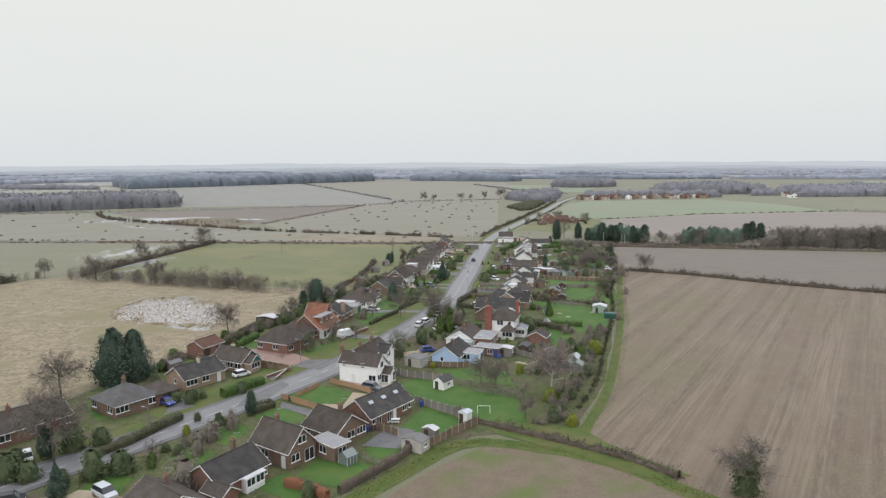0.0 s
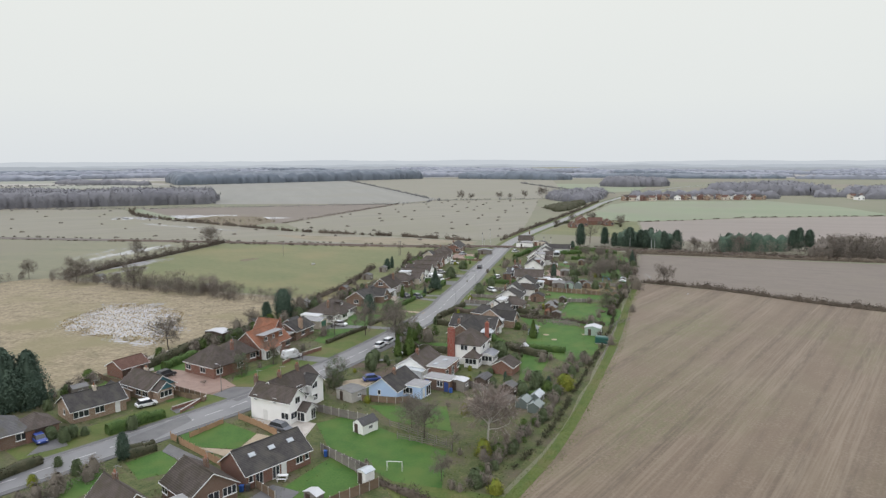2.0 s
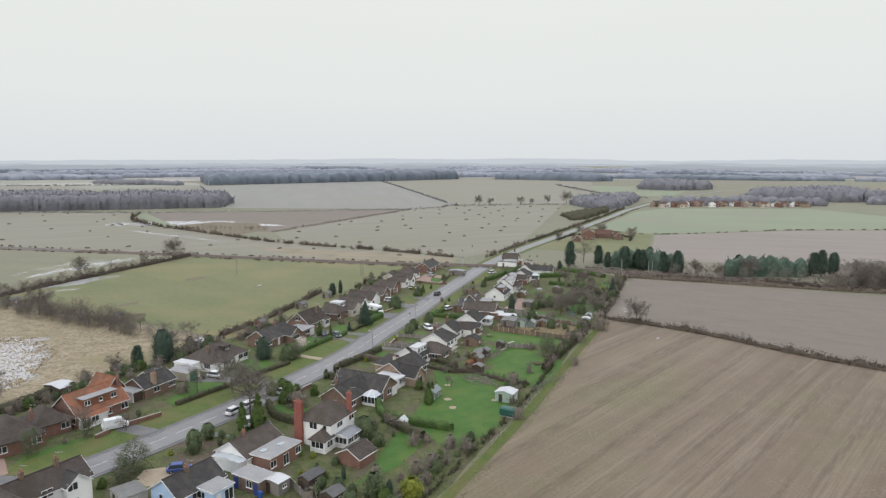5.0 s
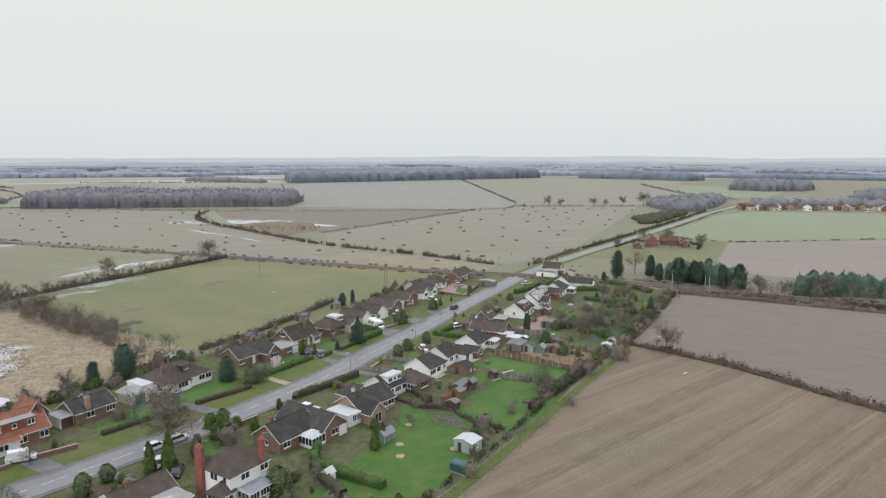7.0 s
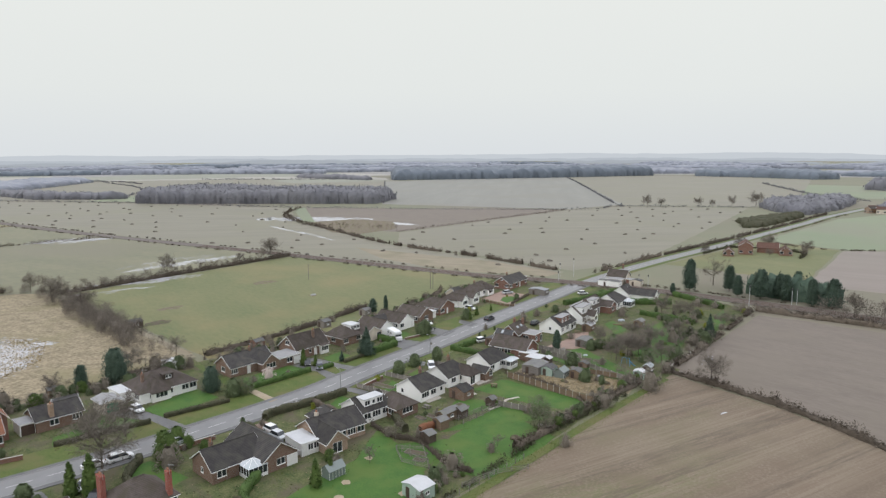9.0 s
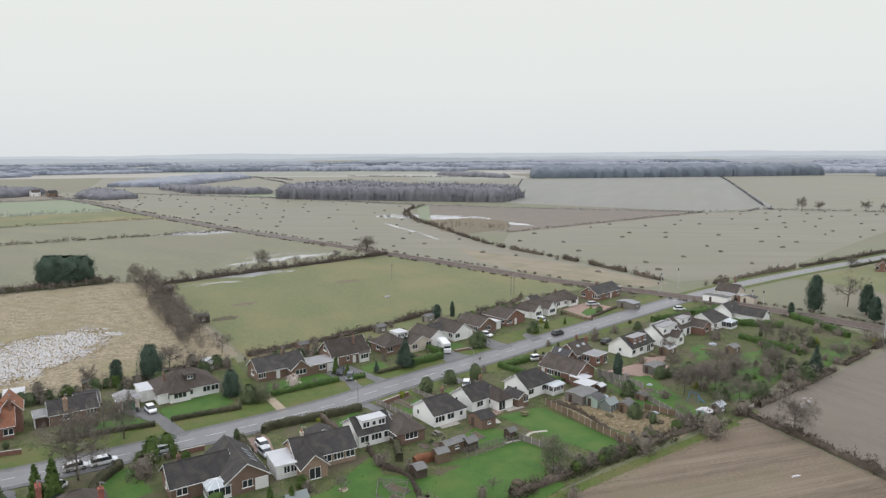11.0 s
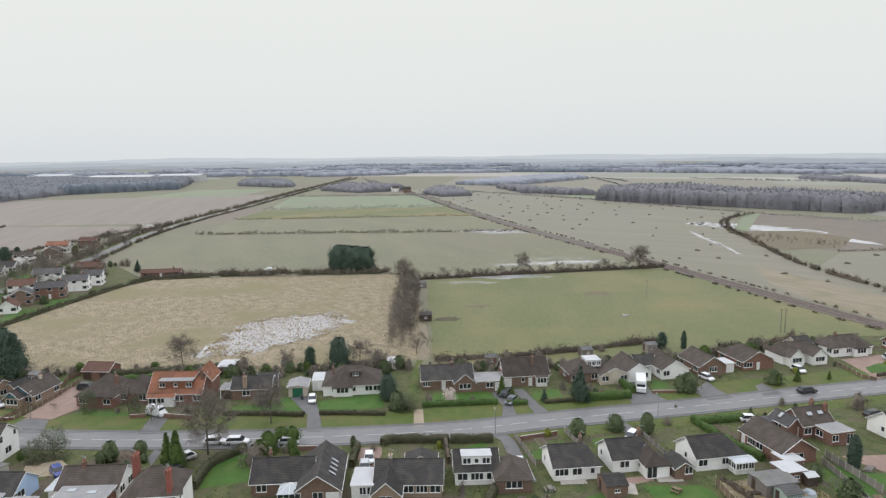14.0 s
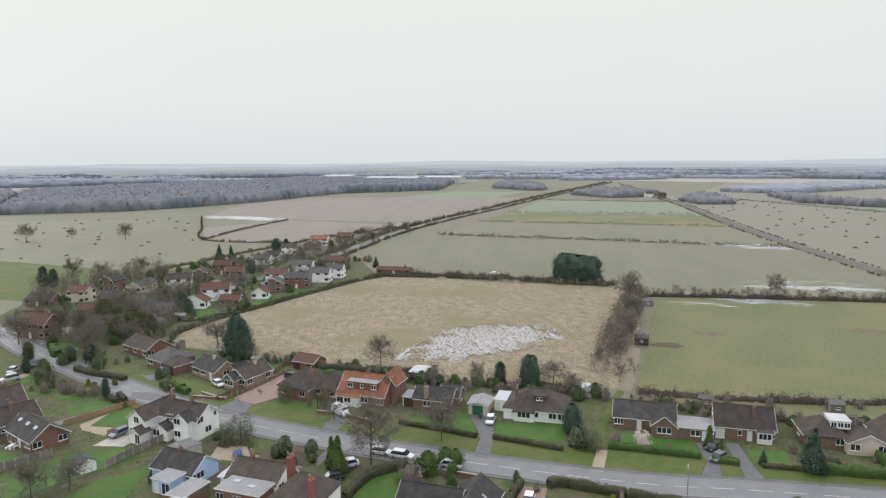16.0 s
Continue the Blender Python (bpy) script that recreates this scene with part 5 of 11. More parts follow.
def crown_shell(seed, radius_at, height, n, size, clumps=60, spread=0.2, core=0.66, z0=0.03, aspect=0.6):
    """A leafy crown: a small lumpy inner body, and leaf sprays gathered into uneven clumps round it."""
    r = np.random.default_rng(seed)
    z = z0 + (1 - z0) * r.uniform(0, 1, clumps) ** 0.85
    a = np.arange(clumps) * 2.399 + r.normal(0, 0.5, clumps)
    rad = np.array([radius_at(t) for t in z])
    cr = rad * r.uniform(0.66, 0.92, clumps)
    cen = np.stack([cr * np.cos(a), cr * np.sin(a), z * height * 0.95], axis=1)
    big = np.maximum(rad, 0.04 * height) * spread * r.uniform(0.8, 1.5, clumps)
    k = r.integers(0, clumps, n)
    ball = r.normal(0, 1, (n, 3))
    ball *= (r.uniform(0, 1, n) ** 0.4 / np.maximum(np.linalg.norm(ball, axis=1), 1e-6))[:, None] * 1.45
    c = cen[k] + ball * big[k][:, None] * np.array([1, 1, 1.25])
    c[:, 2] = np.maximum(c[:, 2], 0.03 * height)
    out = c - np.array([0, 0, 0.35 * height])
    out /= np.maximum(np.linalg.norm(out, axis=1), 1e-6)[:, None]
    lv, lq = leaves(c, np.full(n, size), aspect, facing=out * 0.6 + np.array([0, 0, 0.35]))
    ns, nz = 12, 9
    ph = r.uniform(0, 6.28, 4)
    cv = []
    for t in np.linspace(z0, 0.93, nz):
        for i in range(ns):
            ang = 6.2832 * i / ns
            lu = 1 + 0.25 * (math.sin(3 * ang + 7 * t + ph[0]) * 0.5 + math.sin(5 * ang - 13 * t + ph[1]) * 0.5)
            q = radius_at(t) * core * lu
            cv.append((q * math.cos(ang), q * math.sin(ang), t * height))
    cq = [[i * ns + j, i * ns + (j + 1) % ns, (i + 1) * ns + (j + 1) % ns, (i + 1) * ns + j] for i in range(nz - 1) for j in range(ns)]
    return (np.array(cv), np.array(cq), 0), (lv, lq, 0)


def trunk_mesh(h, r, mat="bark"):
    a, b = np.array([[0, 0, -0.2], [0.02, 0.03, h * 0.5]]), np.array([[0.02, 0.03, h * 0.5], [0, 0, h]])
    v, q = sticks(a, b, [r, r * 0.75], [r * 0.75, r * 0.5])
    return quads_to_mesh("trunk", [(v, q, 0)], [M[mat]])


PROFILE = {
    "cypress": lambda z: 0.45 * min(1.0, 0.75 + z) * math.sqrt(max(0.01, 1 - (max(0, z - 0.25) / 0.76) ** 2.2)),
    "leyland": lambda z: 0.45 * min(1.0, 0.8 + z) * (1 - max(0.0, z - 0.15) / 0.86) ** 0.58,
    "yew": lambda z: 0.42 * min(1, 0.6 + 1.6 * z) * math.sqrt(max(0.02, 1 - (max(0, z - 0.35) / 0.66) ** 2)),
    "big_cypress": lambda z: 0.60 * min(1, 0.85 + z) * (1 - max(0, z - 0.6) / 0.4 * 0.98) ** 0.32,
    "cone": lambda z: 0.26 * (1.02 - z) ** 0.75 * min(1, 0.6 + 3 * z),
    "spruce": lambda z: 0.30 * (1.01 - z) ** 0.9 * (0.82 + 0.3 * ((z * 7) % 1)) * min(1, 0.5 + 4 * z),
    "column": lambda z: 0.17 * min(1, 0.7 + 2 * z) * (1.0 - max(0, z - 0.6) / 0.4 * 0.95) ** 0.6,
    "pole_tree": lambda z: 0.22 * min(1, 0.6 + 2 * z) * (1.0 - max(0, z - 0.5) / 0.5 * 0.95) ** 0.7,
    "ball": lambda z: 0.36 * math.sqrt(max(0.0, 1 - (2 * z - 0.95) ** 2)) if z > 0 else 0.2,
    "pine": lambda z: 0.25 * math.sqrt(max(0.02, 1 - (max(0, z - 0.4) / 0.61) ** 2)) * min(1, 0.6 + 1.5 * z),
    "bush": lambda z: 0.54 * math.sqrt(max(0.02, 1 - (1.25 * z - 0.25) ** 2)),
}
for alias in ("bush_brown", "bush_light", "bush_yellow", "blossom"):
    PROFILE[alias] = PROFILE["bush"]
LEAF = {"leyland": "conifer", "yew": "tuft_dark", "cypress": "conifer", "big_cypress": "conifer", "cone": "conifer_light", "spruce": "conifer", "column": "conifer", "pole_tree": "shrub", "ball": "shrub", "pine": "conifer",
        "bush": "shrub", "bush_brown": "shrub_brown", "bush_light": "conifer_light", "bush_yellow": "shrub_yellow", "blossom": "blossom"}
BARE = {"bare": (0.44, 14, 8, 5, 6, "twig", 0.026), "bare_small": (0.48, 9, 6, 3, 6, "twig", 0.034), "bare_big": (0.48, 14, 8, 5, 6, "twig", 0.03), "bare_red": (0.44, 15, 8, 6, 7, "twig_red", 0.026), "ivy": (0.48, 14, 8, 5, 6, "twig", 0.028), "oak": (0.52, 18, 8, 6, 5, "twig", 0.022), "loose": (0.42, 9, 6, 4, 4, "twig", 0.03)}
TREES = {}
STEP = [0]


def tree(kind, x, y, h, words, name=""):
    STEP[0] += 1
    variant = STEP[0] % 3
    key = (kind, variant)
    ref = 10.0 if kind in BARE or kind in ("cypress", "big_cypress", "leyland", "yew", "pine", "spruce", "column") else 3.0
    if key not in TREES:
        seed = abs(sum(map(ord, kind))) + 31 * variant
        if kind in BARE:
            wide, limbs, seconds, thirds, twigs, mat, tr = BARE[kind]
            (wv, wq), (tv, tq) = branch_tree(seed, ref, wide, limbs, seconds, thirds, twigs, twig_r=tr)
            crown = [(tv, tq, 0)]
            mats = [M[mat]]
            if kind == "ivy":
                (cv, cq, _), (lv, lq, _) = crown_shell(seed, lambda z: 2.2 * (1.0 - z * 0.4), 6.5, 2400, 0.22, 60, 0.3)
                crown = [(tv, tq, 0), (cv, cq, 1), (lv, lq, 1)]
                mats = [M[mat], M["shrub"]]
            if kind == "loose":
                _, (lv, lq, _) = crown_shell(seed, lambda z: 3.6 * math.sqrt(max(0.05, 1 - (1.7 * z - 0.8) ** 2)), 9.5, 2600, 0.17, 120, 0.22)
                crown = [(tv, tq, 0), (lv, lq, 1)]
                mats = [M[mat], M["shrub"]]
            TREES[key] = [("trunk", quads_to_mesh("trunk", [(wv, wq, 0)], [M["bark_pale" if kind == "bare_red" else "bark"]])), ("crown", quads_to_mesh("crown", crown, mats))]
        else:
            big = ref > 5
            n, size = (4200, 0.21) if big else (560, 0.17)
            if kind == "big_cypress":
                n = 5000
            z0 = {"pine": 0.10, "spruce": 0.04}.get(kind, 0.02)
            prof = PROFILE[kind]
            brown = kind in ("bush_brown", "blossom")
            neat = kind in ("ball", "cone", "column", "big_cypress")
            (cv, cq, _), (lv, lq, _) = crown_shell(seed, lambda z: ref * prof(min(z, 0.999)), ref, n, size, 90 if neat else 110 if big else 46, 0.16 if neat else 0.2, 0.8 if neat else 0.66, z0, 0.26 if brown else 0.55)
            body = [(cv * np.array([0.7, 0.7, 0.85]) if brown else cv, cq, 0), (lv, lq, 0)]
            TREES[key] = [("trunk", trunk_mesh(ref * 0.5, 0.02 * ref)), ("crown", quads_to_mesh("crown", body, [M[LEAF[kind]]]))]
    shrubby = kind in ("bush", "bush_brown", "bush_light", "bush_yellow", "blossom", "ball")
    e = root(name or ("shrub" if shrubby else "tree"), x, y, (STEP[0] * 67) % 360, words, "shrub" if shrubby else "tree", "garden shrubs" if shrubby else "village trees")
    k = h / ref
    w = k * (1.0 + 0.16 * math.sin(STEP[0] * 1.7))
    e.matrix_basis = pose(x, y, 0, 0, 0, (STEP[0] * 67) % 360) @ Matrix.Diagonal((w, w, k, 1))
    for n_, me in TREES[key]:
        attach(n_, me, e)
    return e


def hedge(pts, width, height, mat, words, density=80, leaf=0.13, category="hedge", name="hedge", kind=""):
    """A hedge along a line: lumpy body with leaf sprays all over it."""
    line = np.array(smooth_line(pts, 0.7))
    d = np.gradient(line, axis=0)
    d /= np.maximum(np.linalg.norm(d, axis=1), 1e-6)[:, None]
    side = np.stack([d[:, 1], -d[:, 0]], axis=1)
    n = len(line)
    wob = 1 + 0.10 * np.sin(np.arange(n) * 0.9) + RNG.normal(0, 0.05, n)
    prof = [(-0.46, 0.0), (-0.5, 0.5), (-0.36, 0.95), (0.36, 0.95), (0.5, 0.5), (0.46, 0.0)]
    body = np.concatenate([np.concatenate([line + side * (s * width * wob)[:, None], np.full((n, 1), z * height) * wob[:, None]], axis=1)[:, None] for s, z in prof], axis=1).reshape(-1, 3)
    m = len(prof)
    q = [[i * m + k, i * m + k + 1, (i + 1) * m + k + 1, (i + 1) * m + k] for i in range(n - 1) for k in range(m - 1)]
    q += [[0, 1, 4, 5], [1, 2, 3, 4], [(n - 1) * m + 1, (n - 1) * m, (n - 1) * m + 5, (n - 1) * m + 4], [(n - 1) * m + 2, (n - 1) * m + 1, (n - 1) * m + 4, (n - 1) * m + 3]]
    total = int(np.sum(np.linalg.norm(np.diff(line, axis=0), axis=1)) * density) + 8
    i = RNG.integers(0, n - 1, total)
    f = RNG.uniform(0, 1, total)[:, None]
    p = line[i] * (1 - f) + line[i + 1] * f
    u = RNG.uniform(0, 1, total)
    s = np.interp(u, [0, 0.33, 0.42, 0.58, 0.67, 1], [-0.48, -0.5, -0.36, 0.36, 0.5, 0.48])
    z = np.interp(u, [0, 0.33, 0.42, 0.58, 0.67, 1], [0.05, 0.72, 1.0, 1.0, 0.72, 0.05])
    c = np.concatenate([p + side[i] * (s * width)[:, None], (z * height * RNG.uniform(0.92, 1.08, total))[:, None]], axis=1) + RNG.normal(0, 0.06, (total, 3))
    lv, lq = leaves(c, np.full(total, leaf), 0.35 if "brown" in mat or "russet" in mat else 0.6)
    return tagged(new(name, quads_to_mesh(name, [(body, np.array(q), 0), (lv, lq, 0)], [M[mat]])), words if len(words.split()) > 3 else words + " along a garden", category, "" if kind else "garden hedges", kind)


def hedgerow(pts, width, height, words, mat="hedge_brown", step=1.6, gaps=0.1, solid=True):
    """An unclipped field hedge: uneven clumps of twigs, with gaps and odd taller stems."""
    line = np.array(smooth_line(pts, step))
    keep = RNG.uniform(0, 1, len(line)) > gaps
    line = line[keep]
    n = len(line)
    hs = height * (0.75 + 0.35 * np.sin(np.arange(n) * 0.37 + RNG.uniform(0, 6)) * 0.6 + RNG.uniform(-0.2, 0.45, n))
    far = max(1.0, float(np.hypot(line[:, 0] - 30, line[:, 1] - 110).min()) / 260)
    per = int((80 if far < 1.3 else 50 if far < 1.8 else 18) * step / 1.6)
    k = np.repeat(np.arange(n), per)
    rr = np.abs(RNG.normal(0, 0.42, n * per))
    ang = RNG.uniform(0, 6.283, n * per)
    z = RNG.uniform(0, 1, n * per) ** 0.8 * hs[k] * np.maximum(0.25, 1 - 0.55 * rr ** 2)
    slip = RNG.uniform(-0.5, 0.5, n * per) * step
    d = np.gradient(line, axis=0) if n > 2 else np.ones((n, 2))
    d /= np.maximum(np.linalg.norm(d, axis=1), 1e-6)[:, None]
    c = np.concatenate([line[k] + d[k] * slip[:, None] + np.stack([np.cos(ang), np.sin(ang)], axis=1) * (rr * width * 0.6)[:, None], z[:, None]], axis=1)
    out = unit(n * per) * 0.8 + np.array([0, 0, 0.35])
    lv, lq = slivers(c, c + out * (0.22 * hs[k] + 0.12)[:, None], np.full(n * per, (0.05 if far < 1.8 else 0.045) * far))
    pick = RNG.choice(n * per, n * per // 3, replace=False)
    # far hedges swap to the twig colour already paled for haze
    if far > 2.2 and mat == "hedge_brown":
        mat = "twig_hazed"
    bv, bq = leaves(c[pick] * np.array([1, 1, 0.75]), np.full(len(pick), 0.14 * far + 0.07 * width), 0.5)
    groups = [(lv, lq, 0), (bv, bq, 0)]
    if solid and far < 1.7 and n > 2:  # dense inner mass, uneven in width and height
        side = np.stack([d[:, 1], -d[:, 0]], axis=1)
        prof = ((-0.34, 0.0), (-0.34, 0.35), (-0.16, 0.62), (0.15, 0.64), (0.34, 0.35), (0.34, 0.0))
        w = width * (0.75 + RNG.uniform(-0.3, 0.3, (n, 6)))
        tall = hs[:, None] * (0.85 + RNG.uniform(-0.32, 0.32, (n, 6)))
        core = np.stack([np.concatenate([line + side * (px_ * w[:, j])[:, None], (pz * tall[:, j])[:, None]], axis=1) for j, (px_, pz) in enumerate(prof)], axis=1).reshape(-1, 3)
        joined = [i for i in range(n - 1) if np.hypot(*(line[i + 1] - line[i])) < 2.6 * step]
        cq = np.array([[i * 6 + j, i * 6 + j + 1, (i + 1) * 6 + j + 1, (i + 1) * 6 + j] for i in joined for j in range(5)])
        if len(cq):
            groups.append((core, cq, 0))
    return tagged(new("hedgerow", quads_to_mesh("hedgerow", groups, [M[mat]])), words, "hedgerow", kind="stuff")


FENCE_MESH = {}


def fence(pts, height, mat, words, style="panel"):
    """Posts with panels, arched panels, rails, wire or a low wall between them."""
    e = root("garden_wall" if style == "wall" else "fence", pts[0][0], pts[0][1], 0, words, "wall" if style == "wall" else "fence", "garden fences")
    ox, oy = pts[0]
    if style == "wall":
        for (x0, y0), (x1, y1) in zip(pts, pts[1:]):
            d, a = math.hypot(x1 - x0, y1 - y0), math.degrees(math.atan2(y1 - y0, x1 - x0))
            bm = bmesh.new()
            box(bm, d / 2, 0, height / 2, d, 0.22, height)
            part("brickwork", bm, M[mat], e, "", pose(x0 - ox, y0 - oy, 0, 0, 0, a))
            bm = bmesh.new()
            box(bm, d / 2, 0, height + 0.04, d + 0.04, 0.3, 0.08, 0.02)
            part("coping", bm, M["concrete"], e, "", pose(x0 - ox, y0 - oy, 0, 0, 0, a))
        return e
    key = (style, round(height, 2), mat)
    if key not in FENCE_MESH:
        bm = bmesh.new()
        box(bm, 0, 0, (height + 0.15) / 2, 0.11, 0.11, height + 0.15, 0.01)
        post = bpy.data.meshes.new("post")
        bm.to_mesh(post)
        bm.free()
        post.materials.append(M["concrete" if style == "panel" and mat != "fence_orange" else mat])
        panels = []
        if style in ("panel", "arch"):
            v, f, nb = [], [], 8
            tops = [height * (0.78 + 0.22 * math.sin(math.pi * i / nb)) if style == "arch" else height * (0.97 + 0.02 * (i % 2)) for i in range(nb + 1)]
            for i in range(nb + 1):
                for y in (-0.03, 0.03):
                    v += [(i / nb, y, 0.06), (i / nb, y, tops[i])]
            for i in range(nb):
                k = i * 4
                f += [(k, k + 4, k + 5, k + 1), (k + 2, k + 3, k + 7, k + 6), (k + 1, k + 5, k + 7, k + 3)]
            panels.append(("panel", mesh_of("panel", v, f, M[mat])))
        else:
            t = 0.012 if style == "wire" else 0.09
            for i in range(3):
                bm = bmesh.new()
                box(bm, 0.5, 0, height * (0.25 + 0.33 * i), 1.0, 0.03 if t > 0.05 else t, t)
                me = bpy.data.meshes.new("rail")
                bm.to_mesh(me)
                bm.free()
                me.materials.append(M[mat if t > 0.05 else "steel"])
                panels.append(("rail" if t > 0.05 else "wire", me))
        FENCE_MESH[key] = post, panels
    post, panels = FENCE_MESH[key]
    for (x0, y0), (x1, y1) in zip(pts, pts[1:]):
        d, a = math.hypot(x1 - x0, y1 - y0), math.degrees(math.atan2(y1 - y0, x1 - x0))
        n = max(1, round(d / (1.85 if style in ("panel", "arch") else 2.6)))
        for i in range(n):
            px, py = x0 + (x1 - x0) * i / n - ox, y0 + (y1 - y0) * i / n - oy
            attach("post", post, e, pose(px, py, 0, 0, 0, a))
            for nm, me in panels:
                attach(nm, me, e, pose(px, py, 0.01 * math.sin(3 * i), 0, 0, a) @ Matrix.Diagonal((d / n, 1, 1, 1)))
    attach("post", post, e, pose(pts[-1][0] - ox, pts[-1][1] - oy, 0))
    return e


ribbon("road_verge", [p for p in ROAD if 100 < p[1] < 385], -12.3, -4.5, 0.045, M["verge"], "mown grass verge beside the road", "verge")
ribbon("road_verge", [p for p in ROAD if 236 < p[1] < 385], 4.6, 9.0, 0.045, M["verge"], "mown grass verge beside the road", "verge")
ribbon("road_verge", [p for p in ROAD if 60 < p[1] < 100], -8.0, -4.5, 0.045, M["verge"], "mown grass verge beside the road", "verge")

sheet("lawn", [(-80.1, 201.0), (-84.5, 215.4), (-74.8, 216.1), (-72.7, 202.0)], 0.03, M["lawn"], "short green garden lawn", "lawn")
sheet("lawn", [(-72.4, 192.3), (-83.7, 191.9), (-83.3, 194.0), (-77.3, 197.6), (-72.4, 198.0)], 0.03, M["lawn"], "short green garden lawn", "lawn")
sheet("lawn", [(-74.5, 181.1), (-78.6, 182.6), (-80.0, 188.1), (-80.1, 192.6), (-74.0, 193.8)], 0.03, M["lawn"], "short green garden lawn", "lawn")
sheet("lawn", [(-68.9, 145.9), (-76.3, 145.0), (-79.8, 150.8), (-77.1, 160.5), (-73.7, 163.1), (-66.9, 162.9)], 0.03, M["lawn"], "short green garden lawn", "lawn")
sheet("lawn", [(-76.2, 130.5), (-83.3, 132.9), (-79.7, 137.7), (-76.2, 137.0)], 0.03, M["lawn"], "short green garden lawn", "lawn")
sheet("lawn", [(-76.2, 224.5), (-82.4, 226.2), (-82.5, 240.4), (-77.0, 241.6)], 0.03, M["lawn"], "short green garden lawn", "lawn")
sheet("lawn", [(-73.7, 248.5), (-81.1, 250.7), (-81.9, 257.0), (-74.4, 257.2)], 0.03, M["lawn"], "short green garden lawn", "lawn")
sheet("lawn", [(-79.6, 278.4), (-85.6, 281.9), (-83.1, 284.1), (-78.6, 283.6)], 0.03, M["lawn"], "short green garden lawn", "lawn")
sheet("lawn", [(-92.1, 136.5), (-97.2, 146.8), (-97.5, 158.4), (-93.7, 154.9), (-91.8, 145.4), (-88.1, 138.0)], 0.03, M["lawn"], "short green garden lawn", "lawn")
sheet("lawn", [(-102.2, 132.7), (-104.8, 138.9), (-99.5, 137.6), (-100.5, 132.6)], 0.03, M["lawn"], "short green garden lawn", "lawn")
sheet("lawn", [(-10.8, 186.4), (-20.0, 192.4), (-21.0, 202.6), (-22.3, 209.4), (-33.9, 228.5), (-26.2, 226.8), (-13.8, 221.7), (-7.1, 212.2), (-5.4, 197.4), (-8.9, 190.3)], 0.03, M["lawn"], "short green garden lawn", "lawn")
sheet("lawn", [(-14.7, 224.0), (-20.8, 236.3), (-22.6, 254.3), (-5.4, 249.7), (-2.1, 229.7), (-8.8, 225.7)], 0.03, M["lawn"], "short green garden lawn", "lawn")
sheet("lawn", [(-23.7, 236.0), (-23.2, 246.6), (-23.5, 255.1), (-18.4, 256.4), (-15.0, 256.3), (-12.1, 256.0)], 0.03, M["lawn"], "short green garden lawn", "lawn")
sheet("lawn", [(-34.8, 259.4), (-33.9, 269.1), (-32.5, 270.1), (-8.9, 271.0), (-9.6, 263.4), (-21.5, 260.7)], 0.03, M["lawn"], "short green garden lawn", "lawn")
sheet("lawn", [(-31.4, 247.5), (-33.1, 251.8), (-28.7, 255.8), (-24.4, 253.3), (-24.8, 246.9)], 0.03, M["lawn"], "short green garden lawn", "lawn")
sheet("lawn", [(-37.4, 291.0), (-37.8, 297.6), (-12.9, 296.6), (-8.9, 289.4), (-16.0, 290.1)], 0.03, M["lawn"], "short green garden lawn", "lawn")
sheet("lawn", [(-21.7, 311.5), (-19.2, 323.5), (-11.5, 323.0), (-10.9, 306.2)], 0.03, M["lawn"], "short green garden lawn", "lawn")
sheet("lawn", [(-29.5, 337.2), (-29.8, 349.6), (-23.8, 348.8), (-24.7, 334.6)], 0.03, M["lawn"], "short green garden lawn", "lawn")
sheet("lawn", [(-37.0, 109.1), (-37.6, 119.7), (-29.3, 117.0), (-30.0, 110.0)], 0.03, M["lawn"], "short green garden lawn", "lawn")
sheet("lawn", [(-68.6, 119.5), (-64.0, 127.8), (-55.4, 125.5), (-54.6, 119.0), (-61.8, 117.0)], 0.03, M["lawn"], "short green garden lawn", "lawn")
sheet("lawn", [(-47.9, 133.2), (-44.0, 139.1), (-33.5, 134.5), (-21.1, 130.3), (-16.3, 115.1), (-24.5, 117.4), (-40.9, 125.3)], 0.03, M["lawn"], "short green garden lawn", "lawn")
sheet("lawn", [(-42.8, 145.0), (-28.3, 149.7), (-23.0, 138.3), (-35.7, 139.2)], 0.03, M["lawn"], "short green garden lawn", "lawn")
sheet("lawn", [(-49.0, 88.4), (-48.2, 94.1), (-40.7, 95.1), (-37.3, 94.3), (-40.6, 86.2)], 0.03, M["lawn"], "short green garden lawn", "lawn")
sheet("lawn", [(-42.3, 100.2), (-39.2, 104.1), (-34.9, 101.0), (-39.3, 96.5)], 0.03, M["lawn"], "short green garden lawn", "lawn")
sheet("lawn", [(-39.7, 108.3), (-37.9, 123.3), (-29.5, 116.4), (-30.2, 110.0), (-35.7, 107.5)], 0.03, M["lawn"], "short green garden lawn", "lawn")
sheet("lawn", [(-68.1, 108.2), (-65.9, 114.9), (-57.7, 109.8), (-61.8, 104.5)], 0.03, M["lawn"], "short green garden lawn", "lawn")
sheet("lawn", [(-72.0, 97.0), (-70.7, 105.5), (-65.7, 102.6), (-65.6, 95.1)], 0.03, M["lawn"], "short green garden lawn", "lawn")
sheet("lawn", [(-71.8, 88.4), (-70.5, 92.6), (-66.1, 92.6), (-65.0, 86.5)], 0.03, M["lawn"], "short green garden lawn", "lawn")
sheet("lawn", [(-78.1, 75.7), (-76.9, 81.7), (-72.5, 80.9), (-71.3, 75.4)], 0.03, M["lawn"], "short green garden lawn", "lawn")
sheet("lawn", [(-54.1, 83.6), (-50.4, 88.8), (-43.5, 84.7), (-45.1, 80.8)], 0.03, M["lawn"], "short green garden lawn", "lawn")
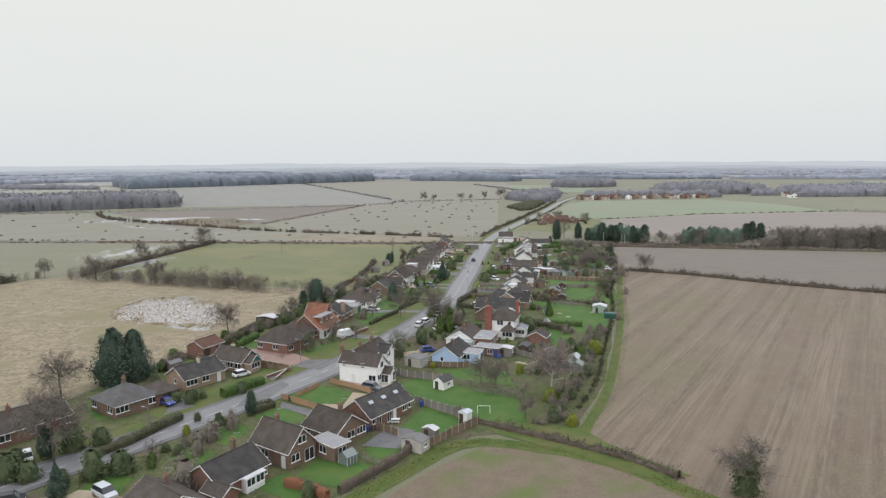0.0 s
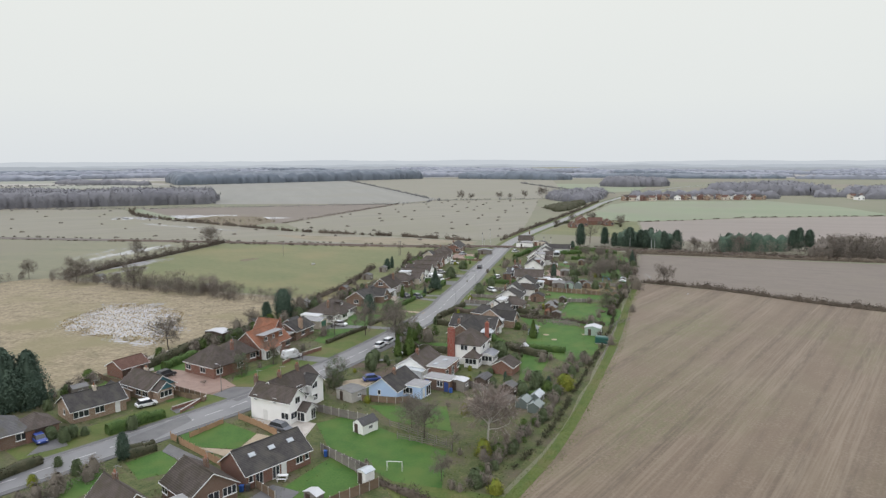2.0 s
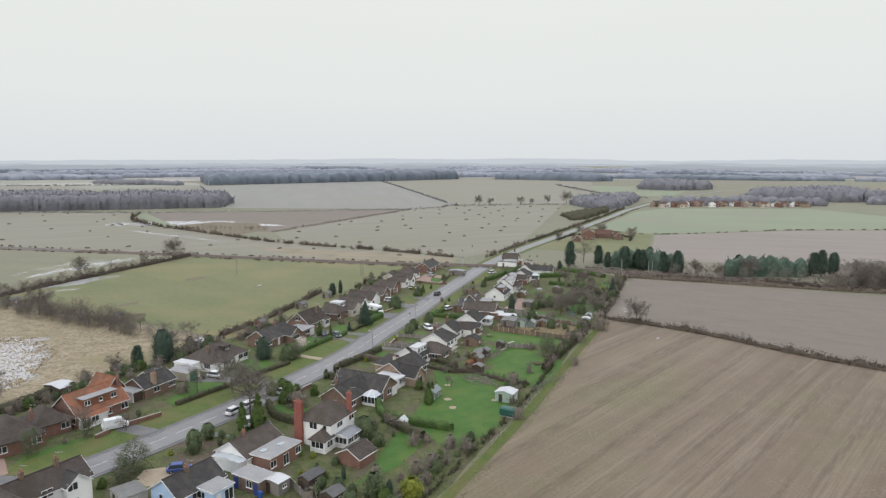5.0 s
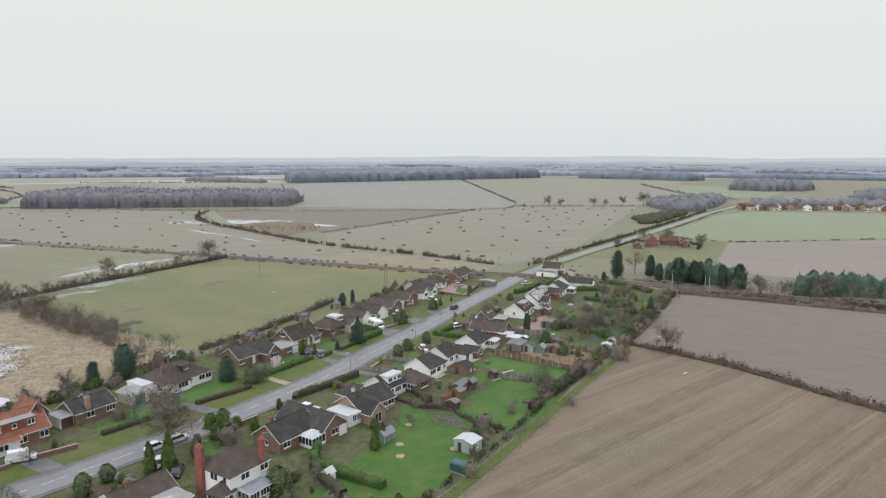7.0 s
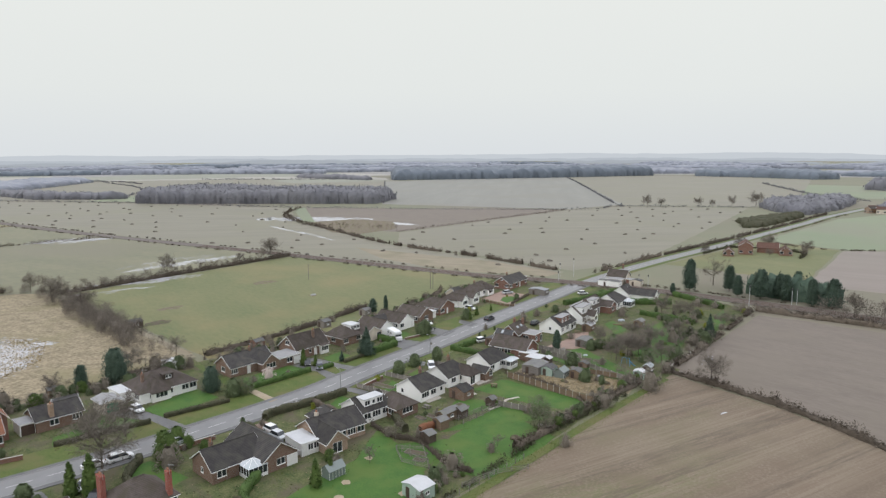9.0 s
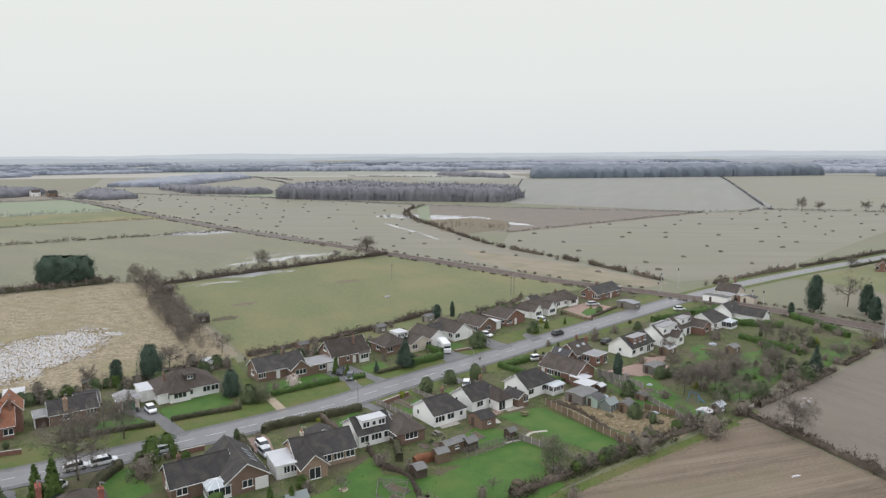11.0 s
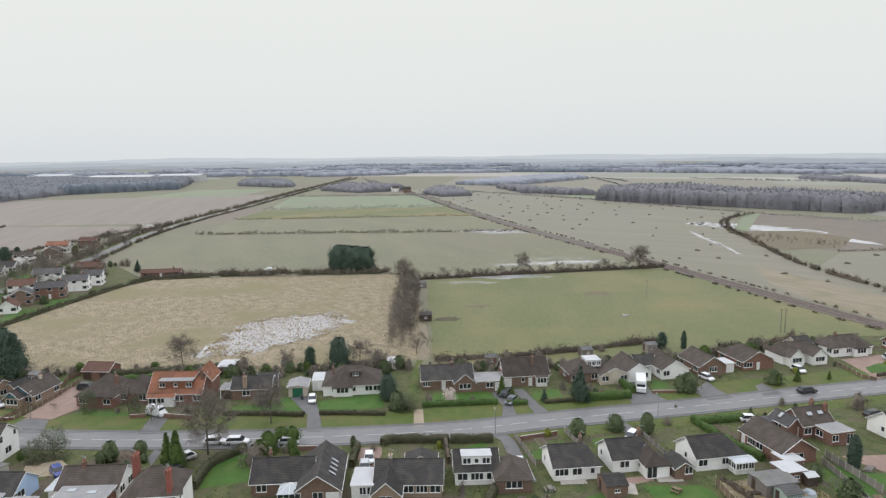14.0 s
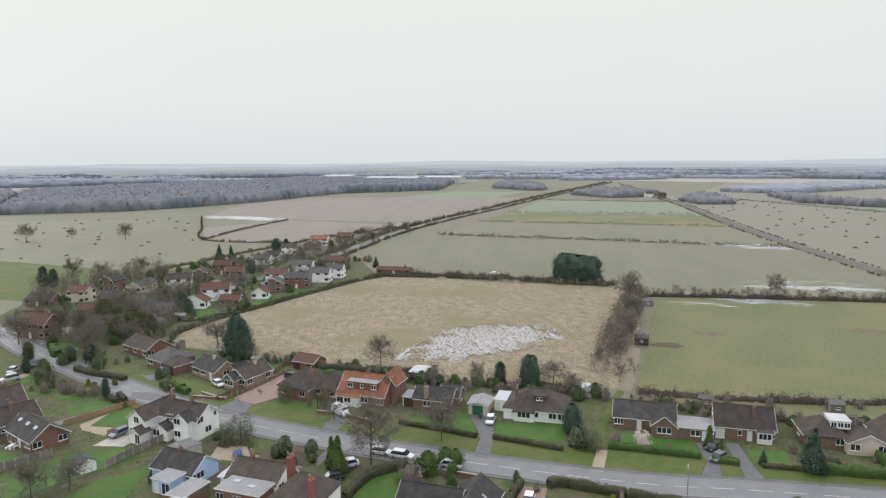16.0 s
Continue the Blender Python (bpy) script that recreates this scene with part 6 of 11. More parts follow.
sheet("lawn", [(-103.8, 104.2), (-107.2, 110.1), (-103.6, 109.3), (-93.5, 100.3), (-96.0, 98.7)], 0.03, M["lawn"], "short green garden lawn", "lawn")
sheet("lawn", [(-18.5, 167.2), (-26.3, 210.6), (-27.7, 223.9), (-19.2, 236.7), (-7.0, 195.6), (-15.8, 192.1), (-15.4, 176.1)], 0.03, M["lawn"], "short green garden lawn", "lawn")
sheet("lawn", [(-49.4, 185.0), (-54.2, 187.9), (-54.2, 191.2), (-43.0, 192.9), (-40.9, 184.7)], 0.03, M["lawn"], "short green garden lawn", "lawn")
sheet("lawn", [(-51.0, 228.5), (-54.7, 235.6), (-51.8, 235.9), (-46.0, 229.3)], 0.03, M["lawn"], "short green garden lawn", "lawn")
sheet("lawn", [(-47.8, 241.5), (-53.6, 250.7), (-49.7, 250.4), (-45.7, 244.1)], 0.03, M["lawn"], "short green garden lawn", "lawn")
sheet("lawn", [(-53.7, 256.5), (-55.0, 261.6), (-51.4, 260.5), (-50.2, 256.1)], 0.03, M["lawn"], "short green garden lawn", "lawn")
sheet("lawn", [(-88.9, 339.2), (-92.0, 345.2), (-90.2, 348.3), (-85.5, 345.2), (-84.5, 337.5)], 0.06, M["lawn"], "short green garden lawn", "lawn")
sheet("verge", [(-76.9, 293.1), (-78.6, 305.5), (-73.7, 304.0), (-71.9, 293.3)], 0.03, M["verge"], "green roadside grass", "verge")
sheet("paving", [(-96.0, 337.5), (-99.5, 354.1), (-88.9, 354.3), (-80.4, 335.9)], 0.03, M["paving"], "pinkish block paving drive", "paving")
sheet("paving", [(-76.2, 138.9), (-83.4, 139.7), (-84.1, 143.7), (-79.8, 146.2), (-75.6, 143.8)], 0.03, M["paving"], "pinkish block paved forecourt", "paving")
sheet("paving", [(-84.9, 137.6), (-95.4, 135.6), (-96.3, 142.0), (-88.0, 144.2), (-84.9, 143.3)], 0.03, M["paving"], "pinkish block paved forecourt", "paving")
sheet("drive", [(-63.2, 200.3), (-72.4, 199.5), (-83.3, 194.1), (-83.3, 199.9), (-72.4, 202.1), (-62.9, 203.4)], 0.066, M["drive"], "worn dark asphalt driveway", "drive")
sheet("drive", [(-65.8, 240.8), (-72.7, 242.3), (-81.1, 240.9), (-81.8, 244.2), (-72.8, 244.5), (-66.4, 244.3)], 0.066, M["drive"], "worn dark asphalt driveway", "drive")
sheet("drive", [(-67.0, 248.5), (-72.8, 247.8), (-82.9, 246.3), (-82.9, 248.8), (-72.8, 250.4), (-67.6, 251.8)], 0.066, M["drive"], "worn dark asphalt driveway", "drive")
sheet("drive", [(-69.6, 270.9), (-78.5, 271.8), (-84.9, 276.4), (-83.1, 279.0), (-77.2, 278.1), (-70.9, 279.9)], 0.066, M["drive"], "worn dark asphalt driveway", "drive")
sheet("drive", [(-68.8, 137.5), (-76.2, 138.9), (-75.6, 144.4), (-67.9, 146.6)], 0.066, M["drive"], "worn dark asphalt driveway", "drive")
sheet("drive", [(-65.4, 166.5), (-74.4, 166.0), (-76.5, 169.1), (-72.2, 170.0), (-65.2, 170.2)], 0.066, M["drive"], "worn dark asphalt driveway", "drive")
sheet("drive", [(-70.9, 288.7), (-77.3, 288.0), (-83.2, 294.3), (-77.3, 294.1), (-72.2, 295.2)], 0.066, M["drive"], "worn dark asphalt driveway", "drive")
sheet("drive", [(-72.3, 302.3), (-78.7, 303.9), (-80.8, 306.9), (-73.2, 307.5)], 0.066, M["drive"], "worn dark asphalt driveway", "drive")
sheet("gravel", [(-63.1, 222.1), (-72.6, 222.5), (-72.6, 224.5), (-63.4, 224.3)], 0.066, M["gravel"], "trodden dirt track crossing the verge", "gravel")
sheet("drive", [(-57.2, 237.5), (-54.7, 238.8), (-37.9, 239.9), (-37.9, 242.2), (-54.7, 241.5), (-57.7, 240.3)], 0.066, M["drive"], "worn dark asphalt driveway", "drive")
sheet("paving", [(-54.4, 210.5), (-46.4, 211.9), (-46.4, 214.8), (-51.6, 215.7), (-54.5, 215.6)], 0.05, M["paving"], "pale block paved drive", "paving")
sheet("gravel", [(-49.5, 152.8), (-53.8, 153.6), (-55.1, 156.3), (-52.6, 158.6), (-49.5, 157.0)], 0.04, M["gravel"], "pale gravel yard", "gravel")
sheet("drive", [(-54.0, 172.2), (-57.8, 172.4), (-56.5, 174.0), (-50.4, 174.1)], 0.05, M["drive"], "worn dark asphalt driveway", "drive")
sheet("drive", [(-58.6, 252.4), (-59.1, 254.1), (-42.8, 255.0), (-41.8, 253.8), (-52.5, 253.1)], 0.066, M["drive"], "worn dark asphalt driveway", "drive")
sheet("drive", [(-60.5, 263.8), (-61.1, 265.8), (-57.5, 266.8), (-55.5, 264.0)], 0.066, M["drive"], "worn dark asphalt driveway", "drive")
sheet("drive", [(-66.9, 116.6), (-58.0, 113.9), (-48.1, 110.1), (-49.0, 107.1), (-59.2, 111.5), (-65.8, 113.7)], 0.066, M["drive"], "worn dark asphalt driveway", "drive")
sheet("drive", [(-43.2, 101.1), (-41.6, 110.4), (-36.5, 109.9), (-36.8, 101.6)], 0.05, M["drive"], "worn dark asphalt driveway", "drive")
sheet("gravel", [(-61.8, 117.0), (-54.3, 118.6), (-55.4, 125.5), (-51.1, 125.3), (-52.1, 118.8), (-54.3, 115.7)], 0.05, M["gravel"], "pale gravel drive", "gravel")
sheet("gravel", [(-61.0, 130.7), (-59.2, 133.5), (-47.9, 133.2), (-46.4, 127.0), (-53.5, 127.0)], 0.05, M["gravel_pale"], "pale gravel parking yard", "gravel")
sheet("gravel", [(-53.1, 151.0), (-51.8, 161.5), (-48.3, 158.6), (-48.6, 152.6)], 0.05, M["gravel"], "beige gravel yard", "gravel")
sheet("drive", [(-85.5, 104.5), (-87.4, 108.6), (-88.3, 113.3), (-82.5, 109.9)], 0.05, M["drive"], "worn dark asphalt driveway", "drive")
sheet("gravel", [(-78.2, 73.2), (-77.7, 75.8), (-72.3, 76.5), (-67.7, 74.7)], 0.06, M["gravel"], "tan gravel drive", "gravel")
sheet("drive", [(-74.4, 111.7), (-75.3, 116.3), (-73.4, 128.2), (-70.5, 126.3), (-70.7, 114.2)], 0.05, M["drive"], "worn dark asphalt driveway", "drive")
sheet("drive", [(-78.6, 129.4), (-78.4, 133.7), (-74.6, 131.8), (-75.7, 128.0)], 0.066, M["drive"], "worn dark asphalt driveway", "drive")
sheet("rough_plot", [(-34.3, 272.5), (-35.7, 280.7), (-29.0, 285.3), (-7.7, 288.0), (-6.0, 281.6), (-8.7, 275.0)], 0.03, M["rough_grass"], "overgrown plot of dead grass", "rough_plot")
sheet("paving", [(-41.8, 299.5), (-41.4, 312.7), (-35.3, 316.8), (-31.8, 304.7)], 0.04, M["paving"], "concrete patio", "paving")
sheet("paving", [(-37.2, 254.6), (-38.2, 261.4), (-36.3, 262.2), (-34.9, 256.4)], 0.04, M["paving"], "concrete patio", "paving")
sheet("soil", [(-54.7, 242.5), (-57.3, 250.5), (-54.8, 251.0), (-53.3, 243.4)], 0.04, M["soil"], "bare vegetable plot", "soil")
sheet("soil", [(-61.3, 168.4), (-50.8, 171.1), (-39.3, 162.7), (-41.0, 152.1)], 0.035, M["soil"], "winding garden bed", "soil")
sheet("soil", [(-33.1, 321.4), (-31.7, 332.5), (-20.8, 323.8), (-20.7, 313.6)], 0.035, M["soil"], "allotment soil", "soil")
hedge([(-72.1, 202.1), (-71.5, 207.7), (-70.3, 216.3)], 0.9, 1.0, "hedge_dark", "low dark clipped hedge")
hedge([(-73.9, 181.3), (-73.0, 190.3), (-71.5, 198.9)], 0.9, 1.0, "hedge_dark", "low dark clipped hedge")
hedge([(-74.2, 224.5), (-74.3, 241.3)], 1.2, 1.2, "hedge_green", "clipped green garden hedge")
hedge([(-73.4, 243.2), (-73.4, 247.9)], 1.2, 1.1, "hedge_green", "clipped green garden hedge")
hedge([(-73.4, 251.7), (-74.2, 261.3)], 0.9, 0.8, "hedge_dark", "low dark clipped hedge")
hedge([(-74.1, 261.1), (-74.9, 272.0)], 1.8, 1.8, "hedge_green", "clipped green garden hedge")
hedge([(-83.0, 272.6), (-77.2, 273.8)], 1.2, 1.8, "hedge_green", "clipped green garden hedge")
hedge([(-80.1, 115.8), (-78.9, 119.7), (-78.2, 123.4)], 1.8, 1.9, "hedge_green", "clipped green garden hedge")
hedge([(-78.0, 122.6), (-76.9, 126.0)], 1.6, 1.6, "hedge_green", "clipped green garden hedge")
hedge([(-84.3, 84.4), (-82.4, 91.8), (-81.8, 98.3), (-81.0, 103.6)], 1.6, 1.4, "hedge_dark", "dark trimmed roadside hedge")
hedge([(-69.1, 109.7), (-67.2, 113.9)], 1.2, 1.2, "hedge_dark", "low dark clipped hedge")
hedge([(-71.3, 110.5), (-68.5, 115.0)], 1.2, 1.2, "hedge_dark", "low dark clipped hedge")
hedge([(-54.9, 215.7), (-56.2, 218.0), (-55.1, 228.7)], 1.2, 1.6, "hedge_dark", "low dark clipped hedge")
hedge([(-55.1, 228.9), (-54.7, 237.2)], 1.2, 1.6, "hedge_dark", "low dark clipped hedge")
hedge([(-46.4, 210.3), (-54.4, 211.1)], 1.1, 1.6, "hedge_dark", "low dark clipped hedge")
hedge([(-54.6, 227.9), (-46.0, 227.8)], 0.7, 1.6, "hedge_brown", "bare brown hedge")
hedge([(-58.9, 280.5), (-59.7, 290.1)], 1.6, 1.4, "hedge_green", "clipped green garden hedge")
hedge([(-60.2, 280.0), (-50.5, 281.4), (-41.3, 284.4)], 1.3, 1.5, "hedge_green", "clipped green garden hedge")
hedge([(-40.9, 184.2), (-49.4, 185.0), (-55.4, 189.8)], 1.2, 1.6, "hedge_dark", "tall dark hedge")
hedge([(-48.8, 85.0), (-45.3, 84.5), (-40.8, 82.8)], 1.0, 1.4, "hedge_russet", "russet beech hedge keeping dead leaves")
hedge([(-39.9, 84.7), (-36.0, 95.3), (-34.6, 101.1)], 0.8, 1.4, "hedge_brown", "bare brown garden hedge")
hedgerow([(-26.5, 116.4), (-20.3, 114.2), (-10.0, 111.2), (-4.2, 109.2), (2.1, 106.6), (8, 102.5)], 1.8, 1.7, "thick bare brown field hedge", step=0.6, gaps=0.0)
hedge([(-34.4, 201.2), (-27.9, 194.8), (-13.2, 194.8)], 1.5, 1.5, "hedge_green", "clipped green garden hedge")
hedge([(-43.7, 238.8), (-28.8, 231.5)], 1.2, 1.5, "hedge_dark", "low dark clipped hedge")
hedge([(-26.2, 233.0), (-26.2, 239.8)], 1.2, 1.6, "hedge_russet", "russet beech hedge")
hedge([(-63.1, 365.2), (-62.2, 381.0), (-55.1, 381.3)], 2, 2.2, "hedge_green", "clipped green garden hedge")
hedge([(-51.2, 366.3), (-44.6, 371.1), (-38.4, 375.8)], 2, 2.0, "hedge_green", "clipped green garden hedge")
hedge([(-66.7, 348.7), (-65.3, 360.8), (-66.0, 376.1)], 1.5, 1.8, "hedge_green", "clipped green garden hedge")
hedge([(-82.1, 337.3), (-85.5, 349.7), (-86.7, 354.2)], 0.6, 0.9, "hedge_brown", "low brown hedge and wall")
hedge([(-98.5, 159.6), (-98.1, 148.7)], 1.6, 1.8, "hedge_green", "rounded green boundary hedge")
hedge([(-102.4, 146.7), (-103.5, 159.4), (-105.4, 174.5)], 1.8, 2.0, "hedge_dark", "dark boundary hedge at the field edge")
hedgerow([(-138.5, 77.4), (-149.6, 85.7), (-170.8, 91.3), (-215.3, 98.7), (-240.8, 110.1)], 2.2, 1.7, "dark boundary scrub at the field edge", mat="hedge_dark", gaps=0.08)
hedgerow([(-103.2, 197.0), (-104.6, 202.8), (-105.6, 219.2)], 2.6, 2.2, "bare boundary hedge", gaps=0.12)
hedgerow([(-106.6, 229.7), (-108.0, 243.3), (-110.5, 264.8), (-114.6, 281.2), (-118.3, 297.9)], 2.6, 2.2, "scrubby boundary hedge with brambles", gaps=0.12)
hedgerow([(-109.2, 310.6), (-114.6, 330.5), (-119.6, 339.7)], 2.6, 2.2, "scrubby boundary hedge", gaps=0.12)
fence([(-68.0, 118.2), (-60.6, 115.6), (-53.1, 112.8)], 1.3, "fence_orange", "orange-stained arched panel fence", "arch")
fence([(-65.4, 119.9), (-64.1, 127.2)], 1.0, "fence_orange", "orange-stained arched panel fence", "arch")
fence([(-62.8, 130.0), (-57.4, 128.3), (-51.5, 125.9)], 1.3, "fence_orange", "orange-stained arched panel fence", "arch")
fence([(-52.9, 138.9), (-45.6, 137.6), (-39.3, 137.0)], 1.6, "fence_grey", "weathered panel fence with concrete posts", "panel")
fence([(-40.8, 123.0), (-35.0, 120.6), (-30.0, 118.8)], 1.5, "fence_grey", "weathered panel fence", "panel")
fence([(-45.5, 146.6), (-38.4, 147.6), (-36.0, 149.1)], 1.4, "fence_wood", "timber panel fence", "panel")
fence([(-34.6, 136.8), (-28.1, 134.6), (-21.9, 132.4)], 1.2, "fence_grey", "weathered post-and-rail fence", "rail")
fence([(-45.0, 109.5), (-38.6, 106.7)], 1.3, "fence_wood", "timber panel fence", "panel")
fence([(-32.0, 102.9), (-29.5, 109.2), (-26.3, 115.3)], 1.6, "fence_wood", "timber panel fence along the field", "panel")
fence([(-43.3, 97.6), (-36.5, 94.1)], 1.2, "fence_grey", "low weathered rail fence", "rail")
fence([(-40.0, 122.5), (-32.0, 118.7), (-29.9, 117.2)], 1.6, "fence_grey", "grey panel fence with concrete posts", "panel")
fence([(-85.2, 136.5), (-80.0, 135.6), (-74.9, 135.0)], 1.2, "fence_wood", "scalloped timber fence", "arch")
fence([(-107.3, 138.8), (-101.2, 137.0), (-96.3, 137.6)], 1.3, "fence_wood", "scalloped timber fence", "arch")
fence([(-77.7, 129.1), (-75.5, 136.2)], 0.7, "brick_red", "low red-brick garden wall", "wall")
fence([(-33.8, 271.7), (-25.1, 271.3), (-16.1, 270.5), (-7.4, 270.8)], 1.5, "fence_wood", "brown panel fence with pale posts", "panel")
fence([(-22.7, 242.1), (-22.8, 248.6), (-23.3, 255.5)], 1.2, "fence_grey", "weathered paddock fence", "rail")
fence([(-24.2, 255.1), (-17.4, 256.8)], 1.3, "fence_grey", "weathered panel fence", "panel")
fence([(-39.4, 294.3), (-26.0, 292.8), (-8.2, 288.5)], 1.3, "fence_grey", "old mixed panel fence", "panel")
fence([(-8.4, 305.9), (-8.1, 314.9), (-8.6, 325.7)], 1.2, "fence_grey", "old paddock fence", "rail")
fence([(-56.0, 241.7), (-43.7, 243.2)], 1.2, "fence_grey", "grey panel fence", "panel")
fence([(-55.0, 266.8), (-44.0, 267.8)], 1.2, "fence_grey", "grey panel fence", "panel")
fence([(-57.3, 252.1), (-45.9, 253.9)], 1.2, "fence_grey", "grey panel fence", "panel")
fence([(-54.7, 242.5), (-56.5, 250.3)], 0.8, "brick_red", "low red-brick garden wall", "wall")
fence([(-77.2, 278.1), (-76.3, 288.1)], 0.6, "brick_red", "low red-brick front wall", "wall")
fence([(-74.4, 161.6), (-74.4, 164.8)], 0.8, "brick_red", "low red-brick front wall", "wall")
fence([(-74.4, 167.3), (-72.2, 175.6)], 0.9, "brick_red", "low red-brick front wall", "wall")
fence([(-76.2, 137.0), (-88.0, 139.4), (-99.8, 140.3)], 0.9, "fence_wood", "brick and timber boundary fence", "panel")
fence([(-75.2, 128.6), (-76.2, 137.0)], 0.6, "brick_red", "low brick front wall", "wall")
fence([(-22.9, 224.8), (-15.5, 224.3)], 1.2, "fence_grey", "weathered raised planter fence", "rail")
fence([(-54.7, 197.0), (-54.3, 204.1)], 0.9, "brick_red", "low brick wall beside the footway", "wall")
fence([(-93.4, 333.8), (-82.0, 333.0), (-79.1, 334.9)], 0.9, "fence_wood", "timber front fence", "panel")
fence([(-3.6, 190.6), (-3.9, 207.1), (-4.2, 220.0), (-4.2, 237.8)], 1.1, "fence_grey", "wire and post field fence", "wire")
fence([(-20.0, 258.1), (-8.3, 258.1), (-9.0, 268.1)], 1.1, "fence_grey", "timber paddock fence", "rail")
tree("bare", -113.5, 108.1, 10.1, "leafless reddish tree at the field edge")
tree("leyland", -108.7, 118.0, 13.0, "tall dark green conifer at the field edge")
tree("leyland", -106.3, 121.4, 12.0, "tall dark green conifer at the field edge")
tree("oak", -109.4, 162.4, 9.0, "leafless tree at the field edge")
tree("bare", -106.5, 209.4, 7.4, "leafless tree at the field edge")
tree("bare", -104.6, 190.8, 5.7, "leafless tree at the field edge")
tree("bush_brown", -101.7, 180.2, 5.5, "bare brown garden shrub")
tree("bush_brown", -100.8, 185.6, 3.0, "bare brown garden shrub")
tree("bush_brown", -103.2, 214.1, 5.3, "bare brown garden shrub")
tree("bush_brown", -105.6, 249.0, 3.1, "bare brown garden shrub")
tree("bush_brown", -106.6, 258.0, 2.5, "bare brown garden shrub")
tree("bush_brown", -101.7, 170.6, 2.7, "bare brown garden shrub")
tree("bush_brown", -110.5, 276.9, 2.4, "bare brown garden shrub")
tree("cypress", -102.7, 204.2, 9.1, "dense dark green conifer")
tree("pine", -103.6, 196.7, 6.4, "dark garden pine")
tree("pine", -109.6, 293.8, 5.6, "dark garden pine")
tree("column", -110.5, 300.6, 5.6, "dark columnar conifer")
tree("oak", -236.3, 279.6, 10.0, "broad leafless oak in a wet hedge")
tree("oak", -240.7, 337.2, 11.5, "broad rounded leafless oak in the field corner")
tree("bare", -244.3, 321.5, 5.3, "broad leafless field tree")
tree("big_cypress", -253.4, 194.6, 13.2, "very broad dark cypress clump")
tree("big_cypress", -253.2, 205.0, 12.1, "very broad dark cypress clump")
tree("spruce", -264.0, 96.1, 6.3, "small dark spruce")
tree("oak", -54.6, 183.1, 12.6, "large leafless street tree with fine twigs")
tree("cone", -51.2, 176.8, 6.3, "green conical garden conifer")
tree("ball", -53.2, 166.0, 4.3, "clipped dark green shrub")
tree("ball", -54.5, 170.9, 3.5, "clipped dark green shrub")
tree("ball", -52.0, 164.7, 2.9, "clipped dark green shrub")
tree("ball", -50.4, 169.7, 1.7, "clipped dark green shrub")
tree("ball", -48.1, 170.6, 2.4, "clipped dark green shrub")
tree("ball", -54.4, 253.9, 4.4, "clipped dark green shrub")
tree("ball", -54.5, 267.9, 4.9, "clipped dark green shrub")
tree("loose", -78.4, 151.5, 5.6, "loose grey-green evergreen garden tree")
tree("loose", -55.8, 154.8, 6.4, "loose grey-green evergreen garden tree")
tree("loose", -54.8, 151.7, 4.5, "loose grey-green evergreen garden tree")
tree("bush_light", -53.7, 194.5, 4.7, "yellow-green evergreen shrub")
tree("bush_light", -53.5, 192.9, 3.1, "yellow-green evergreen shrub")
tree("spruce", -73.8, 260.0, 8.6, "dark spruce in a front garden")
tree("cone", -79.7, 243.2, 4.8, "dark clipped conifer")
tree("cone", -77.0, 245.1, 3.3, "dark clipped conifer")
tree("spruce", -74.7, 252.0, 3.1, "small blue-green spruce")
tree("blossom", -76.9, 230.8, 3.3, "pale flowering shrub")
tree("bush_brown", -75.8, 226.0, 3.0, "bare brown shrub")
tree("bush_brown", -81.9, 258.3, 2.4, "bare brown shrub")
tree("bush_brown", -79.5, 264.0, 2.0, "bare brown shrub")
tree("bush_brown", -79.0, 188.3, 3.3, "bare brown shrub")
tree("bush_brown", -75.9, 235.9, 1.7, "bare brown shrub")
tree("bush", -73.2, 219.0, 4.4, "dark evergreen shrub mass")
tree("loose", -72.0, 221.6, 4.4, "dark evergreen shrub mass")
tree("bush", -77.1, 264.6, 1.8, "dark evergreen shrub mass")
tree("loose", -77.1, 161.8, 4.2, "loose grey-green evergreen garden tree")
tree("bare_small", -72.2, 166.9, 5.0, "small leafless tree")
tree("bare_small", -76.6, 190.1, 6.6, "small leafless tree")
tree("bare_small", -76.4, 160.8, 8.2, "small leafless tree")
tree("bare_small", -79.6, 285.9, 3.3, "small leafless tree")
tree("bare_small", -100.9, 215.7, 6.0, "small leafless tree")
tree("bush", -77.3, 286.7, 4.8, "dark evergreen garden shrubs")
tree("bush", -77.3, 284.9, 4.1, "dark evergreen garden shrubs")
tree("bush", -100.7, 120.8, 2.3, "dark evergreen garden shrubs")
tree("pole_tree", -54.4, 210.3, 2.8, "stunted columnar conifer")
tree("pole_tree", -60.3, 292.5, 2.6, "stunted columnar conifer")
tree("oak", -89.3, 82.6, 13.6, "large dense leafless tree beside the road")
tree("ivy", 17.1, 100.3, 9.3, "ivy-clad leafless field tree")
tree("bare_red", -15.0, 133.8, 11.4, "large leafless birch with pale trunk and reddish twigs")
tree("oak", -26.6, 133.9, 7.6, "leafless garden tree")
tree("bare", -18.2, 120.3, 4.8, "leafless garden tree")
tree("oak", -30.6, 137.6, 6.2, "leafless garden tree")
tree("oak", 5.6, 300.6, 8.4, "leafless hedgerow oak")
tree("bush", -78.6, 79.6, 4.8, "dark evergreen shrub")
tree("bush", -89.7, 87.0, 4.7, "dark evergreen shrub")
tree("bush", -75.6, 82.2, 3.8, "dark evergreen shrub")
tree("bush", -86.3, 89.6, 3.5, "dark evergreen shrub")
tree("bush", -43.8, 82.5, 2.7, "dark evergreen shrub")
tree("bush", -90.7, 75.6, 4.5, "dark evergreen shrub")
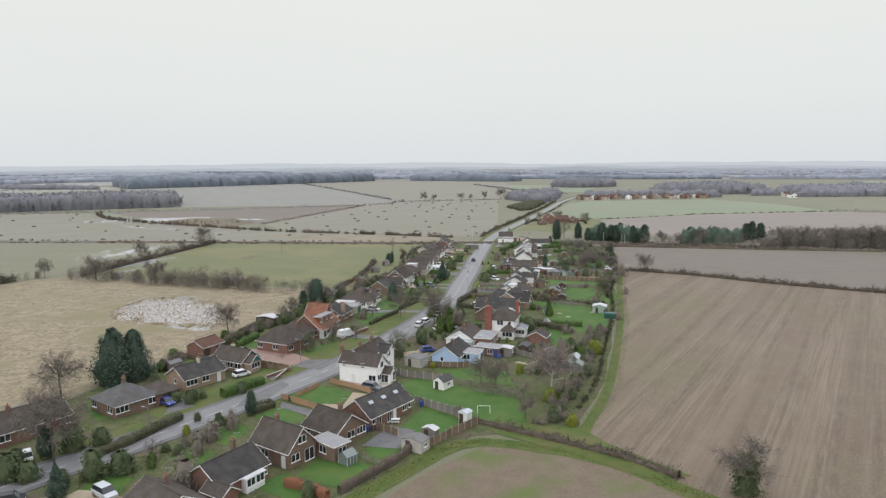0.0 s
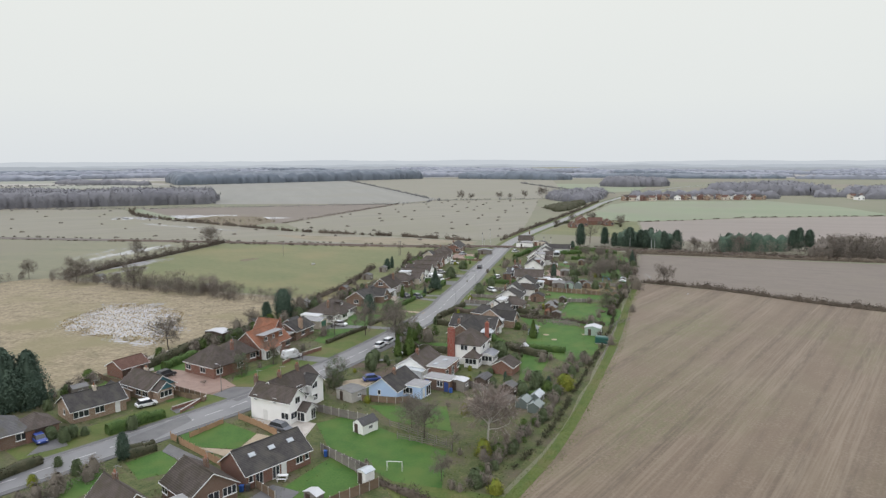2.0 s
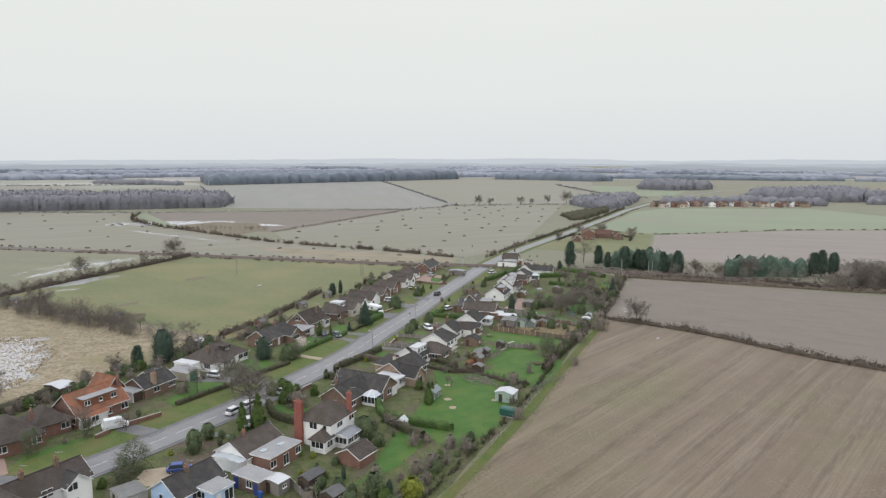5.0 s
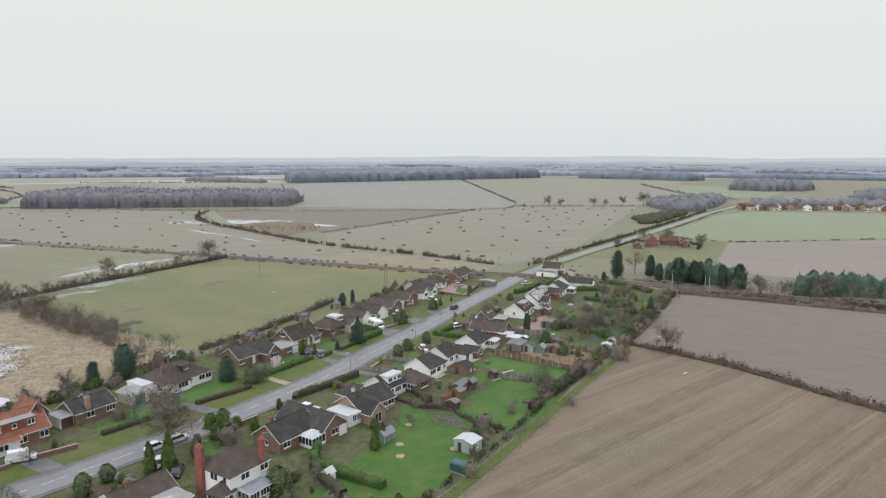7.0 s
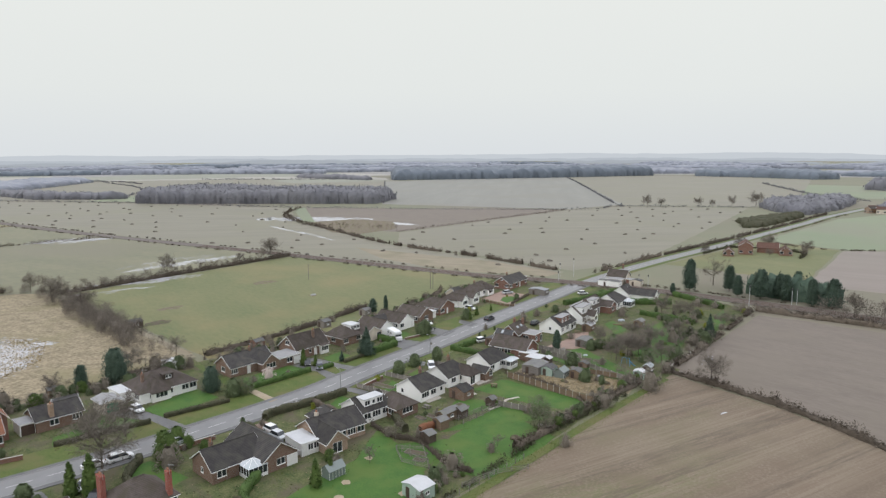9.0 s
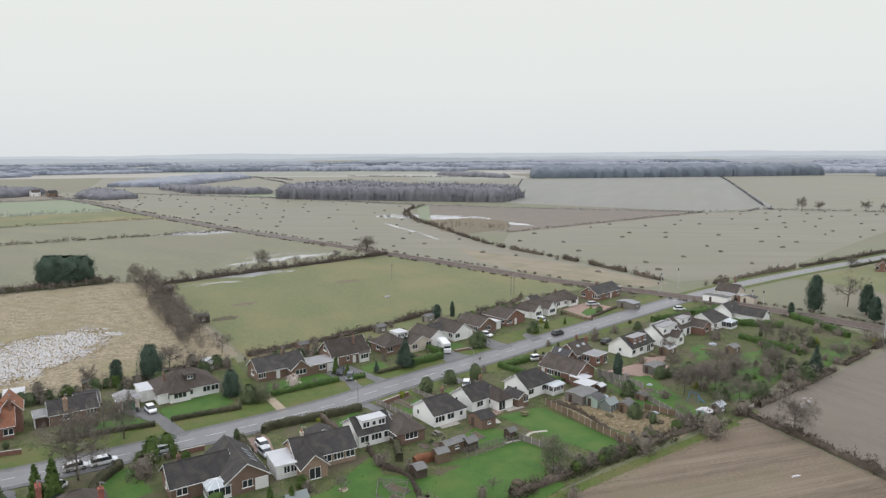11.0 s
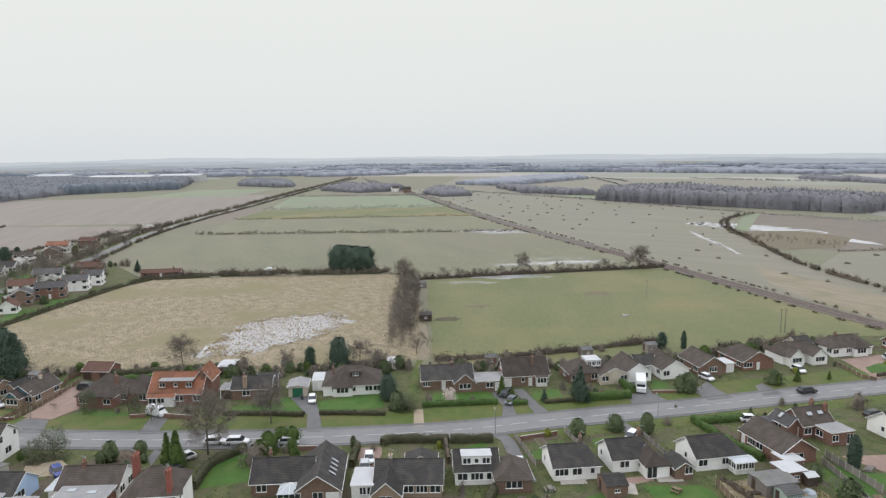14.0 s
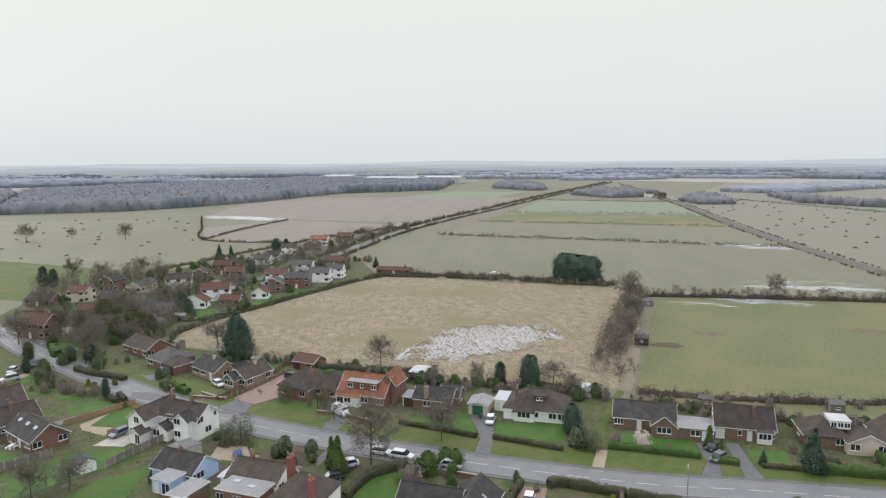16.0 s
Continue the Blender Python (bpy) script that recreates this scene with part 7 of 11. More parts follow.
tree("bush", -87.8, 76.4, 3.2, "dark evergreen shrub")
tree("bush", -77.4, 103.7, 1.7, "dark evergreen shrub")
tree("bush", -84.6, 111.0, 2.9, "dark evergreen shrub")
tree("bush", -87.9, 111.1, 2.4, "dark evergreen shrub")
tree("spruce", -79.0, 73.2, 5.6, "small dark spruce")
tree("pine", -69.1, 108.8, 5.1, "dark evergreen garden tree")
tree("bush_brown", -68.2, 90.9, 3.4, "bare brown shrub")
tree("bush_brown", -70.1, 97.6, 3.6, "bare brown shrub")
tree("bush_brown", -62.0, 79.7, 6.1, "bare brown shrub")
tree("bush_brown", -74.0, 87.2, 2.4, "bare brown shrub")
tree("bush_brown", -65.6, 80.5, 2.2, "bare brown shrub")
tree("bush_brown", -68.9, 101.8, 2.7, "bare brown shrub")
tree("bare_small", -74.6, 87.7, 3.9, "small leafless ornamental tree")
tree("bush_yellow", -75.2, 97.5, 1.9, "yellow-green shrub")
for k, x, y, h in (("bush_brown", -70.8, 94.6, 2.9), ("bush_brown", -69.2, 96.2, 2.4), ("bush_brown", -72.4, 93.2, 2.2), ("bush", -72.0, 102.6, 2.6), ("bush_brown", -70.4, 104.2, 2.8),
                   ("bush", -71.2, 90.0, 1.9), ("bush_light", -73.6, 86.6, 1.8), ("bush_light", -72.2, 84.8, 1.6), ("bush", -74.2, 90.6, 1.6), ("bush_brown", -68.4, 86.8, 1.7), ("bush", -81.4, 76.6, 2.6),
                   ("bush", -93.4, 79.4, 3.2), ("bush", -95.8, 77.4, 3.4), ("bush_brown", -92.0, 90.6, 2.2), ("bush", -94.2, 92.4, 2.0)):
    tree(k, x, y, h, {"bush": "dark evergreen shrub", "bush_brown": "bare brown shrub", "bush_light": "light green shrub"}[k])
for k, x, y, h in (("yew", -121, 71.3, 8.2), ("yew", -113.7, 71.2, 7.4), ("yew", -122.4, 76.4, 6.4), ("yew", -127.2, 51.6, 6.0), ("cypress", -157.1, 60.4, 6.5), ("yew", -99.0, 60.5, 4.6), ("yew", -88.6, 63.0, 5.4),
                   ("oak", -110.8, 60.7, 10.5), ("oak", -99.7, 46.5, 10.0), ("pine", -174.6, -20.0, 9.5)):
    tree(k, x, y, h, {"yew": "dark green yew among old village gardens", "cypress": "dark green cypress in a garden", "oak": "large spreading leafless garden tree", "pine": "dark pine behind the old village"}[k])
tree("bush_yellow", -98.9, 133.7, 1.8, "yellow-green shrub")
tree("bare", -183.7, 224.4, 10.5, "leafless tree in the wet hedgerow")
tree("bare", -212.3, 224.0, 11.5, "leafless tree in the wet hedgerow")
tree("bare", -238.9, 224.4, 8.7, "leafless tree in the wet hedgerow")
tree("bare_small", -13.1, 126.7, 2.8, "small leafless fruit tree")
tree("ball", -84.7, 112.8, 2.6, "clipped round shrub")
tree("ball", -17.2, 164.3, 2.2, "clipped round shrub")
tree("ball", -24.1, 178.4, 3.0, "clipped round shrub")
tree("bush_yellow", -44.0, 146.2, 1.5, "yellow-green evergreen shrub")
tree("bush_yellow", -8.2, 167.6, 3.7, "yellow-green evergreen shrub")
tree("bush", -13.8, 165.6, 4.3, "dark evergreen shrub mass")
tree("bush", -19.4, 163.5, 3.1, "dark evergreen shrub mass")
tree("bush", -9.2, 163.6, 2.4, "dark evergreen shrub mass")
tree("bush", -83.8, 114.4, 1.6, "dark evergreen shrub mass")
tree("bush", -77.8, 119.3, 2.7, "dark evergreen shrub mass")
tree("cone", -25.0, 209.7, 4.2, "golden-green conical conifer")
tree("bush_brown", -17.0, 185.7, 2.8, "bare tangled shrubs")
tree("bush_brown", -10.6, 188.1, 2.8, "bare tangled shrubs")
tree("bush_brown", -6.4, 187.2, 2.8, "bare tangled shrubs")
tree("bush_brown", -3.5, 206.6, 3.1, "bare tangled shrubs")
tree("bush_brown", -10.3, 179.0, 2.7, "bare tangled shrubs")
tree("bush_brown", -21.8, 158.9, 3.0, "bare tangled shrubs")
tree("bare_small", -22.3, 176.8, 3.4, "bare garden tree")
tree("bare_small", -20.2, 130.6, 4.0, "bare garden tree")
tree("bare_small", -15.8, 142.4, 4.3, "bare garden tree")
tree("loose", -10.3, 251.6, 7.2, "loose dark evergreen tree at a garden end")
tree("bare_small", -23.9, 217.8, 3.2, "small leafless fruit tree")
tree("bare_small", -11.2, 238.9, 2.8, "small leafless fruit tree")
tree("bare_small", -27.6, 240.6, 2.5, "small leafless fruit tree")
tree("bare_small", -27.5, 227.5, 4.6, "small leafless fruit tree")
tree("bush_brown", -1.6, 247.6, 2.8, "bare brown bramble bush")
tree("bush_brown", -11.4, 226.2, 3.7, "bare brown bramble bush")
tree("bush_brown", -10.5, 236.2, 2.2, "bare brown bramble bush")
tree("bush_brown", -25.1, 231.4, 2.3, "bare brown bramble bush")
tree("bush_brown", -6.2, 270.6, 3.9, "bare brown bramble bush")
tree("bush_brown", -3.7, 287.3, 5.5, "bare brown bramble bush")
tree("cone", -24.0, 205.9, 5.4, "golden-green conical conifer")
tree("spruce", -9.8, 338.6, 8.4, "dark conifer in the far gardens")
tree("column", -37.1, 298.6, 6.5, "tall dark columnar conifer")
tree("bush", -57.4, 262.6, 3.5, "dark evergreen shrub")
tree("bush", -33.6, 289.2, 3.1, "dark evergreen shrub")
tree("bare", -20.2, 301.4, 7.8, "leafless garden tree")
tree("bare", -18.1, 310.1, 7.2, "leafless garden tree")
tree("bare", -10.2, 307.2, 6.9, "leafless garden tree")
tree("bare", -31.7, 312.5, 5.9, "leafless garden tree")
tree("bare", -17.2, 333.6, 6.9, "leafless garden tree")
tree("bare", -27.2, 324.6, 6.1, "leafless garden tree")
tree("bare", -26.1, 363.0, 5.9, "leafless garden tree")
tree("bare", -12.0, 355.7, 5.5, "leafless garden tree")
tree("bare", -42.3, 324.0, 4.6, "leafless garden tree")
tree("bush_brown", -6.1, 301.6, 3.7, "bare tangled shrubs")
tree("bush_brown", -23.4, 327.9, 3.5, "bare tangled shrubs")
tree("bush_brown", -7.5, 326.7, 3.3, "bare tangled shrubs")
tree("bush_brown", -43.2, 347.6, 3.9, "bare tangled shrubs")
tree("bush_brown", -41.0, 312.1, 2.6, "bare tangled shrubs")
tree("cypress", -79.5, 216.9, 6.5, "dark rounded garden conifer")
tree("bush_light", -58.3, 198.3, 3.5, "mid-green evergreen shrub")
tree("bush_light", -59.2, 196.0, 3.1, "mid-green evergreen shrub")
tree("bush_light", -54.6, 198.7, 2.5, "mid-green evergreen shrub")
tree("bare", -68.2, 192.5, 10.0, "bare street tree")
tree("bush", -27.3, 184.5, 4.6, "dark evergreen shrub")
tree("bush", -23.0, 182.5, 2.5, "dark evergreen shrub")
tree("bush", -50.4, 179.6, 2.7, "dark evergreen shrub")
tree("ball", -46.2, 171.0, 2.0, "clipped dark green ball shrub")
tree("ball", -52.2, 172.2, 1.9, "clipped dark green ball shrub")
tree("bare_small", -23.6, 189.1, 4.2, "small leafless tree")
tree("cone", -49.0, 179.1, 7.8, "green conical garden conifer")
tree("bush_brown", -63.3, 318.5, 4.1, "bare brown shrub")
tree("bush_brown", -65.0, 328.9, 2.8, "bare brown shrub")
tree("bush_brown", -67.9, 279.7, 0.8, "bare brown shrub")
tree("bush_brown", -66.6, 303.2, 2.1, "bare brown shrub")
tree("bush", -63.2, 337.4, 2.8, "dark evergreen shrub")
tree("bush", -80.0, 309.5, 3.7, "dark evergreen shrub")
tree("bush", -84.7, 343.7, 2.8, "dark evergreen shrub")
tree("cone", -78.6, 309.5, 3.4, "small dark conifer")
tree("cone", -80.9, 315.8, 3.3, "small dark conifer")
tree("cone", -81.5, 324.3, 2.3, "small dark conifer")
tree("pine", -43.4, 403.9, 13.6, "tall dark conifer by the railway")
tree("pine", -31.6, 414.4, 10.8, "tall dark conifer by the railway")
tree("pine", -17.2, 406.4, 12.1, "tall dark conifer by the railway")
tree("pine", -11.7, 411.3, 10.4, "tall dark conifer by the railway")
tree("pine", -6.9, 415.5, 11.3, "tall dark conifer by the railway")
tree("pine", -46.1, 394.2, 4.5, "tall dark conifer by the railway")
tree("bare_small", -40.8, 421.6, 12.0, "leafless willow by the railway")
tree("bare_big", 89.1, 400.3, 12.3, "wide leafless tree belt")
tree("bare_big", 106.5, 404.4, 12.9, "wide leafless tree belt")
tree("bare_big", 122.4, 403.3, 14.2, "wide leafless tree belt")
tree("bare_big", 79.9, 403.1, 10.3, "wide leafless tree belt")
tree("bare_big", 100.3, 413.0, 9.8, "wide leafless tree belt")
tree("bare_big", 115.2, 406.4, 11.6, "wide leafless tree belt")
tree("bare_big", 132.0, 410.4, 12.2, "wide leafless tree belt")
tree("bare_big", 146.9, 413.8, 12.2, "wide leafless tree belt")
tree("bare_big", 25.2, 398.1, 8.0, "wide leafless tree belt")
tree("bare_big", 16.0, 396.0, 8.7, "wide leafless tree belt")
tree("bare_big", 38.2, 409.2, 9.8, "wide leafless tree belt")
tree("pine", -9.1, 409.6, 10.5, "dark conifer in the tree belt")
tree("pine", 0.6, 406.1, 10.6, "dark conifer in the tree belt")
tree("pine", 7.0, 407.5, 11.3, "dark conifer in the tree belt")
tree("pine", 32.8, 419.2, 9.4, "dark conifer in the tree belt")
tree("pine", 39.2, 420.6, 8.7, "dark conifer in the tree belt")
tree("pine", 45.6, 422.1, 8.7, "dark conifer in the tree belt")
tree("pine", 51.9, 423.6, 8.4, "dark conifer in the tree belt")
tree("pine", 58.3, 425.0, 7.7, "dark conifer in the tree belt")
tree("pine", 67.8, 427.2, 12.7, "dark conifer in the tree belt")
tree("pine", 72.6, 428.3, 11.7, "dark conifer in the tree belt")
tree("pine", 64.7, 426.5, 11.4, "dark conifer in the tree belt")
tree("pine", -25.3, 405.8, 8.8, "dark conifer in the tree belt")
tree("bare", -240.9, 769.6, 13.5, "tall leafless hedgerow tree")
tree("bare", -233.3, 784.9, 9.1, "tall leafless hedgerow tree")
tree("bare", -205.5, 808.1, 10.2, "tall leafless hedgerow tree")
tree("bare", -194.9, 817.0, 7.9, "tall leafless hedgerow tree")
tree("bare", -180.0, 829.4, 11.8, "tall leafless hedgerow tree")
tree("bare", -161.8, 844.6, 15.7, "tall leafless hedgerow tree")

sheet("paving", [(-96.7, 142.9), (-91.8, 140.6), (-77.4, 138.0), (-75.0, 145.1), (-81.3, 148.4), (-92.6, 149.7), (-97.5, 149.3), (-98.9, 146.2)], 0.10, M["paving"], "wet pinkish block paved forecourt", "paving")
ribbon("gravel_bed", smooth_line([(-100.4, 146.6), (-106.0, 151.4), (-108.3, 155.3), (-108.0, 160.9), (-104.8, 166.6)]), -1.1, 1.1, 0.11, M["gravel_pale"], "pale stone garden bed in a ring", "gravel")
sheet("lawn", [(-99.4, 147.0), (-103.5, 151.1), (-101.9, 155.9), (-100.6, 160.2), (-97.4, 156.3), (-95.5, 152.1), (-97.9, 149.6)], 0.09, M["lawn"], "short green garden lawn", "lawn")


# ---------------------------------------------------------------- sheds, cars, posts


def shed(x, y, rz, sx, sy, eave, top, wall, roof, words):
    """A small outbuilding: boarded or glazed walls, thin pitched roof, door."""
    glazed = wall == "greenhouse_glass"
    tank = wall == "tank_green"
    kind = "greenhouse" if glazed else "oil_tank" if tank else "shed"
    e = root(kind, x, y, rz, words if len(words.split()) > 3 else words + " in a garden", kind.replace("_", " "), "garden sheds")
    h = sx / 2
    if tank:
        bm = bmesh.new()
        box(bm, 0, 0, top / 2 + 0.1, sx, sy, top - 0.1, 0.25)
        part("tank_body", bm, M[wall], e)
        bm = bmesh.new()
        box(bm, 0, 0, 0.08, sx * 0.9, sy * 0.9, 0.16)
        part("plinth", bm, M["concrete"], e)
        return e
    v = [(-h, -sy / 2, -0.05), (h, -sy / 2, -0.05), (h, sy / 2, -0.05), (-h, sy / 2, -0.05), (-h, -sy / 2, eave), (h, -sy / 2, eave), (h, sy / 2, eave), (-h, sy / 2, eave), (0, -sy / 2, top - 0.03), (0, sy / 2, top - 0.03)]
    f = [(0, 1, 5, 8, 4), (2, 3, 7, 9, 6), (1, 2, 6, 5), (3, 0, 4, 7)]
    attach("wall", mesh_of("wall", v, f, M[wall]), e)
    o, t = 0.15, 0.06
    k = (top - eave) / h
    up = [(-h - o, eave - o * k), (0, top), (h + o, eave - o * k)]
    v = [(px, py, pz + dz) for py in (-sy / 2 - o, sy / 2 + o) for dz in (t, 0) for px, pz in up]
    f = [(0, 1, 7, 6), (1, 2, 8, 7), (3, 9, 10, 4), (4, 10, 11, 5), (0, 3, 4, 1), (1, 4, 5, 2), (6, 7, 10, 9), (7, 8, 11, 10), (0, 6, 9, 3), (2, 5, 11, 8)]
    attach("roof", mesh_of("roof", v, f, M[roof]), e)
    if glazed:
        n = max(2, int(sy / 0.6))
        for i in range(n + 1):
            yy = -sy / 2 + sy * i / n
            for sgn in (-1, 1):
                bm = bmesh.new()
                box(bm, sgn * (h + 0.01), yy, eave / 2, 0.04, 0.04, eave)
                part("glazing_bar", bm, M["upvc"], e)
    else:
        attach("door", door_mesh(0.85, min(1.85, eave - 0.1), "door_dark"), e, pose(-sx * 0.18, -sy / 2, min(1.85, eave - 0.1) / 2))
        if sy > 2.4:
            add_window(e, pose(h, 0, eave * 0.6, 0, 0, 90), 0.9, 0.6, 2)
    return e


def loft(sections, cap=True):
    """A closed body through cross-sections, each a ring of points."""
    n = len(sections[0])
    v = [p for s in sections for p in s]
    f = [(i * n + k, i * n + (k + 1) % n, (i + 1) * n + (k + 1) % n, (i + 1) * n + k) for i in range(len(sections) - 1) for k in range(n)]
    if cap:
        f += [tuple(reversed(range(n))), tuple((len(sections) - 1) * n + k for k in range(n))]
    return v, f


CARS = {"hatch": (4.0, 1.75, 1.48, 0.30, 0.97, 0.16), "estate": (4.6, 1.8, 1.5, 0.28, 0.97, 0.22), "suv": (4.5, 1.88, 1.75, 0.26, 0.98, 0.24), "van": (4.9, 1.95, 2.1, 0.12, 0.99, 0.16), "motorhome": (6.8, 2.3, 2.9, 0.06, 0.99, 0.1)}


def car(x, y, rz, paint, kind, words):
    """Body, cabin, wheels, lamps and bumpers, lengthways along local x with the nose at +x."""
    e = root("motorhome" if kind == "motorhome" else "van" if kind == "van" else "car", x, y, rz, words, "motorhome" if kind == "motorhome" else "van" if kind == "van" else "car", "parked vehicles", 0.1)
    L, Wd, H, back, front, bonnet = CARS[kind]
    key = ("car", kind)
    waist = H * (0.60 if kind in ("hatch", "estate", "suv") else 0.52)
    if key not in CACHE:
        def ring(xx, w, z0, z1, tuck=0.12):
            return [(xx, -w / 2, z0 + 0.1), (xx, -w / 2 + 0.05, z0), (xx, w / 2 - 0.05, z0), (xx, w / 2, z0 + 0.1), (xx, w / 2, z1 - 0.12), (xx, w / 2 - tuck, z1), (xx, -w / 2 + tuck, z1), (xx, -w / 2, z1 - 0.12)]
        nose = 0.72 if kind not in ("van", "motorhome") else 0.8
        body = loft([ring(-L / 2, Wd * 0.9, 0.35, waist * 0.95), ring(-L / 2 + 0.25, Wd, 0.24, waist), ring(L * 0.12, Wd, 0.22, waist), ring(L * 0.30, Wd, 0.22, waist * 0.98), ring(L / 2 - 0.3, Wd * 0.97, 0.24, waist * nose * 1.12), ring(L / 2, Wd * 0.86, 0.32, waist * nose)])
        b0, b1 = -L / 2 + 0.12 + back * 0.4, -L / 2 + 0.25 + back * 1.6
        f1, f0 = (L * 0.14, L * 0.30) if kind not in ("van", "motorhome") else (L * 0.26, L * 0.38)

        def cab(xx, w, z):
            return [(xx, -w / 2, z), (xx, w / 2, z)]
        cw, tw = Wd * 0.94, Wd * 0.80
        v = [(b0, -cw / 2, waist - 0.02), (b0, cw / 2, waist - 0.02), (f0, cw / 2, waist - 0.02), (f0, -cw / 2, waist - 0.02), (b1, -tw / 2, H), (b1, tw / 2, H), (f1, tw / 2, H), (f1, -tw / 2, H)]
        cabin = v, [(0, 4, 5, 1), (1, 5, 6, 2), (2, 6, 7, 3), (3, 7, 4, 0)]
        rv = [(b1 - 0.05, -tw / 2 - 0.02, H - 0.02), (b1 - 0.05, tw / 2 + 0.02, H - 0.02), (f1 + 0.05, tw / 2 + 0.02, H - 0.02), (f1 + 0.05, -tw / 2 - 0.02, H - 0.02), (b1 + 0.1, -tw / 2 + 0.12, H + 0.05), (b1 + 0.1, tw / 2 - 0.12, H + 0.05), (f1 - 0.1, tw / 2 - 0.12, H + 0.05), (f1 - 0.1, -tw / 2 + 0.12, H + 0.05)]
        roof = rv, [(0, 1, 5, 4), (1, 2, 6, 5), (2, 3, 7, 6), (3, 0, 4, 7), (4, 5, 6, 7), (3, 2, 1, 0)]
        bm = bmesh.new()
        bmesh.ops.create_cone(bm, cap_ends=True, segments=16, radius1=0.32, radius2=0.32, depth=0.2, matrix=pose(0, 0, 0, 90, 0, 0))
        tyre = bpy.data.meshes.new("tyre")
        bm.to_mesh(tyre)
        bm.free()
        tyre.materials.append(M["tyre"])
        bm = bmesh.new()
        bmesh.ops.create_cone(bm, cap_ends=True, segments=12, radius1=0.21, radius2=0.17, depth=0.22, matrix=pose(0, 0, 0, 90, 0, 0))
        rim = bpy.data.meshes.new("rim")
        bm.to_mesh(rim)
        bm.free()
        rim.materials.append(M["steel"])
        CACHE[key] = body, cabin, roof, tyre, rim
    body, cabin, roof, tyre, rim = CACHE[key]
    pk = ("carpaint", kind, paint)
    if pk not in CACHE:
        CACHE[pk] = mesh_of("body", *body, M["paint_" + paint]), mesh_of("cabin", *cabin, M["paint_" + paint] if kind in ("van", "motorhome") else M["glass"]), mesh_of("roof_panel", *roof, M["paint_" + paint])
    b, c, r = CACHE[pk]
    attach("body", b, e)
    attach("cabin", c, e)
    attach("roof_panel", r, e)
    for sx in (-1, 1):
        for sy in (-1, 1):
            w = attach("wheel", tyre, e, pose(sx * L * 0.31, sy * (Wd / 2 - 0.1), 0.31))
            attach("rim", rim, w)
            bm = bmesh.new()
            box(bm, 0, 0, 0, 0.1, 0.3, 0.14, 0.02)
            part("headlight" if sx > 0 else "tail_light", bm, M["lamp_glass" if sx > 0 else "tail_glass"], e, "", pose(sx * (L / 2 - 0.04), sy * Wd * 0.34, waist * (0.66 if sx > 0 else 0.78)))
    if kind == "motorhome":
        bm = bmesh.new()
        box(bm, -0.7, 0, 1.75, L * 0.78, Wd + 0.06, 2.3, 0.14)
        part("living_box", bm, M["paint_white"], e)
        bm = bmesh.new()
        box(bm, 1.9, 0, 2.4, 1.6, Wd, 1.0, 0.2)
        part("luton", bm, M["paint_white"], e)
        for sy in (-1, 1):
            for xx in (-2.2, -0.4):
                bm = bmesh.new()
                box(bm, xx, sy * (Wd / 2 + 0.035), 1.9, 1.0, 0.03, 0.6, 0.01)
                part("side_window", bm, M["glass"], e)
        bm = bmesh.new()
        box(bm, 2.65, 0, 1.6, 0.1, Wd * 0.8, 0.7)
        part("windscreen", bm, M["glass"], e, "", pose(0, 0, 0, 0, 0, 0))
    elif kind == "van":
        bm = bmesh.new()
        box(bm, L * 0.335, 0, H * 0.76, 0.06, Wd * 0.78, 0.6)
        part("windscreen", bm, M["glass"], e, "", pose(0, 0, 0))
    return e


def rod(bm, a, b, r, seg=8):
    d = Vector(b) - Vector(a)
    m = Matrix.Translation((Vector(a) + Vector(b)) / 2) @ d.to_track_quat("Z", "Y").to_matrix().to_4x4()
    bmesh.ops.create_cone(bm, cap_ends=True, segments=seg, radius1=r, radius2=r * 0.8, depth=d.length, matrix=m)


def lamp_post(x, y, h, words):
    h = min(6.0, max(5.0, h))
    e = root("street_lamp", x, y, 0, words, "street lamp", "street lamps")
    bm = bmesh.new()
    rod(bm, (0, 0, 0), (0, 0, h), 0.07)
    part("pole", bm, M["steel"], e)
    bm = bmesh.new()
    rod(bm, (0, 0, h - 0.05), (-0.9, 0, h + 0.12), 0.035)
    part("arm", bm, M["steel"], e)
    bm = bmesh.new()
    box(bm, -1.05, 0, h + 0.13, 0.5, 0.2, 0.12, 0.03)
    part("lantern", bm, M["felt_pale"], e)


def utility_pole(x, y, h, words):
    e = root("utility_pole", x, y, 20, words, "utility pole", "utility poles")
    bm = bmesh.new()
    rod(bm, (0, 0, -0.2), (0, 0, h), 0.13)
    part("pole", bm, M["fence_grey"], e)
    bm = bmesh.new()
    box(bm, 0, 0, h - 0.4, 1.4, 0.1, 0.12, 0.01)
    part("crossarm", bm, M["fence_grey"], e)


def signal_post(x, y, h, words):
    e = root("signal_post", x, y, 10, words, "signal post", "railway posts")
    bm = bmesh.new()
    rod(bm, (0, 0, -0.1), (0, 0, h), 0.1)
    part("pole", bm, M["felt_pale"], e)
    bm = bmesh.new()
    box(bm, 0, -0.12, h - 0.4, 0.4, 0.2, 0.8, 0.03)
    part("signal_head", bm, M["plastic"], e)


# ---------------------------------------------------------------- far woods, floods, bales


def inside(p, poly):
    c = False
    for (x0, y0), (x1, y1) in zip(poly, poly[1:] + poly[:1]):
        if (y0 > p[1]) != (y1 > p[1]) and p[0] < (x1 - x0) * (p[1] - y0) / (y1 - y0) + x0:
            c = not c
    return c


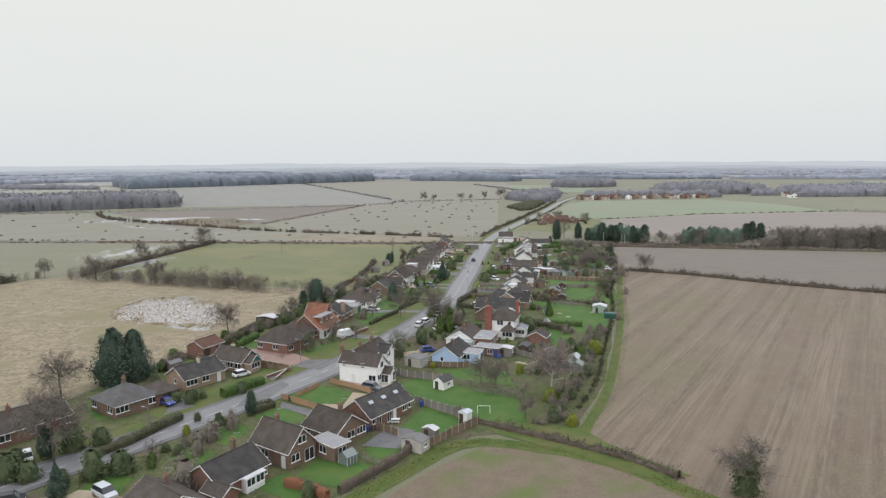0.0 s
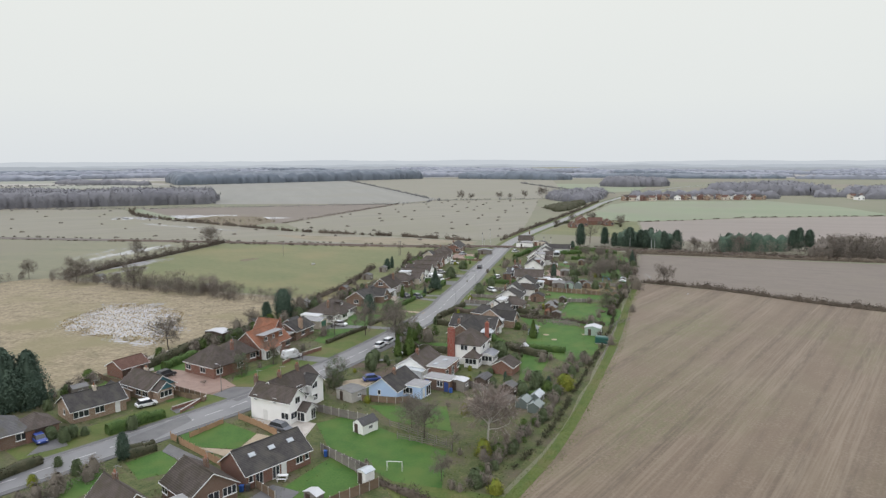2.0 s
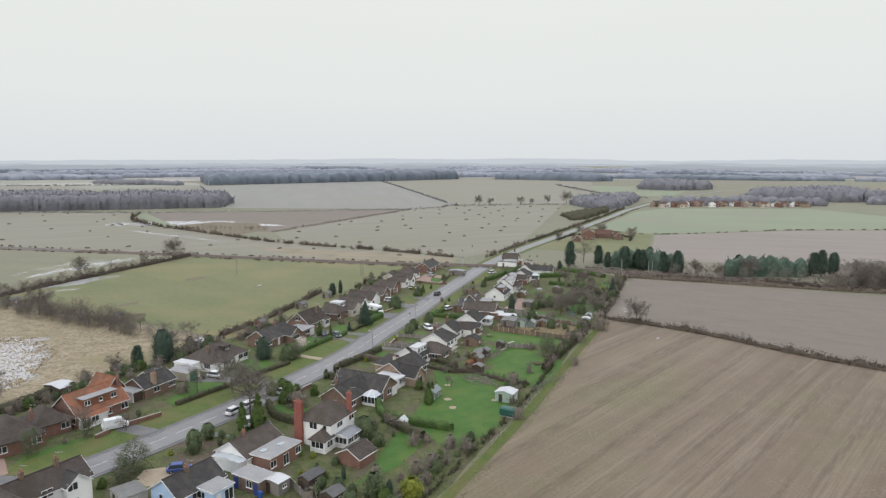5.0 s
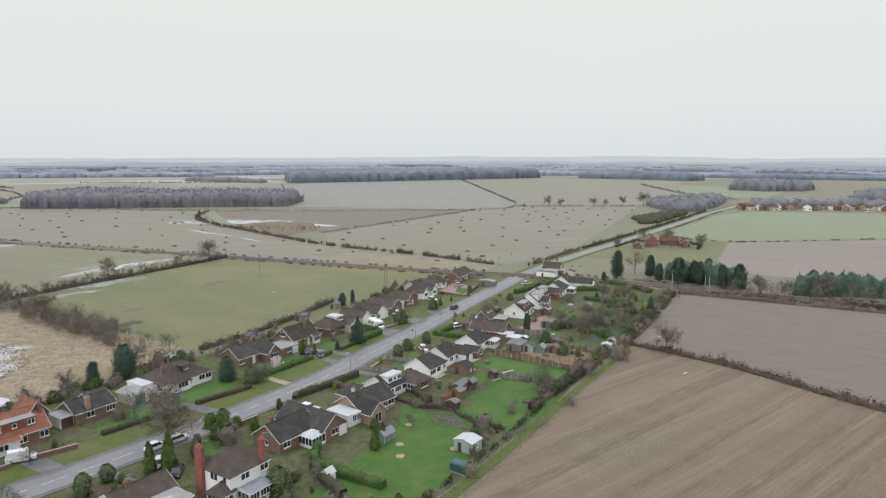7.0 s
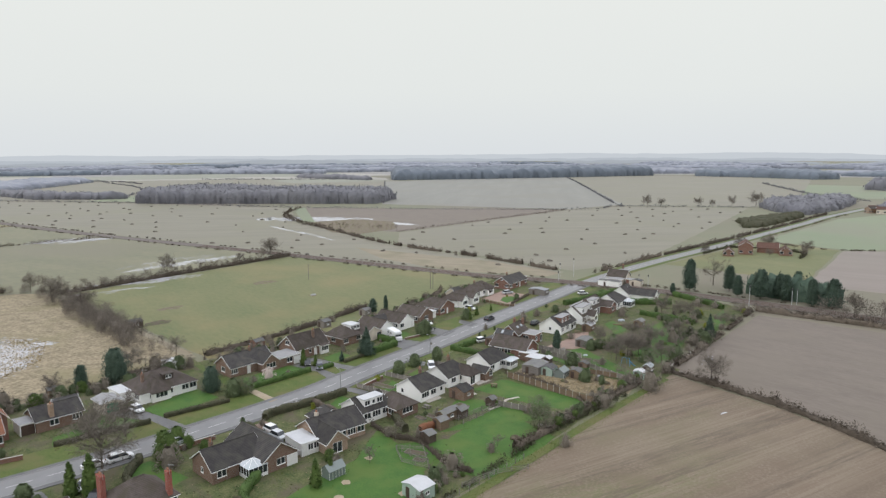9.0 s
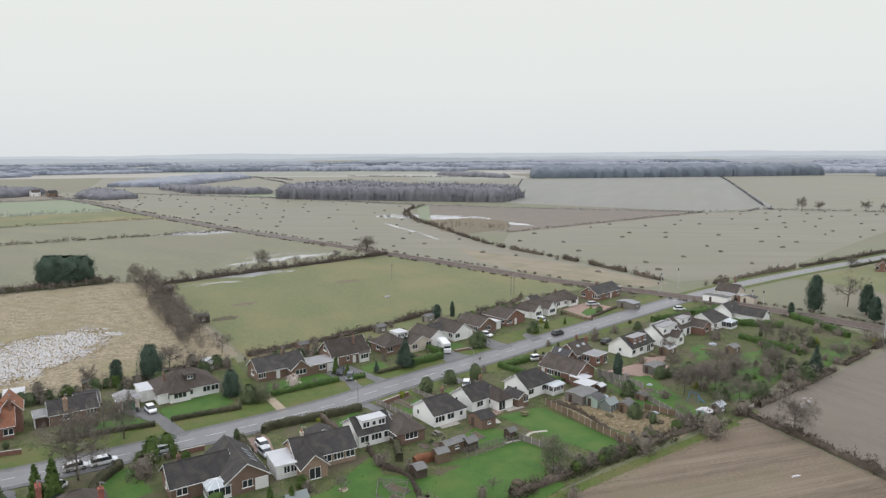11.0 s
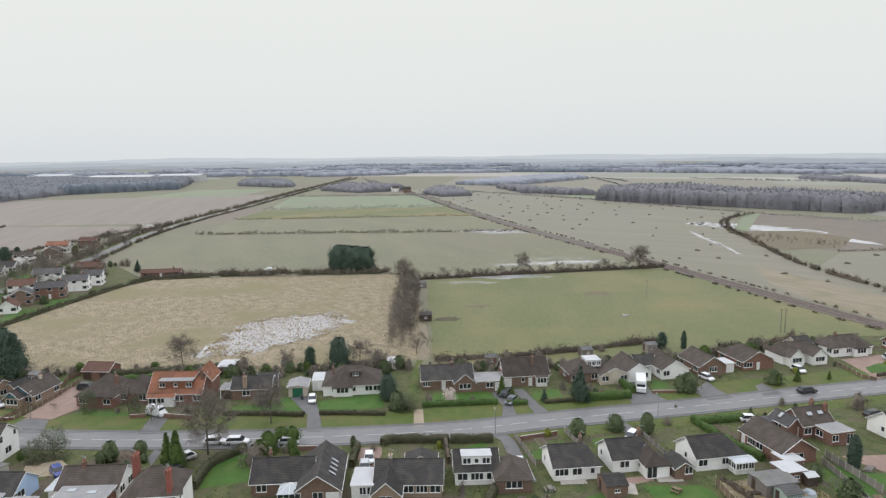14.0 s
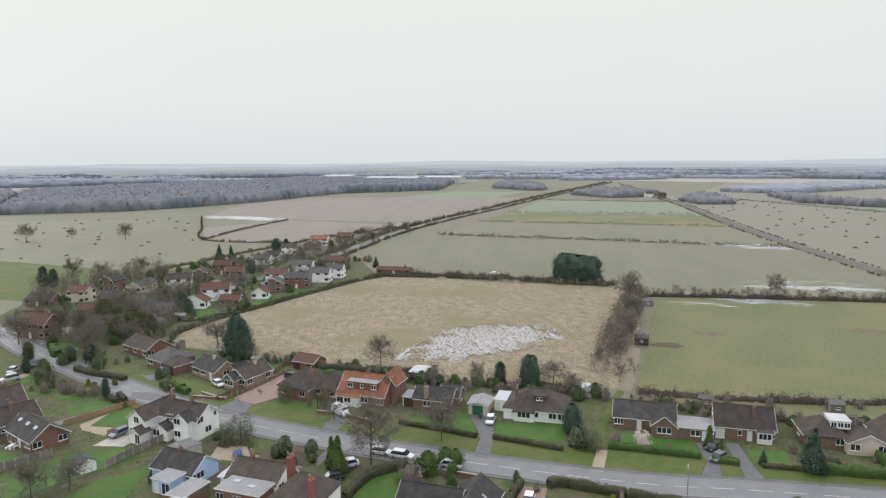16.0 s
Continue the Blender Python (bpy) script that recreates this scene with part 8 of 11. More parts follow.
def wood(poly, n, h, mat, words, per=34, leaf=0.0, pointed=False, fine=0.0):
    """Woodland: many crowns of sprays over an area, uneven in height."""
    xs, ys = [p[0] for p in poly], [p[1] for p in poly]
    pts = []
    while len(pts) < n:
        p = RNG.uniform(min(xs), max(xs)), RNG.uniform(min(ys), max(ys))
        if inside(p, poly):
            pts.append(p)
    pts = np.array(pts)
    hh = h * RNG.uniform(0.65, 1.15, n)
    k = np.repeat(np.arange(n), per)
    t = RNG.uniform(0.12, 1, n * per)
    rad = (0.30 * hh[k]) * (np.sqrt(np.maximum(0.05, 1 - (1.5 * t - 0.75) ** 2)) if not pointed else (1.05 - t))
    a = RNG.uniform(0, 6.283, n * per)
    rr = rad * np.sqrt(RNG.uniform(0, 1, n * per))
    c = np.stack([pts[k, 0] + rr * np.cos(a), pts[k, 1] + rr * np.sin(a), t * hh[k]], axis=1)
    if fine:
        d = unit(len(c)) * 0.9 + np.array([0, 0, 0.15])
        lv, lq = slivers(c, c + d * (h * RNG.uniform(0.08, 0.18, len(c)))[:, None], np.full(len(c), fine))
    else:
        rr = rad * RNG.uniform(0.75, 1.05, n * per)
        c = np.stack([pts[k, 0] + rr * np.cos(a), pts[k, 1] + rr * np.sin(a), t * hh[k]], axis=1)
        face = np.stack([np.cos(a), np.sin(a), 0.5 + t], axis=1)
        lv, lq = leaves(c, np.full(len(c), leaf or h * 0.075), 0.6, facing=face)
    a0 = np.concatenate([pts, np.full((n, 1), -0.2)], axis=1)
    b0 = a0 + np.stack([np.zeros(n), np.zeros(n), hh * 0.7], axis=1)
    sv, sq = sticks(a0, b0, hh * 0.012, hh * 0.005)
    groups = [(lv, lq, 0)] if fine > 0.5 else [(lv, lq, 0), (sv, sq, 0)]
    return tagged(new("woodland", quads_to_mesh("woodland", groups, [M[mat]])), words, "woodland", kind="stuff")


def flood(cx, cy, rx, ry, rot, cell, cut, words, z=0.05, grain=0.8, along=1.0):
    """Standing water that shows between tussocks: a patchy sheet with a ragged edge, drawn out along its length."""
    ca, sa = math.cos(radians(rot)), math.sin(radians(rot))
    verts, faces = [], []
    nx, ny = int(rx / cell), int(ry / cell)
    for i in range(-nx, nx):
        for j in range(-ny, ny):
            u, v = (i + 0.5) * cell, (j + 0.5) * cell
            edge = 1 - math.hypot(u / rx, v / ry)
            if edge <= 0:
                continue
            lu, lv = u * along, v
            k = noise.noise((lu * grain, lv * grain, cx)) * 0.75 + noise.noise((lu * grain * 2.7, lv * grain * 2.7, cy)) * 0.55 + noise.noise((lu * 0.13, lv * 0.13, 5)) * 0.8 + min(edge * 1.3, 0.62)
            if k > cut:
                b = len(verts)
                for du, dv in ((0, 0), (1, 0), (1, 1), (0, 1)):
                    uu, vv = (i + du) * cell, (j + dv) * cell
                    uu, vv = uu + noise.noise((uu, vv, 1)) * cell * 0.45, vv + noise.noise((uu, vv, 9)) * cell * 0.45
                    verts.append((cx + uu * ca - vv * sa, cy + uu * sa + vv * ca, z))
                faces.append((b, b + 1, b + 2, b + 3))
    return tagged(new("flood_water", mesh_of("flood_water", verts, faces, M["water"])), words, "flood water", kind="structure")


def flooded_hollow(poly, cell, words, z=0.06):
    """Standing water with reeds in an uneven hollow: solid towards the middle, broken up at the rim."""
    ring = np.array(poly, float)
    a, b = ring, np.roll(ring, -1, axis=0)
    x0, y0, x1, y1 = ring[:, 0].min() - 4, ring[:, 1].min() - 4, ring[:, 0].max() + 4, ring[:, 1].max() + 4
    verts, faces = [], []
    for i in range(int((x1 - x0) / cell)):
        for j in range(int((y1 - y0) / cell)):
            p = np.array((x0 + (i + 0.5) * cell, y0 + (j + 0.5) * cell))
            t = np.clip(np.sum((p - a) * (b - a), axis=1) / np.sum((b - a) ** 2, axis=1), 0, 1)
            d = float(np.min(np.linalg.norm(a + (b - a) * t[:, None] - p, axis=1))) * (1 if inside(p, poly) else -1)
            u, v = 0.83 * p[0] + 0.56 * p[1], 0.83 * p[1] - 0.56 * p[0]
            k = 0.40 * noise.noise((u * 0.61, v * 0.97, p[0] * 0.3)) + 0.45 * noise.noise((u * 1.63, v * 2.17, p[1] * 0.9)) + 0.5 * noise.noise((p[0] * 0.18, p[1] * 0.18, 4))
            if k + min(d * 0.08, 0.72) > 0.2:
                n0 = len(verts)
                for du, dv in ((0, 0), (1, 0), (1, 1), (0, 1)):
                    u, v = x0 + (i + du) * cell, y0 + (j + dv) * cell
                    verts.append((u + noise.noise((u * 3, v * 3, 1)) * cell * 0.5, v + noise.noise((u * 3, v * 3, 9)) * cell * 0.5, z))
                faces.append((n0, n0 + 1, n0 + 2, n0 + 3))
    return tagged(new("flood_water", mesh_of("flood_water", verts, faces, M["water"])), words, "flood water", kind="structure")


def tussocks(poly, n, size, mat, words):
    """Rough grass tufts standing over a field."""
    xs, ys = [p[0] for p in poly], [p[1] for p in poly]
    p = np.stack([RNG.uniform(min(xs), max(xs), 3 * n), RNG.uniform(min(ys), max(ys), 3 * n)], axis=1)
    p = np.array([q for q in p if inside(q, poly)][:n])
    c = np.concatenate([p, RNG.uniform(0.02, size * 0.6, (len(p), 1))], axis=1)
    v, q = leaves(c, np.full(len(c), size), 0.5, 0.4)
    return tagged(new("tussock_grass", quads_to_mesh("tussock_grass", [(v, q, 0)], [M[mat]])), words, "grass", kind="stuff")


def canopy(poly, h, mat, words, cell=7.0, fuzz=3, ragged=0.22, name="woodland"):
    """A closed wood: one lumpy roof of crowns with a broken edge down to the ground, and loose sprays standing out of it."""
    xs, ys = [p[0] for p in poly], [p[1] for p in poly]
    nx, ny = int((max(xs) - min(xs)) / cell) + 2, int((max(ys) - min(ys)) / cell) + 2
    gx, gy = np.meshgrid(min(xs) + np.arange(nx) * cell, min(ys) + np.arange(ny) * cell, indexing="ij")
    gx, gy = gx + RNG.uniform(-0.46, 0.46, gx.shape) * cell, gy + RNG.uniform(-0.46, 0.46, gy.shape) * cell
    ok = np.zeros(gx.shape, bool)
    for (x0, y0), (x1, y1) in zip(poly, poly[1:] + poly[:1]):
        if y0 != y1:
            ok ^= ((y0 > gy) != (y1 > gy)) & (gx < (x1 - x0) * (gy - y0) / (y1 - y0) + x0)
    if ok.sum() < 4:
        return None
    big = np.array([[noise.noise((gx[i, j] * 0.012, gy[i, j] * 0.012, 3)) for j in range(ny)] for i in range(nx)])
    ring, layer = ok.astype(float), ok.copy()
    for _ in range(2):  # steps in from the rim
        inner = layer.copy()
        inner[1:, :] &= layer[:-1, :]
        inner[:-1, :] &= layer[1:, :]
        inner[:, 1:] &= layer[:, :-1]
        inner[:, :-1] &= layer[:, 1:]
        ring, layer = ring + inner, inner
    swell = np.choose(np.clip(ring, 0, 3).astype(int), [0.3, 0.46, 0.84, 1.0])
    gz = h * (0.9 + 0.22 * big + RNG.uniform(-ragged, ragged, gx.shape)) * swell
    top = np.stack([gx, gy, gz], axis=2).reshape(-1, 3)
    foot = np.stack([gx, gy, np.full(gx.shape, -0.3)], axis=2).reshape(-1, 3)
    idx = np.arange(nx * ny).reshape(nx, ny)
    full = ok[:-1, :-1] & ok[1:, :-1] & ok[1:, 1:] & ok[:-1, 1:]
    quads = [np.stack([idx[:-1, :-1][full], idx[1:, :-1][full], idx[1:, 1:][full], idx[:-1, 1:][full]], axis=1)]
    pad = np.pad(full, 1)
    low = nx * ny
    for a_, b_, near in ((idx[:-1, :-1], idx[1:, :-1], pad[1:-1, :-2]), (idx[1:, 1:], idx[:-1, 1:], pad[1:-1, 2:]), (idx[:-1, 1:], idx[:-1, :-1], pad[:-2, 1:-1]), (idx[1:, :-1], idx[1:, 1:], pad[2:, 1:-1])):
        rim = full & ~near
        quads.append(np.stack([a_[rim] + low, b_[rim] + low, b_[rim], a_[rim]], axis=1))
    groups = [(np.concatenate([top, foot]), np.concatenate(quads), 0)]
    if fuzz and cell < 6.5:
        c = np.repeat(top[ok.reshape(-1)], fuzz, axis=0)
        c = c + RNG.uniform(-0.5, 0.5, c.shape) * np.array([cell, cell, 0]) - np.array([0, 0, 0.75]) * (c[:, 2:3] * RNG.uniform(0, 1, (len(c), 1)) ** 1.5)
        groups.append((*slivers(c, c + (unit(len(c)) * 0.8 + np.array([0, 0, 0.6])) * (h * RNG.uniform(0.08, 0.2, len(c)))[:, None], np.full(len(c), cell * 0.12)), 0))
    return tagged(new(name, quads_to_mesh(name, groups, [M[mat]])), words, "woodland", kind="stuff")


canopy([(-690, 452), (-655, 478), (-560, 556), (-480, 625), (-520, 692), (-640, 645), (-775, 565)], 15.0, "twig_hazed", "dense leafless woodland behind the field of heaps", 3.6, 8, 0.16)
canopy([(-905, 1040), (-800, 1210), (-700, 1400), (-612, 1578), (-700, 1690), (-900, 1510), (-1060, 1180)], 21, "conifer_hazed", "dark conifer plantation far off", 7.0, 3, 0.14)
canopy([(-542, 1594), (-420, 1590), (-285, 1545), (-250, 1600), (-400, 1720), (-540, 1690)], 17, "conifer_hazed", "dark conifer plantation far off", 7.0, 3, 0.14)
canopy([(-478, -424), (-554, -322), (-640, -290), (-708, -266), (-860, -262), (-971, -250), (-1091, -126), (-1400, -190), (-1500, -620), (-800, -760)], 12, "wood_grey_hazed", "leafless woodland beyond the fields", 5.6, 4, 0.3)
canopy([(-955, -252), (-1088, -122), (-1112, -138), (-985, -284)], 16, "conifer_hazed", "dark conifer block at the edge of the woodland", 5.0, 4, 0.12)
canopy([(-790, -264), (-815, -262), (-818, -285), (-792, -288)], 16, "conifer_hazed", "dark conifer clump at the edge of the woodland", 4.0, 6, 0.12)
canopy([(-600, -303), (-640, -288), (-650, -310), (-610, -325)], 14, "conifer_hazed", "dark conifer clump at the edge of the woodland", 4.0, 6, 0.15)
canopy([(-420, -480), (-478, -424), (-800, -760), (-500, -900), (-330, -560)], 12, "wood_grey_hazed", "leafless woodland beyond the fields", 5.6, 4, 0.3)
canopy([(-845, 398), (-770, 470), (-780, 490), (-860, 440), (-1000, 405), (-990, 385)], 9, "twig_hazed", "leafless belt of trees beyond the field of heaps", 5.0, 4)
canopy([(-860, 262), (-790, 282), (-800, 330), (-900, 320), (-960, 290)], 9, "twig_hazed", "leafless copse beside the railway", 4.5, 5)
canopy([(-900, 175), (-940, 232), (-1010, 250), (-1080, 150), (-980, 110)], 8, "twig_hazed", "garden trees of a distant hamlet", 5.0, 4, 0.4)
canopy([(-1180, -60), (-1090, 40), (-1120, 60), (-1300, 20), (-1350, -60)], 10, "wood_grey_hazed", "leafless belt of trees beyond the lane", 6.0, 4)
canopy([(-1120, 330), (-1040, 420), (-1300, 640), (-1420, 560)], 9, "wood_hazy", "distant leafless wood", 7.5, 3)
canopy([(-1180, 1000), (-940, 1010), (-960, 1040), (-1180, 1036)], 9, "twig_hazed", "leafless belt beside pale fields", 6.0, 3)
canopy([(-150, 1235), (-90, 1215), (-40, 1250), (-25, 1300), (-120, 1340)], 15, "twig_hazed", "leafless copse far off", 5.0, 5, 0.2)
canopy([(22, 1000), (70, 985), (150, 1015), (190, 1060), (150, 1110), (40, 1080)], 14, "twig_hazed", "leafless trees round the far village", 4.5, 5, 0.3)
canopy([(-158, 836), (-128, 790), (-95, 775), (-89, 860), (-96, 960), (-140, 920)], 9.5, "twig_hazed", "leafless copse beside the road", 3.4, 6, 0.35)
canopy([(-128, 690), (-104, 640), (-94, 660), (-94, 760), (-108, 780)], 3.6, "hedge_dark", "low scrub beside the road", 3.0, 5, 0.4)
wood([(-12, 388), (130, 394), (300, 400), (300, 420), (130, 414), (20, 404)], 240, 7, "twig", "leafless scrub along the railway", 90, fine=0.07)
canopy([(26, 405), (62, 419), (65, 427), (26, 413)], 9.0, "conifer", "dark conifer belt by the railway", 1.5, 6, 0.22)
canopy([(-27, 413), (10, 408), (11, 415), (-26, 421)], 9.0, "conifer", "dark conifer belt by the railway", 1.5, 6, 0.22)
canopy([(64, 404), (150, 404), (230, 408), (230, 432), (80, 428)], 8.0, "twig", "dense leafless tree belt beside the railway", 2.6, 14, 0.35)
wood([(78, 402), (230, 408), (230, 432), (80, 424)], 170, 10, "twig", "leafless tree belt beside the railway", 260, fine=0.055)
canopy([(200, 950), (330, 985), (470, 1060), (440, 1140), (300, 1150), (190, 1060)], 11, "twig_hazed", "leafless trees round the far village", 5.0, 4, 0.35)
wood([(-330, 440), (-285, 470), (-300, 485), (-350, 462)], 40, 3, "hedge_brown", "brown reedy scrub beside flood water", 60, fine=0.08)
wood([(-118, 217), (-160, 219), (-226, 222), (-226, 231), (-160, 227), (-116, 225)], 120, 4.6, "twig", "leafless thicket along a ditch", 240, fine=0.035)
wood([(-132, 217), (-182, 219), (-182, 227), (-132, 224)], 34, 7.0, "twig", "leafless thicket along a ditch", 420, fine=0.035)
wood([(-205, 40), (-150, 30), (-125, 55), (-132, 66), (-170, 58), (-205, 62)], 110, 7.5, "twig", "bare garden trees of the old village", 250, fine=0.04)
wood([(-105, 55), (-140, 52), (-150, 68), (-120, 84), (-104, 76)], 56, 7.0, "twig", "bare garden trees of the old village", 250, fine=0.04)
wood([(-235, 15), (-215, 70), (-265, 85), (-300, 45), (-265, 15)], 80, 6.5, "twig", "bare garden trees of the old village", 260, fine=0.045)
wood([(-150, 30), (-205, 5), (-225, 60), (-180, 72), (-135, 66)], 46, 5, "shrub", "dark evergreens among the old village houses", 120, 0.26)
wood([(-104, 60), (-135, 40), (-150, 70), (-112, 88)], 30, 4.5, "shrub", "dark evergreens among the old village houses", 120, 0.26)
wood([(-225, -10), (-150, -15), (-150, 0), (-222, 8)], 70, 8, "twig", "bare trees behind the old village", 260, fine=0.045)
wood([(-290, 36), (-370, 20), (-440, 34), (-440, 44), (-350, 48), (-290, 52)], 90, 6.5, "twig", "bare trees along the lane", 80, fine=0.09)
wood([(-239.5, 150), (-245, 150), (-246, 226), (-240, 226)], 60, 3.2, "twig", "leafless scrub along the field hedge", 150, fine=0.045)
wood([(-226, 236), (-232, 236), (-243, 318), (-237, 318)], 70, 3.0, "twig", "leafless scrub along the pasture hedge", 150, fine=0.045)
BARE_H = "bare brown unclipped field hedge"
# belts of wood out to the horizon, in colours paled for haze
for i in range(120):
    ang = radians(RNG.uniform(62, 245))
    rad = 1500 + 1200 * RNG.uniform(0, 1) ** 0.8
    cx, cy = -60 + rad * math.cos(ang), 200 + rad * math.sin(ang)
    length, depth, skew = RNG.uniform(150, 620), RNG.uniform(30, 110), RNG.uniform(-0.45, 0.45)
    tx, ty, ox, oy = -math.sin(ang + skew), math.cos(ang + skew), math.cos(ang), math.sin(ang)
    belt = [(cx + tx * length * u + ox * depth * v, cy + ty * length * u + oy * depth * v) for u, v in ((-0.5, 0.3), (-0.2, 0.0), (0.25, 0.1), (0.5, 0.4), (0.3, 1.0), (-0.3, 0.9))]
    canopy(belt, RNG.uniform(9, 14), "wood_hazy" if i % 5 else "conifer_hazed", "distant belt of winter woodland", 9.0, 2, 0.25)

HOLLOW = [(-116, 164), (-142, 165.5), (-156, 169), (-164, 178), (-167, 199), (-156, 205), (-135, 197), (-128, 187.5), (-118, 176)]
flooded_hollow(HOLLOW, 0.24, "patchy frozen flood water among dead grass")
flood(-398, 480, 52, 20, 36, 1.3, 0.22, "pale frozen flood water on ploughed land", grain=0.25)
flood(-326, 500, 30, 8, 16, 1.1, 0.28, "pale frozen flood water on ploughed land", grain=0.3, along=0.3)
flood(-402, 292, 27, 13, 80, 0.8, 0.38, "frozen flood water lying on pasture", grain=0.5, along=0.15)
flood(-262, 300, 36, 8, 96, 0.5, 0.60, "frozen flood water lying on pasture", grain=0.8, along=0.12)
flood(-274, 296, 34, 9, 100, 0.6, 0.9, "frozen flood water lying on pasture", grain=0.7, along=0.12)
flood(-229, 264, 28, 7, 82, 0.5, 0.46, "frozen flood water along a hedge", grain=0.8, along=0.12)
flood(-216, 250, 18, 4, 84, 0.5, 0.7, "frozen flood water along a hedge", grain=0.8, along=0.12)
flood(-510, -145, 58, 17, 80, 1.8, 0.15, "broad pale frozen flood water on arable land", grain=0.2, along=0.5)
flood(-489, 30, 14, 5, 70, 1.0, 0.3, "frozen flood water on arable land", grain=0.4, along=0.4)
flood(-428, 458, 17, 3.2, 148, 0.5, 0.5, "water standing in wheel tracks", grain=0.8, along=0.12)
flood(-340, 419, 44, 2.8, 170, 0.5, 0.55, "water standing in wheel tracks", grain=0.8, along=0.1)
flood(-300, 412, 46, 1.8, 167, 0.5, 0.62, "water standing in wheel tracks", grain=0.8, along=0.1)
flood(-2, 318, 8, 2.0, 100, 0.3, 0.8, "puddles on bare soil", grain=0.8, along=0.3)
flood(15, 288, 9, 1.2, 75, 0.25, 0.85, "puddles on bare soil", grain=0.9, along=0.3)
tussocks(HOLLOW, 9000, 0.24, "reed", "dead reeds standing in the frozen hollow")
tussocks([(-8, 118), (-4, 145), (-3, 203), (-5, 255), (-5, 297), (-2, 297), (-1.5, 255), (0, 203), (-1, 145), (-4, 118)], 5000, 0.11, "tuft_green", "lush field-edge grass")

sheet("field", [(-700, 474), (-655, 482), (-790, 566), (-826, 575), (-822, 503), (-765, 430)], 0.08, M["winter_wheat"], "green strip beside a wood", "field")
sheet("field", [(-1080, 880), (-960, 850), (-890, 1000), (-905, 1036), (-1130, 990)], 0.08, M["hazed_green"], "far green pasture", "field")
sheet("field", [(-1160, 1040), (-930, 1046), (-905, 1035), (-1000, 1110), (-1240, 1160)], 0.085, M["hazed_pale"], "pale stubble field far off", "field")
sheet("field", [(-1420, 1180), (-1130, 1200), (-1100, 1250), (-1450, 1300)], 0.09, M["hazed_pale"], "pale stubble field far off", "field")
sheet("field", [(-1560, 1020), (-1250, 850), (-1130, 920), (-1280, 1120)], 0.088, M["hazed_green"], "far green pasture", "field")
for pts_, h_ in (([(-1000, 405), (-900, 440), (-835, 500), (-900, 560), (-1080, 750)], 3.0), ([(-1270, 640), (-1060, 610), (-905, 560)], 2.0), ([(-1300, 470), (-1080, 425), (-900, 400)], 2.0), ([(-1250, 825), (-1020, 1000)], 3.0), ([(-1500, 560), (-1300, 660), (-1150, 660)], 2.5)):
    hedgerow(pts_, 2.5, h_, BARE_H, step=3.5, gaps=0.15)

# dark heaps in loose rows over the stubble, mounds standing for bale piles
bm = bmesh.new()
bmesh.ops.create_icosphere(bm, subdivisions=2, radius=1.0)
for v in bm.verts:
    k = 1 + 0.28 * noise.noise(v.co * 1.7)
    v.co = Vector((v.co.x * 1.7 * k, v.co.y * 0.85 * k, max(-0.05, v.co.z * 0.95 * k)))
heap_me = bpy.data.meshes.new("mound")
bm.to_mesh(heap_me)
bm.free()
heap_me.materials.append(M["heap"])
for poly, n in ((FIELDS[6][1], 92), (FIELDS[9][1], 52), (FIELDS[21][1], 40)):
    xs, ys = [p[0] for p in poly], [p[1] for p in poly]
    put = []
    tries = 0
    while len(put) < n and tries < 6000:
        tries += 1
        p = RNG.uniform(min(xs), max(xs)), RNG.uniform(min(ys), max(ys))
        if inside(p, poly) and all((p[0] - q[0]) ** 2 + (p[1] - q[1]) ** 2 > 19 ** 2 for q in put):
            put.append(p)
    for p in put:
        b = new("mound", heap_me)
        b.matrix_basis = pose(p[0], p[1], 0.02, 0, 0, RNG.uniform(0, 360))
        tagged(b, "dark mound lying on the stubble", "mound", "field mounds")

# field hedges
hedgerow([(-243, 107), (-250, 150), (-247, 217)], 2.8, 3.0, BARE_H, step=1.2, gaps=0.03)
hedgerow([(-240.5, 112), (-246, 150), (-244, 214)], 2.0, 2.0, "dark scrubby field boundary", mat="hedge_dark", gaps=0.25)
hedgerow([(-226, 231), (-233, 280), (-242, 350)], 3.0, 2.6, BARE_H, step=1.2, gaps=0.03)
hedgerow([(-417, 82), (-410, 200), (-400, 311)], 2, 2.2, BARE_H, gaps=0.08)
hedgerow([(-524, 84), (-526, 200), (-526, 296)], 2, 2.0, BARE_H, gaps=0.12)
hedgerow([(-622, 93), (-626, 190), (-630, 281)], 3, 4.0, BARE_H, gaps=0.25)
hedgerow([(-840, 92), (-835, 170), (-830, 256)], 2, 2.4, BARE_H, step=2.5)
hedgerow(offsets(RAIL, 6.5)[20:-60], 1.6, 1.0, "low scrub beside the railway", gaps=0.6, solid=False)
hedgerow(offsets(RAIL, -6.5)[20:-60], 1.6, 0.9, "low scrub beside the railway", gaps=0.65, solid=False)
hedgerow([(-487, 520), (-450, 490), (-391, 461), (-320, 440), (-236, 418), (-162, 415), (-105, 408)], 3, 2.6, "straggling bushes along a stream", gaps=0.4)
hedgerow([(-500, 540), (-440, 480), (-372, 452), (-330, 445)], 4, 3.0, "straggling bushes along a stream", gaps=0.15)
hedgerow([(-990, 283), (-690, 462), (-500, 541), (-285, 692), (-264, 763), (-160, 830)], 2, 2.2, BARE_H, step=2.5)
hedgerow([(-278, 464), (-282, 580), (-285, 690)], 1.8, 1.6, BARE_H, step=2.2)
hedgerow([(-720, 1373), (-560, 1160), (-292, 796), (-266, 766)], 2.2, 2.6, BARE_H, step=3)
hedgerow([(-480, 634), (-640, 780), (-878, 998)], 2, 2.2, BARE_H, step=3)
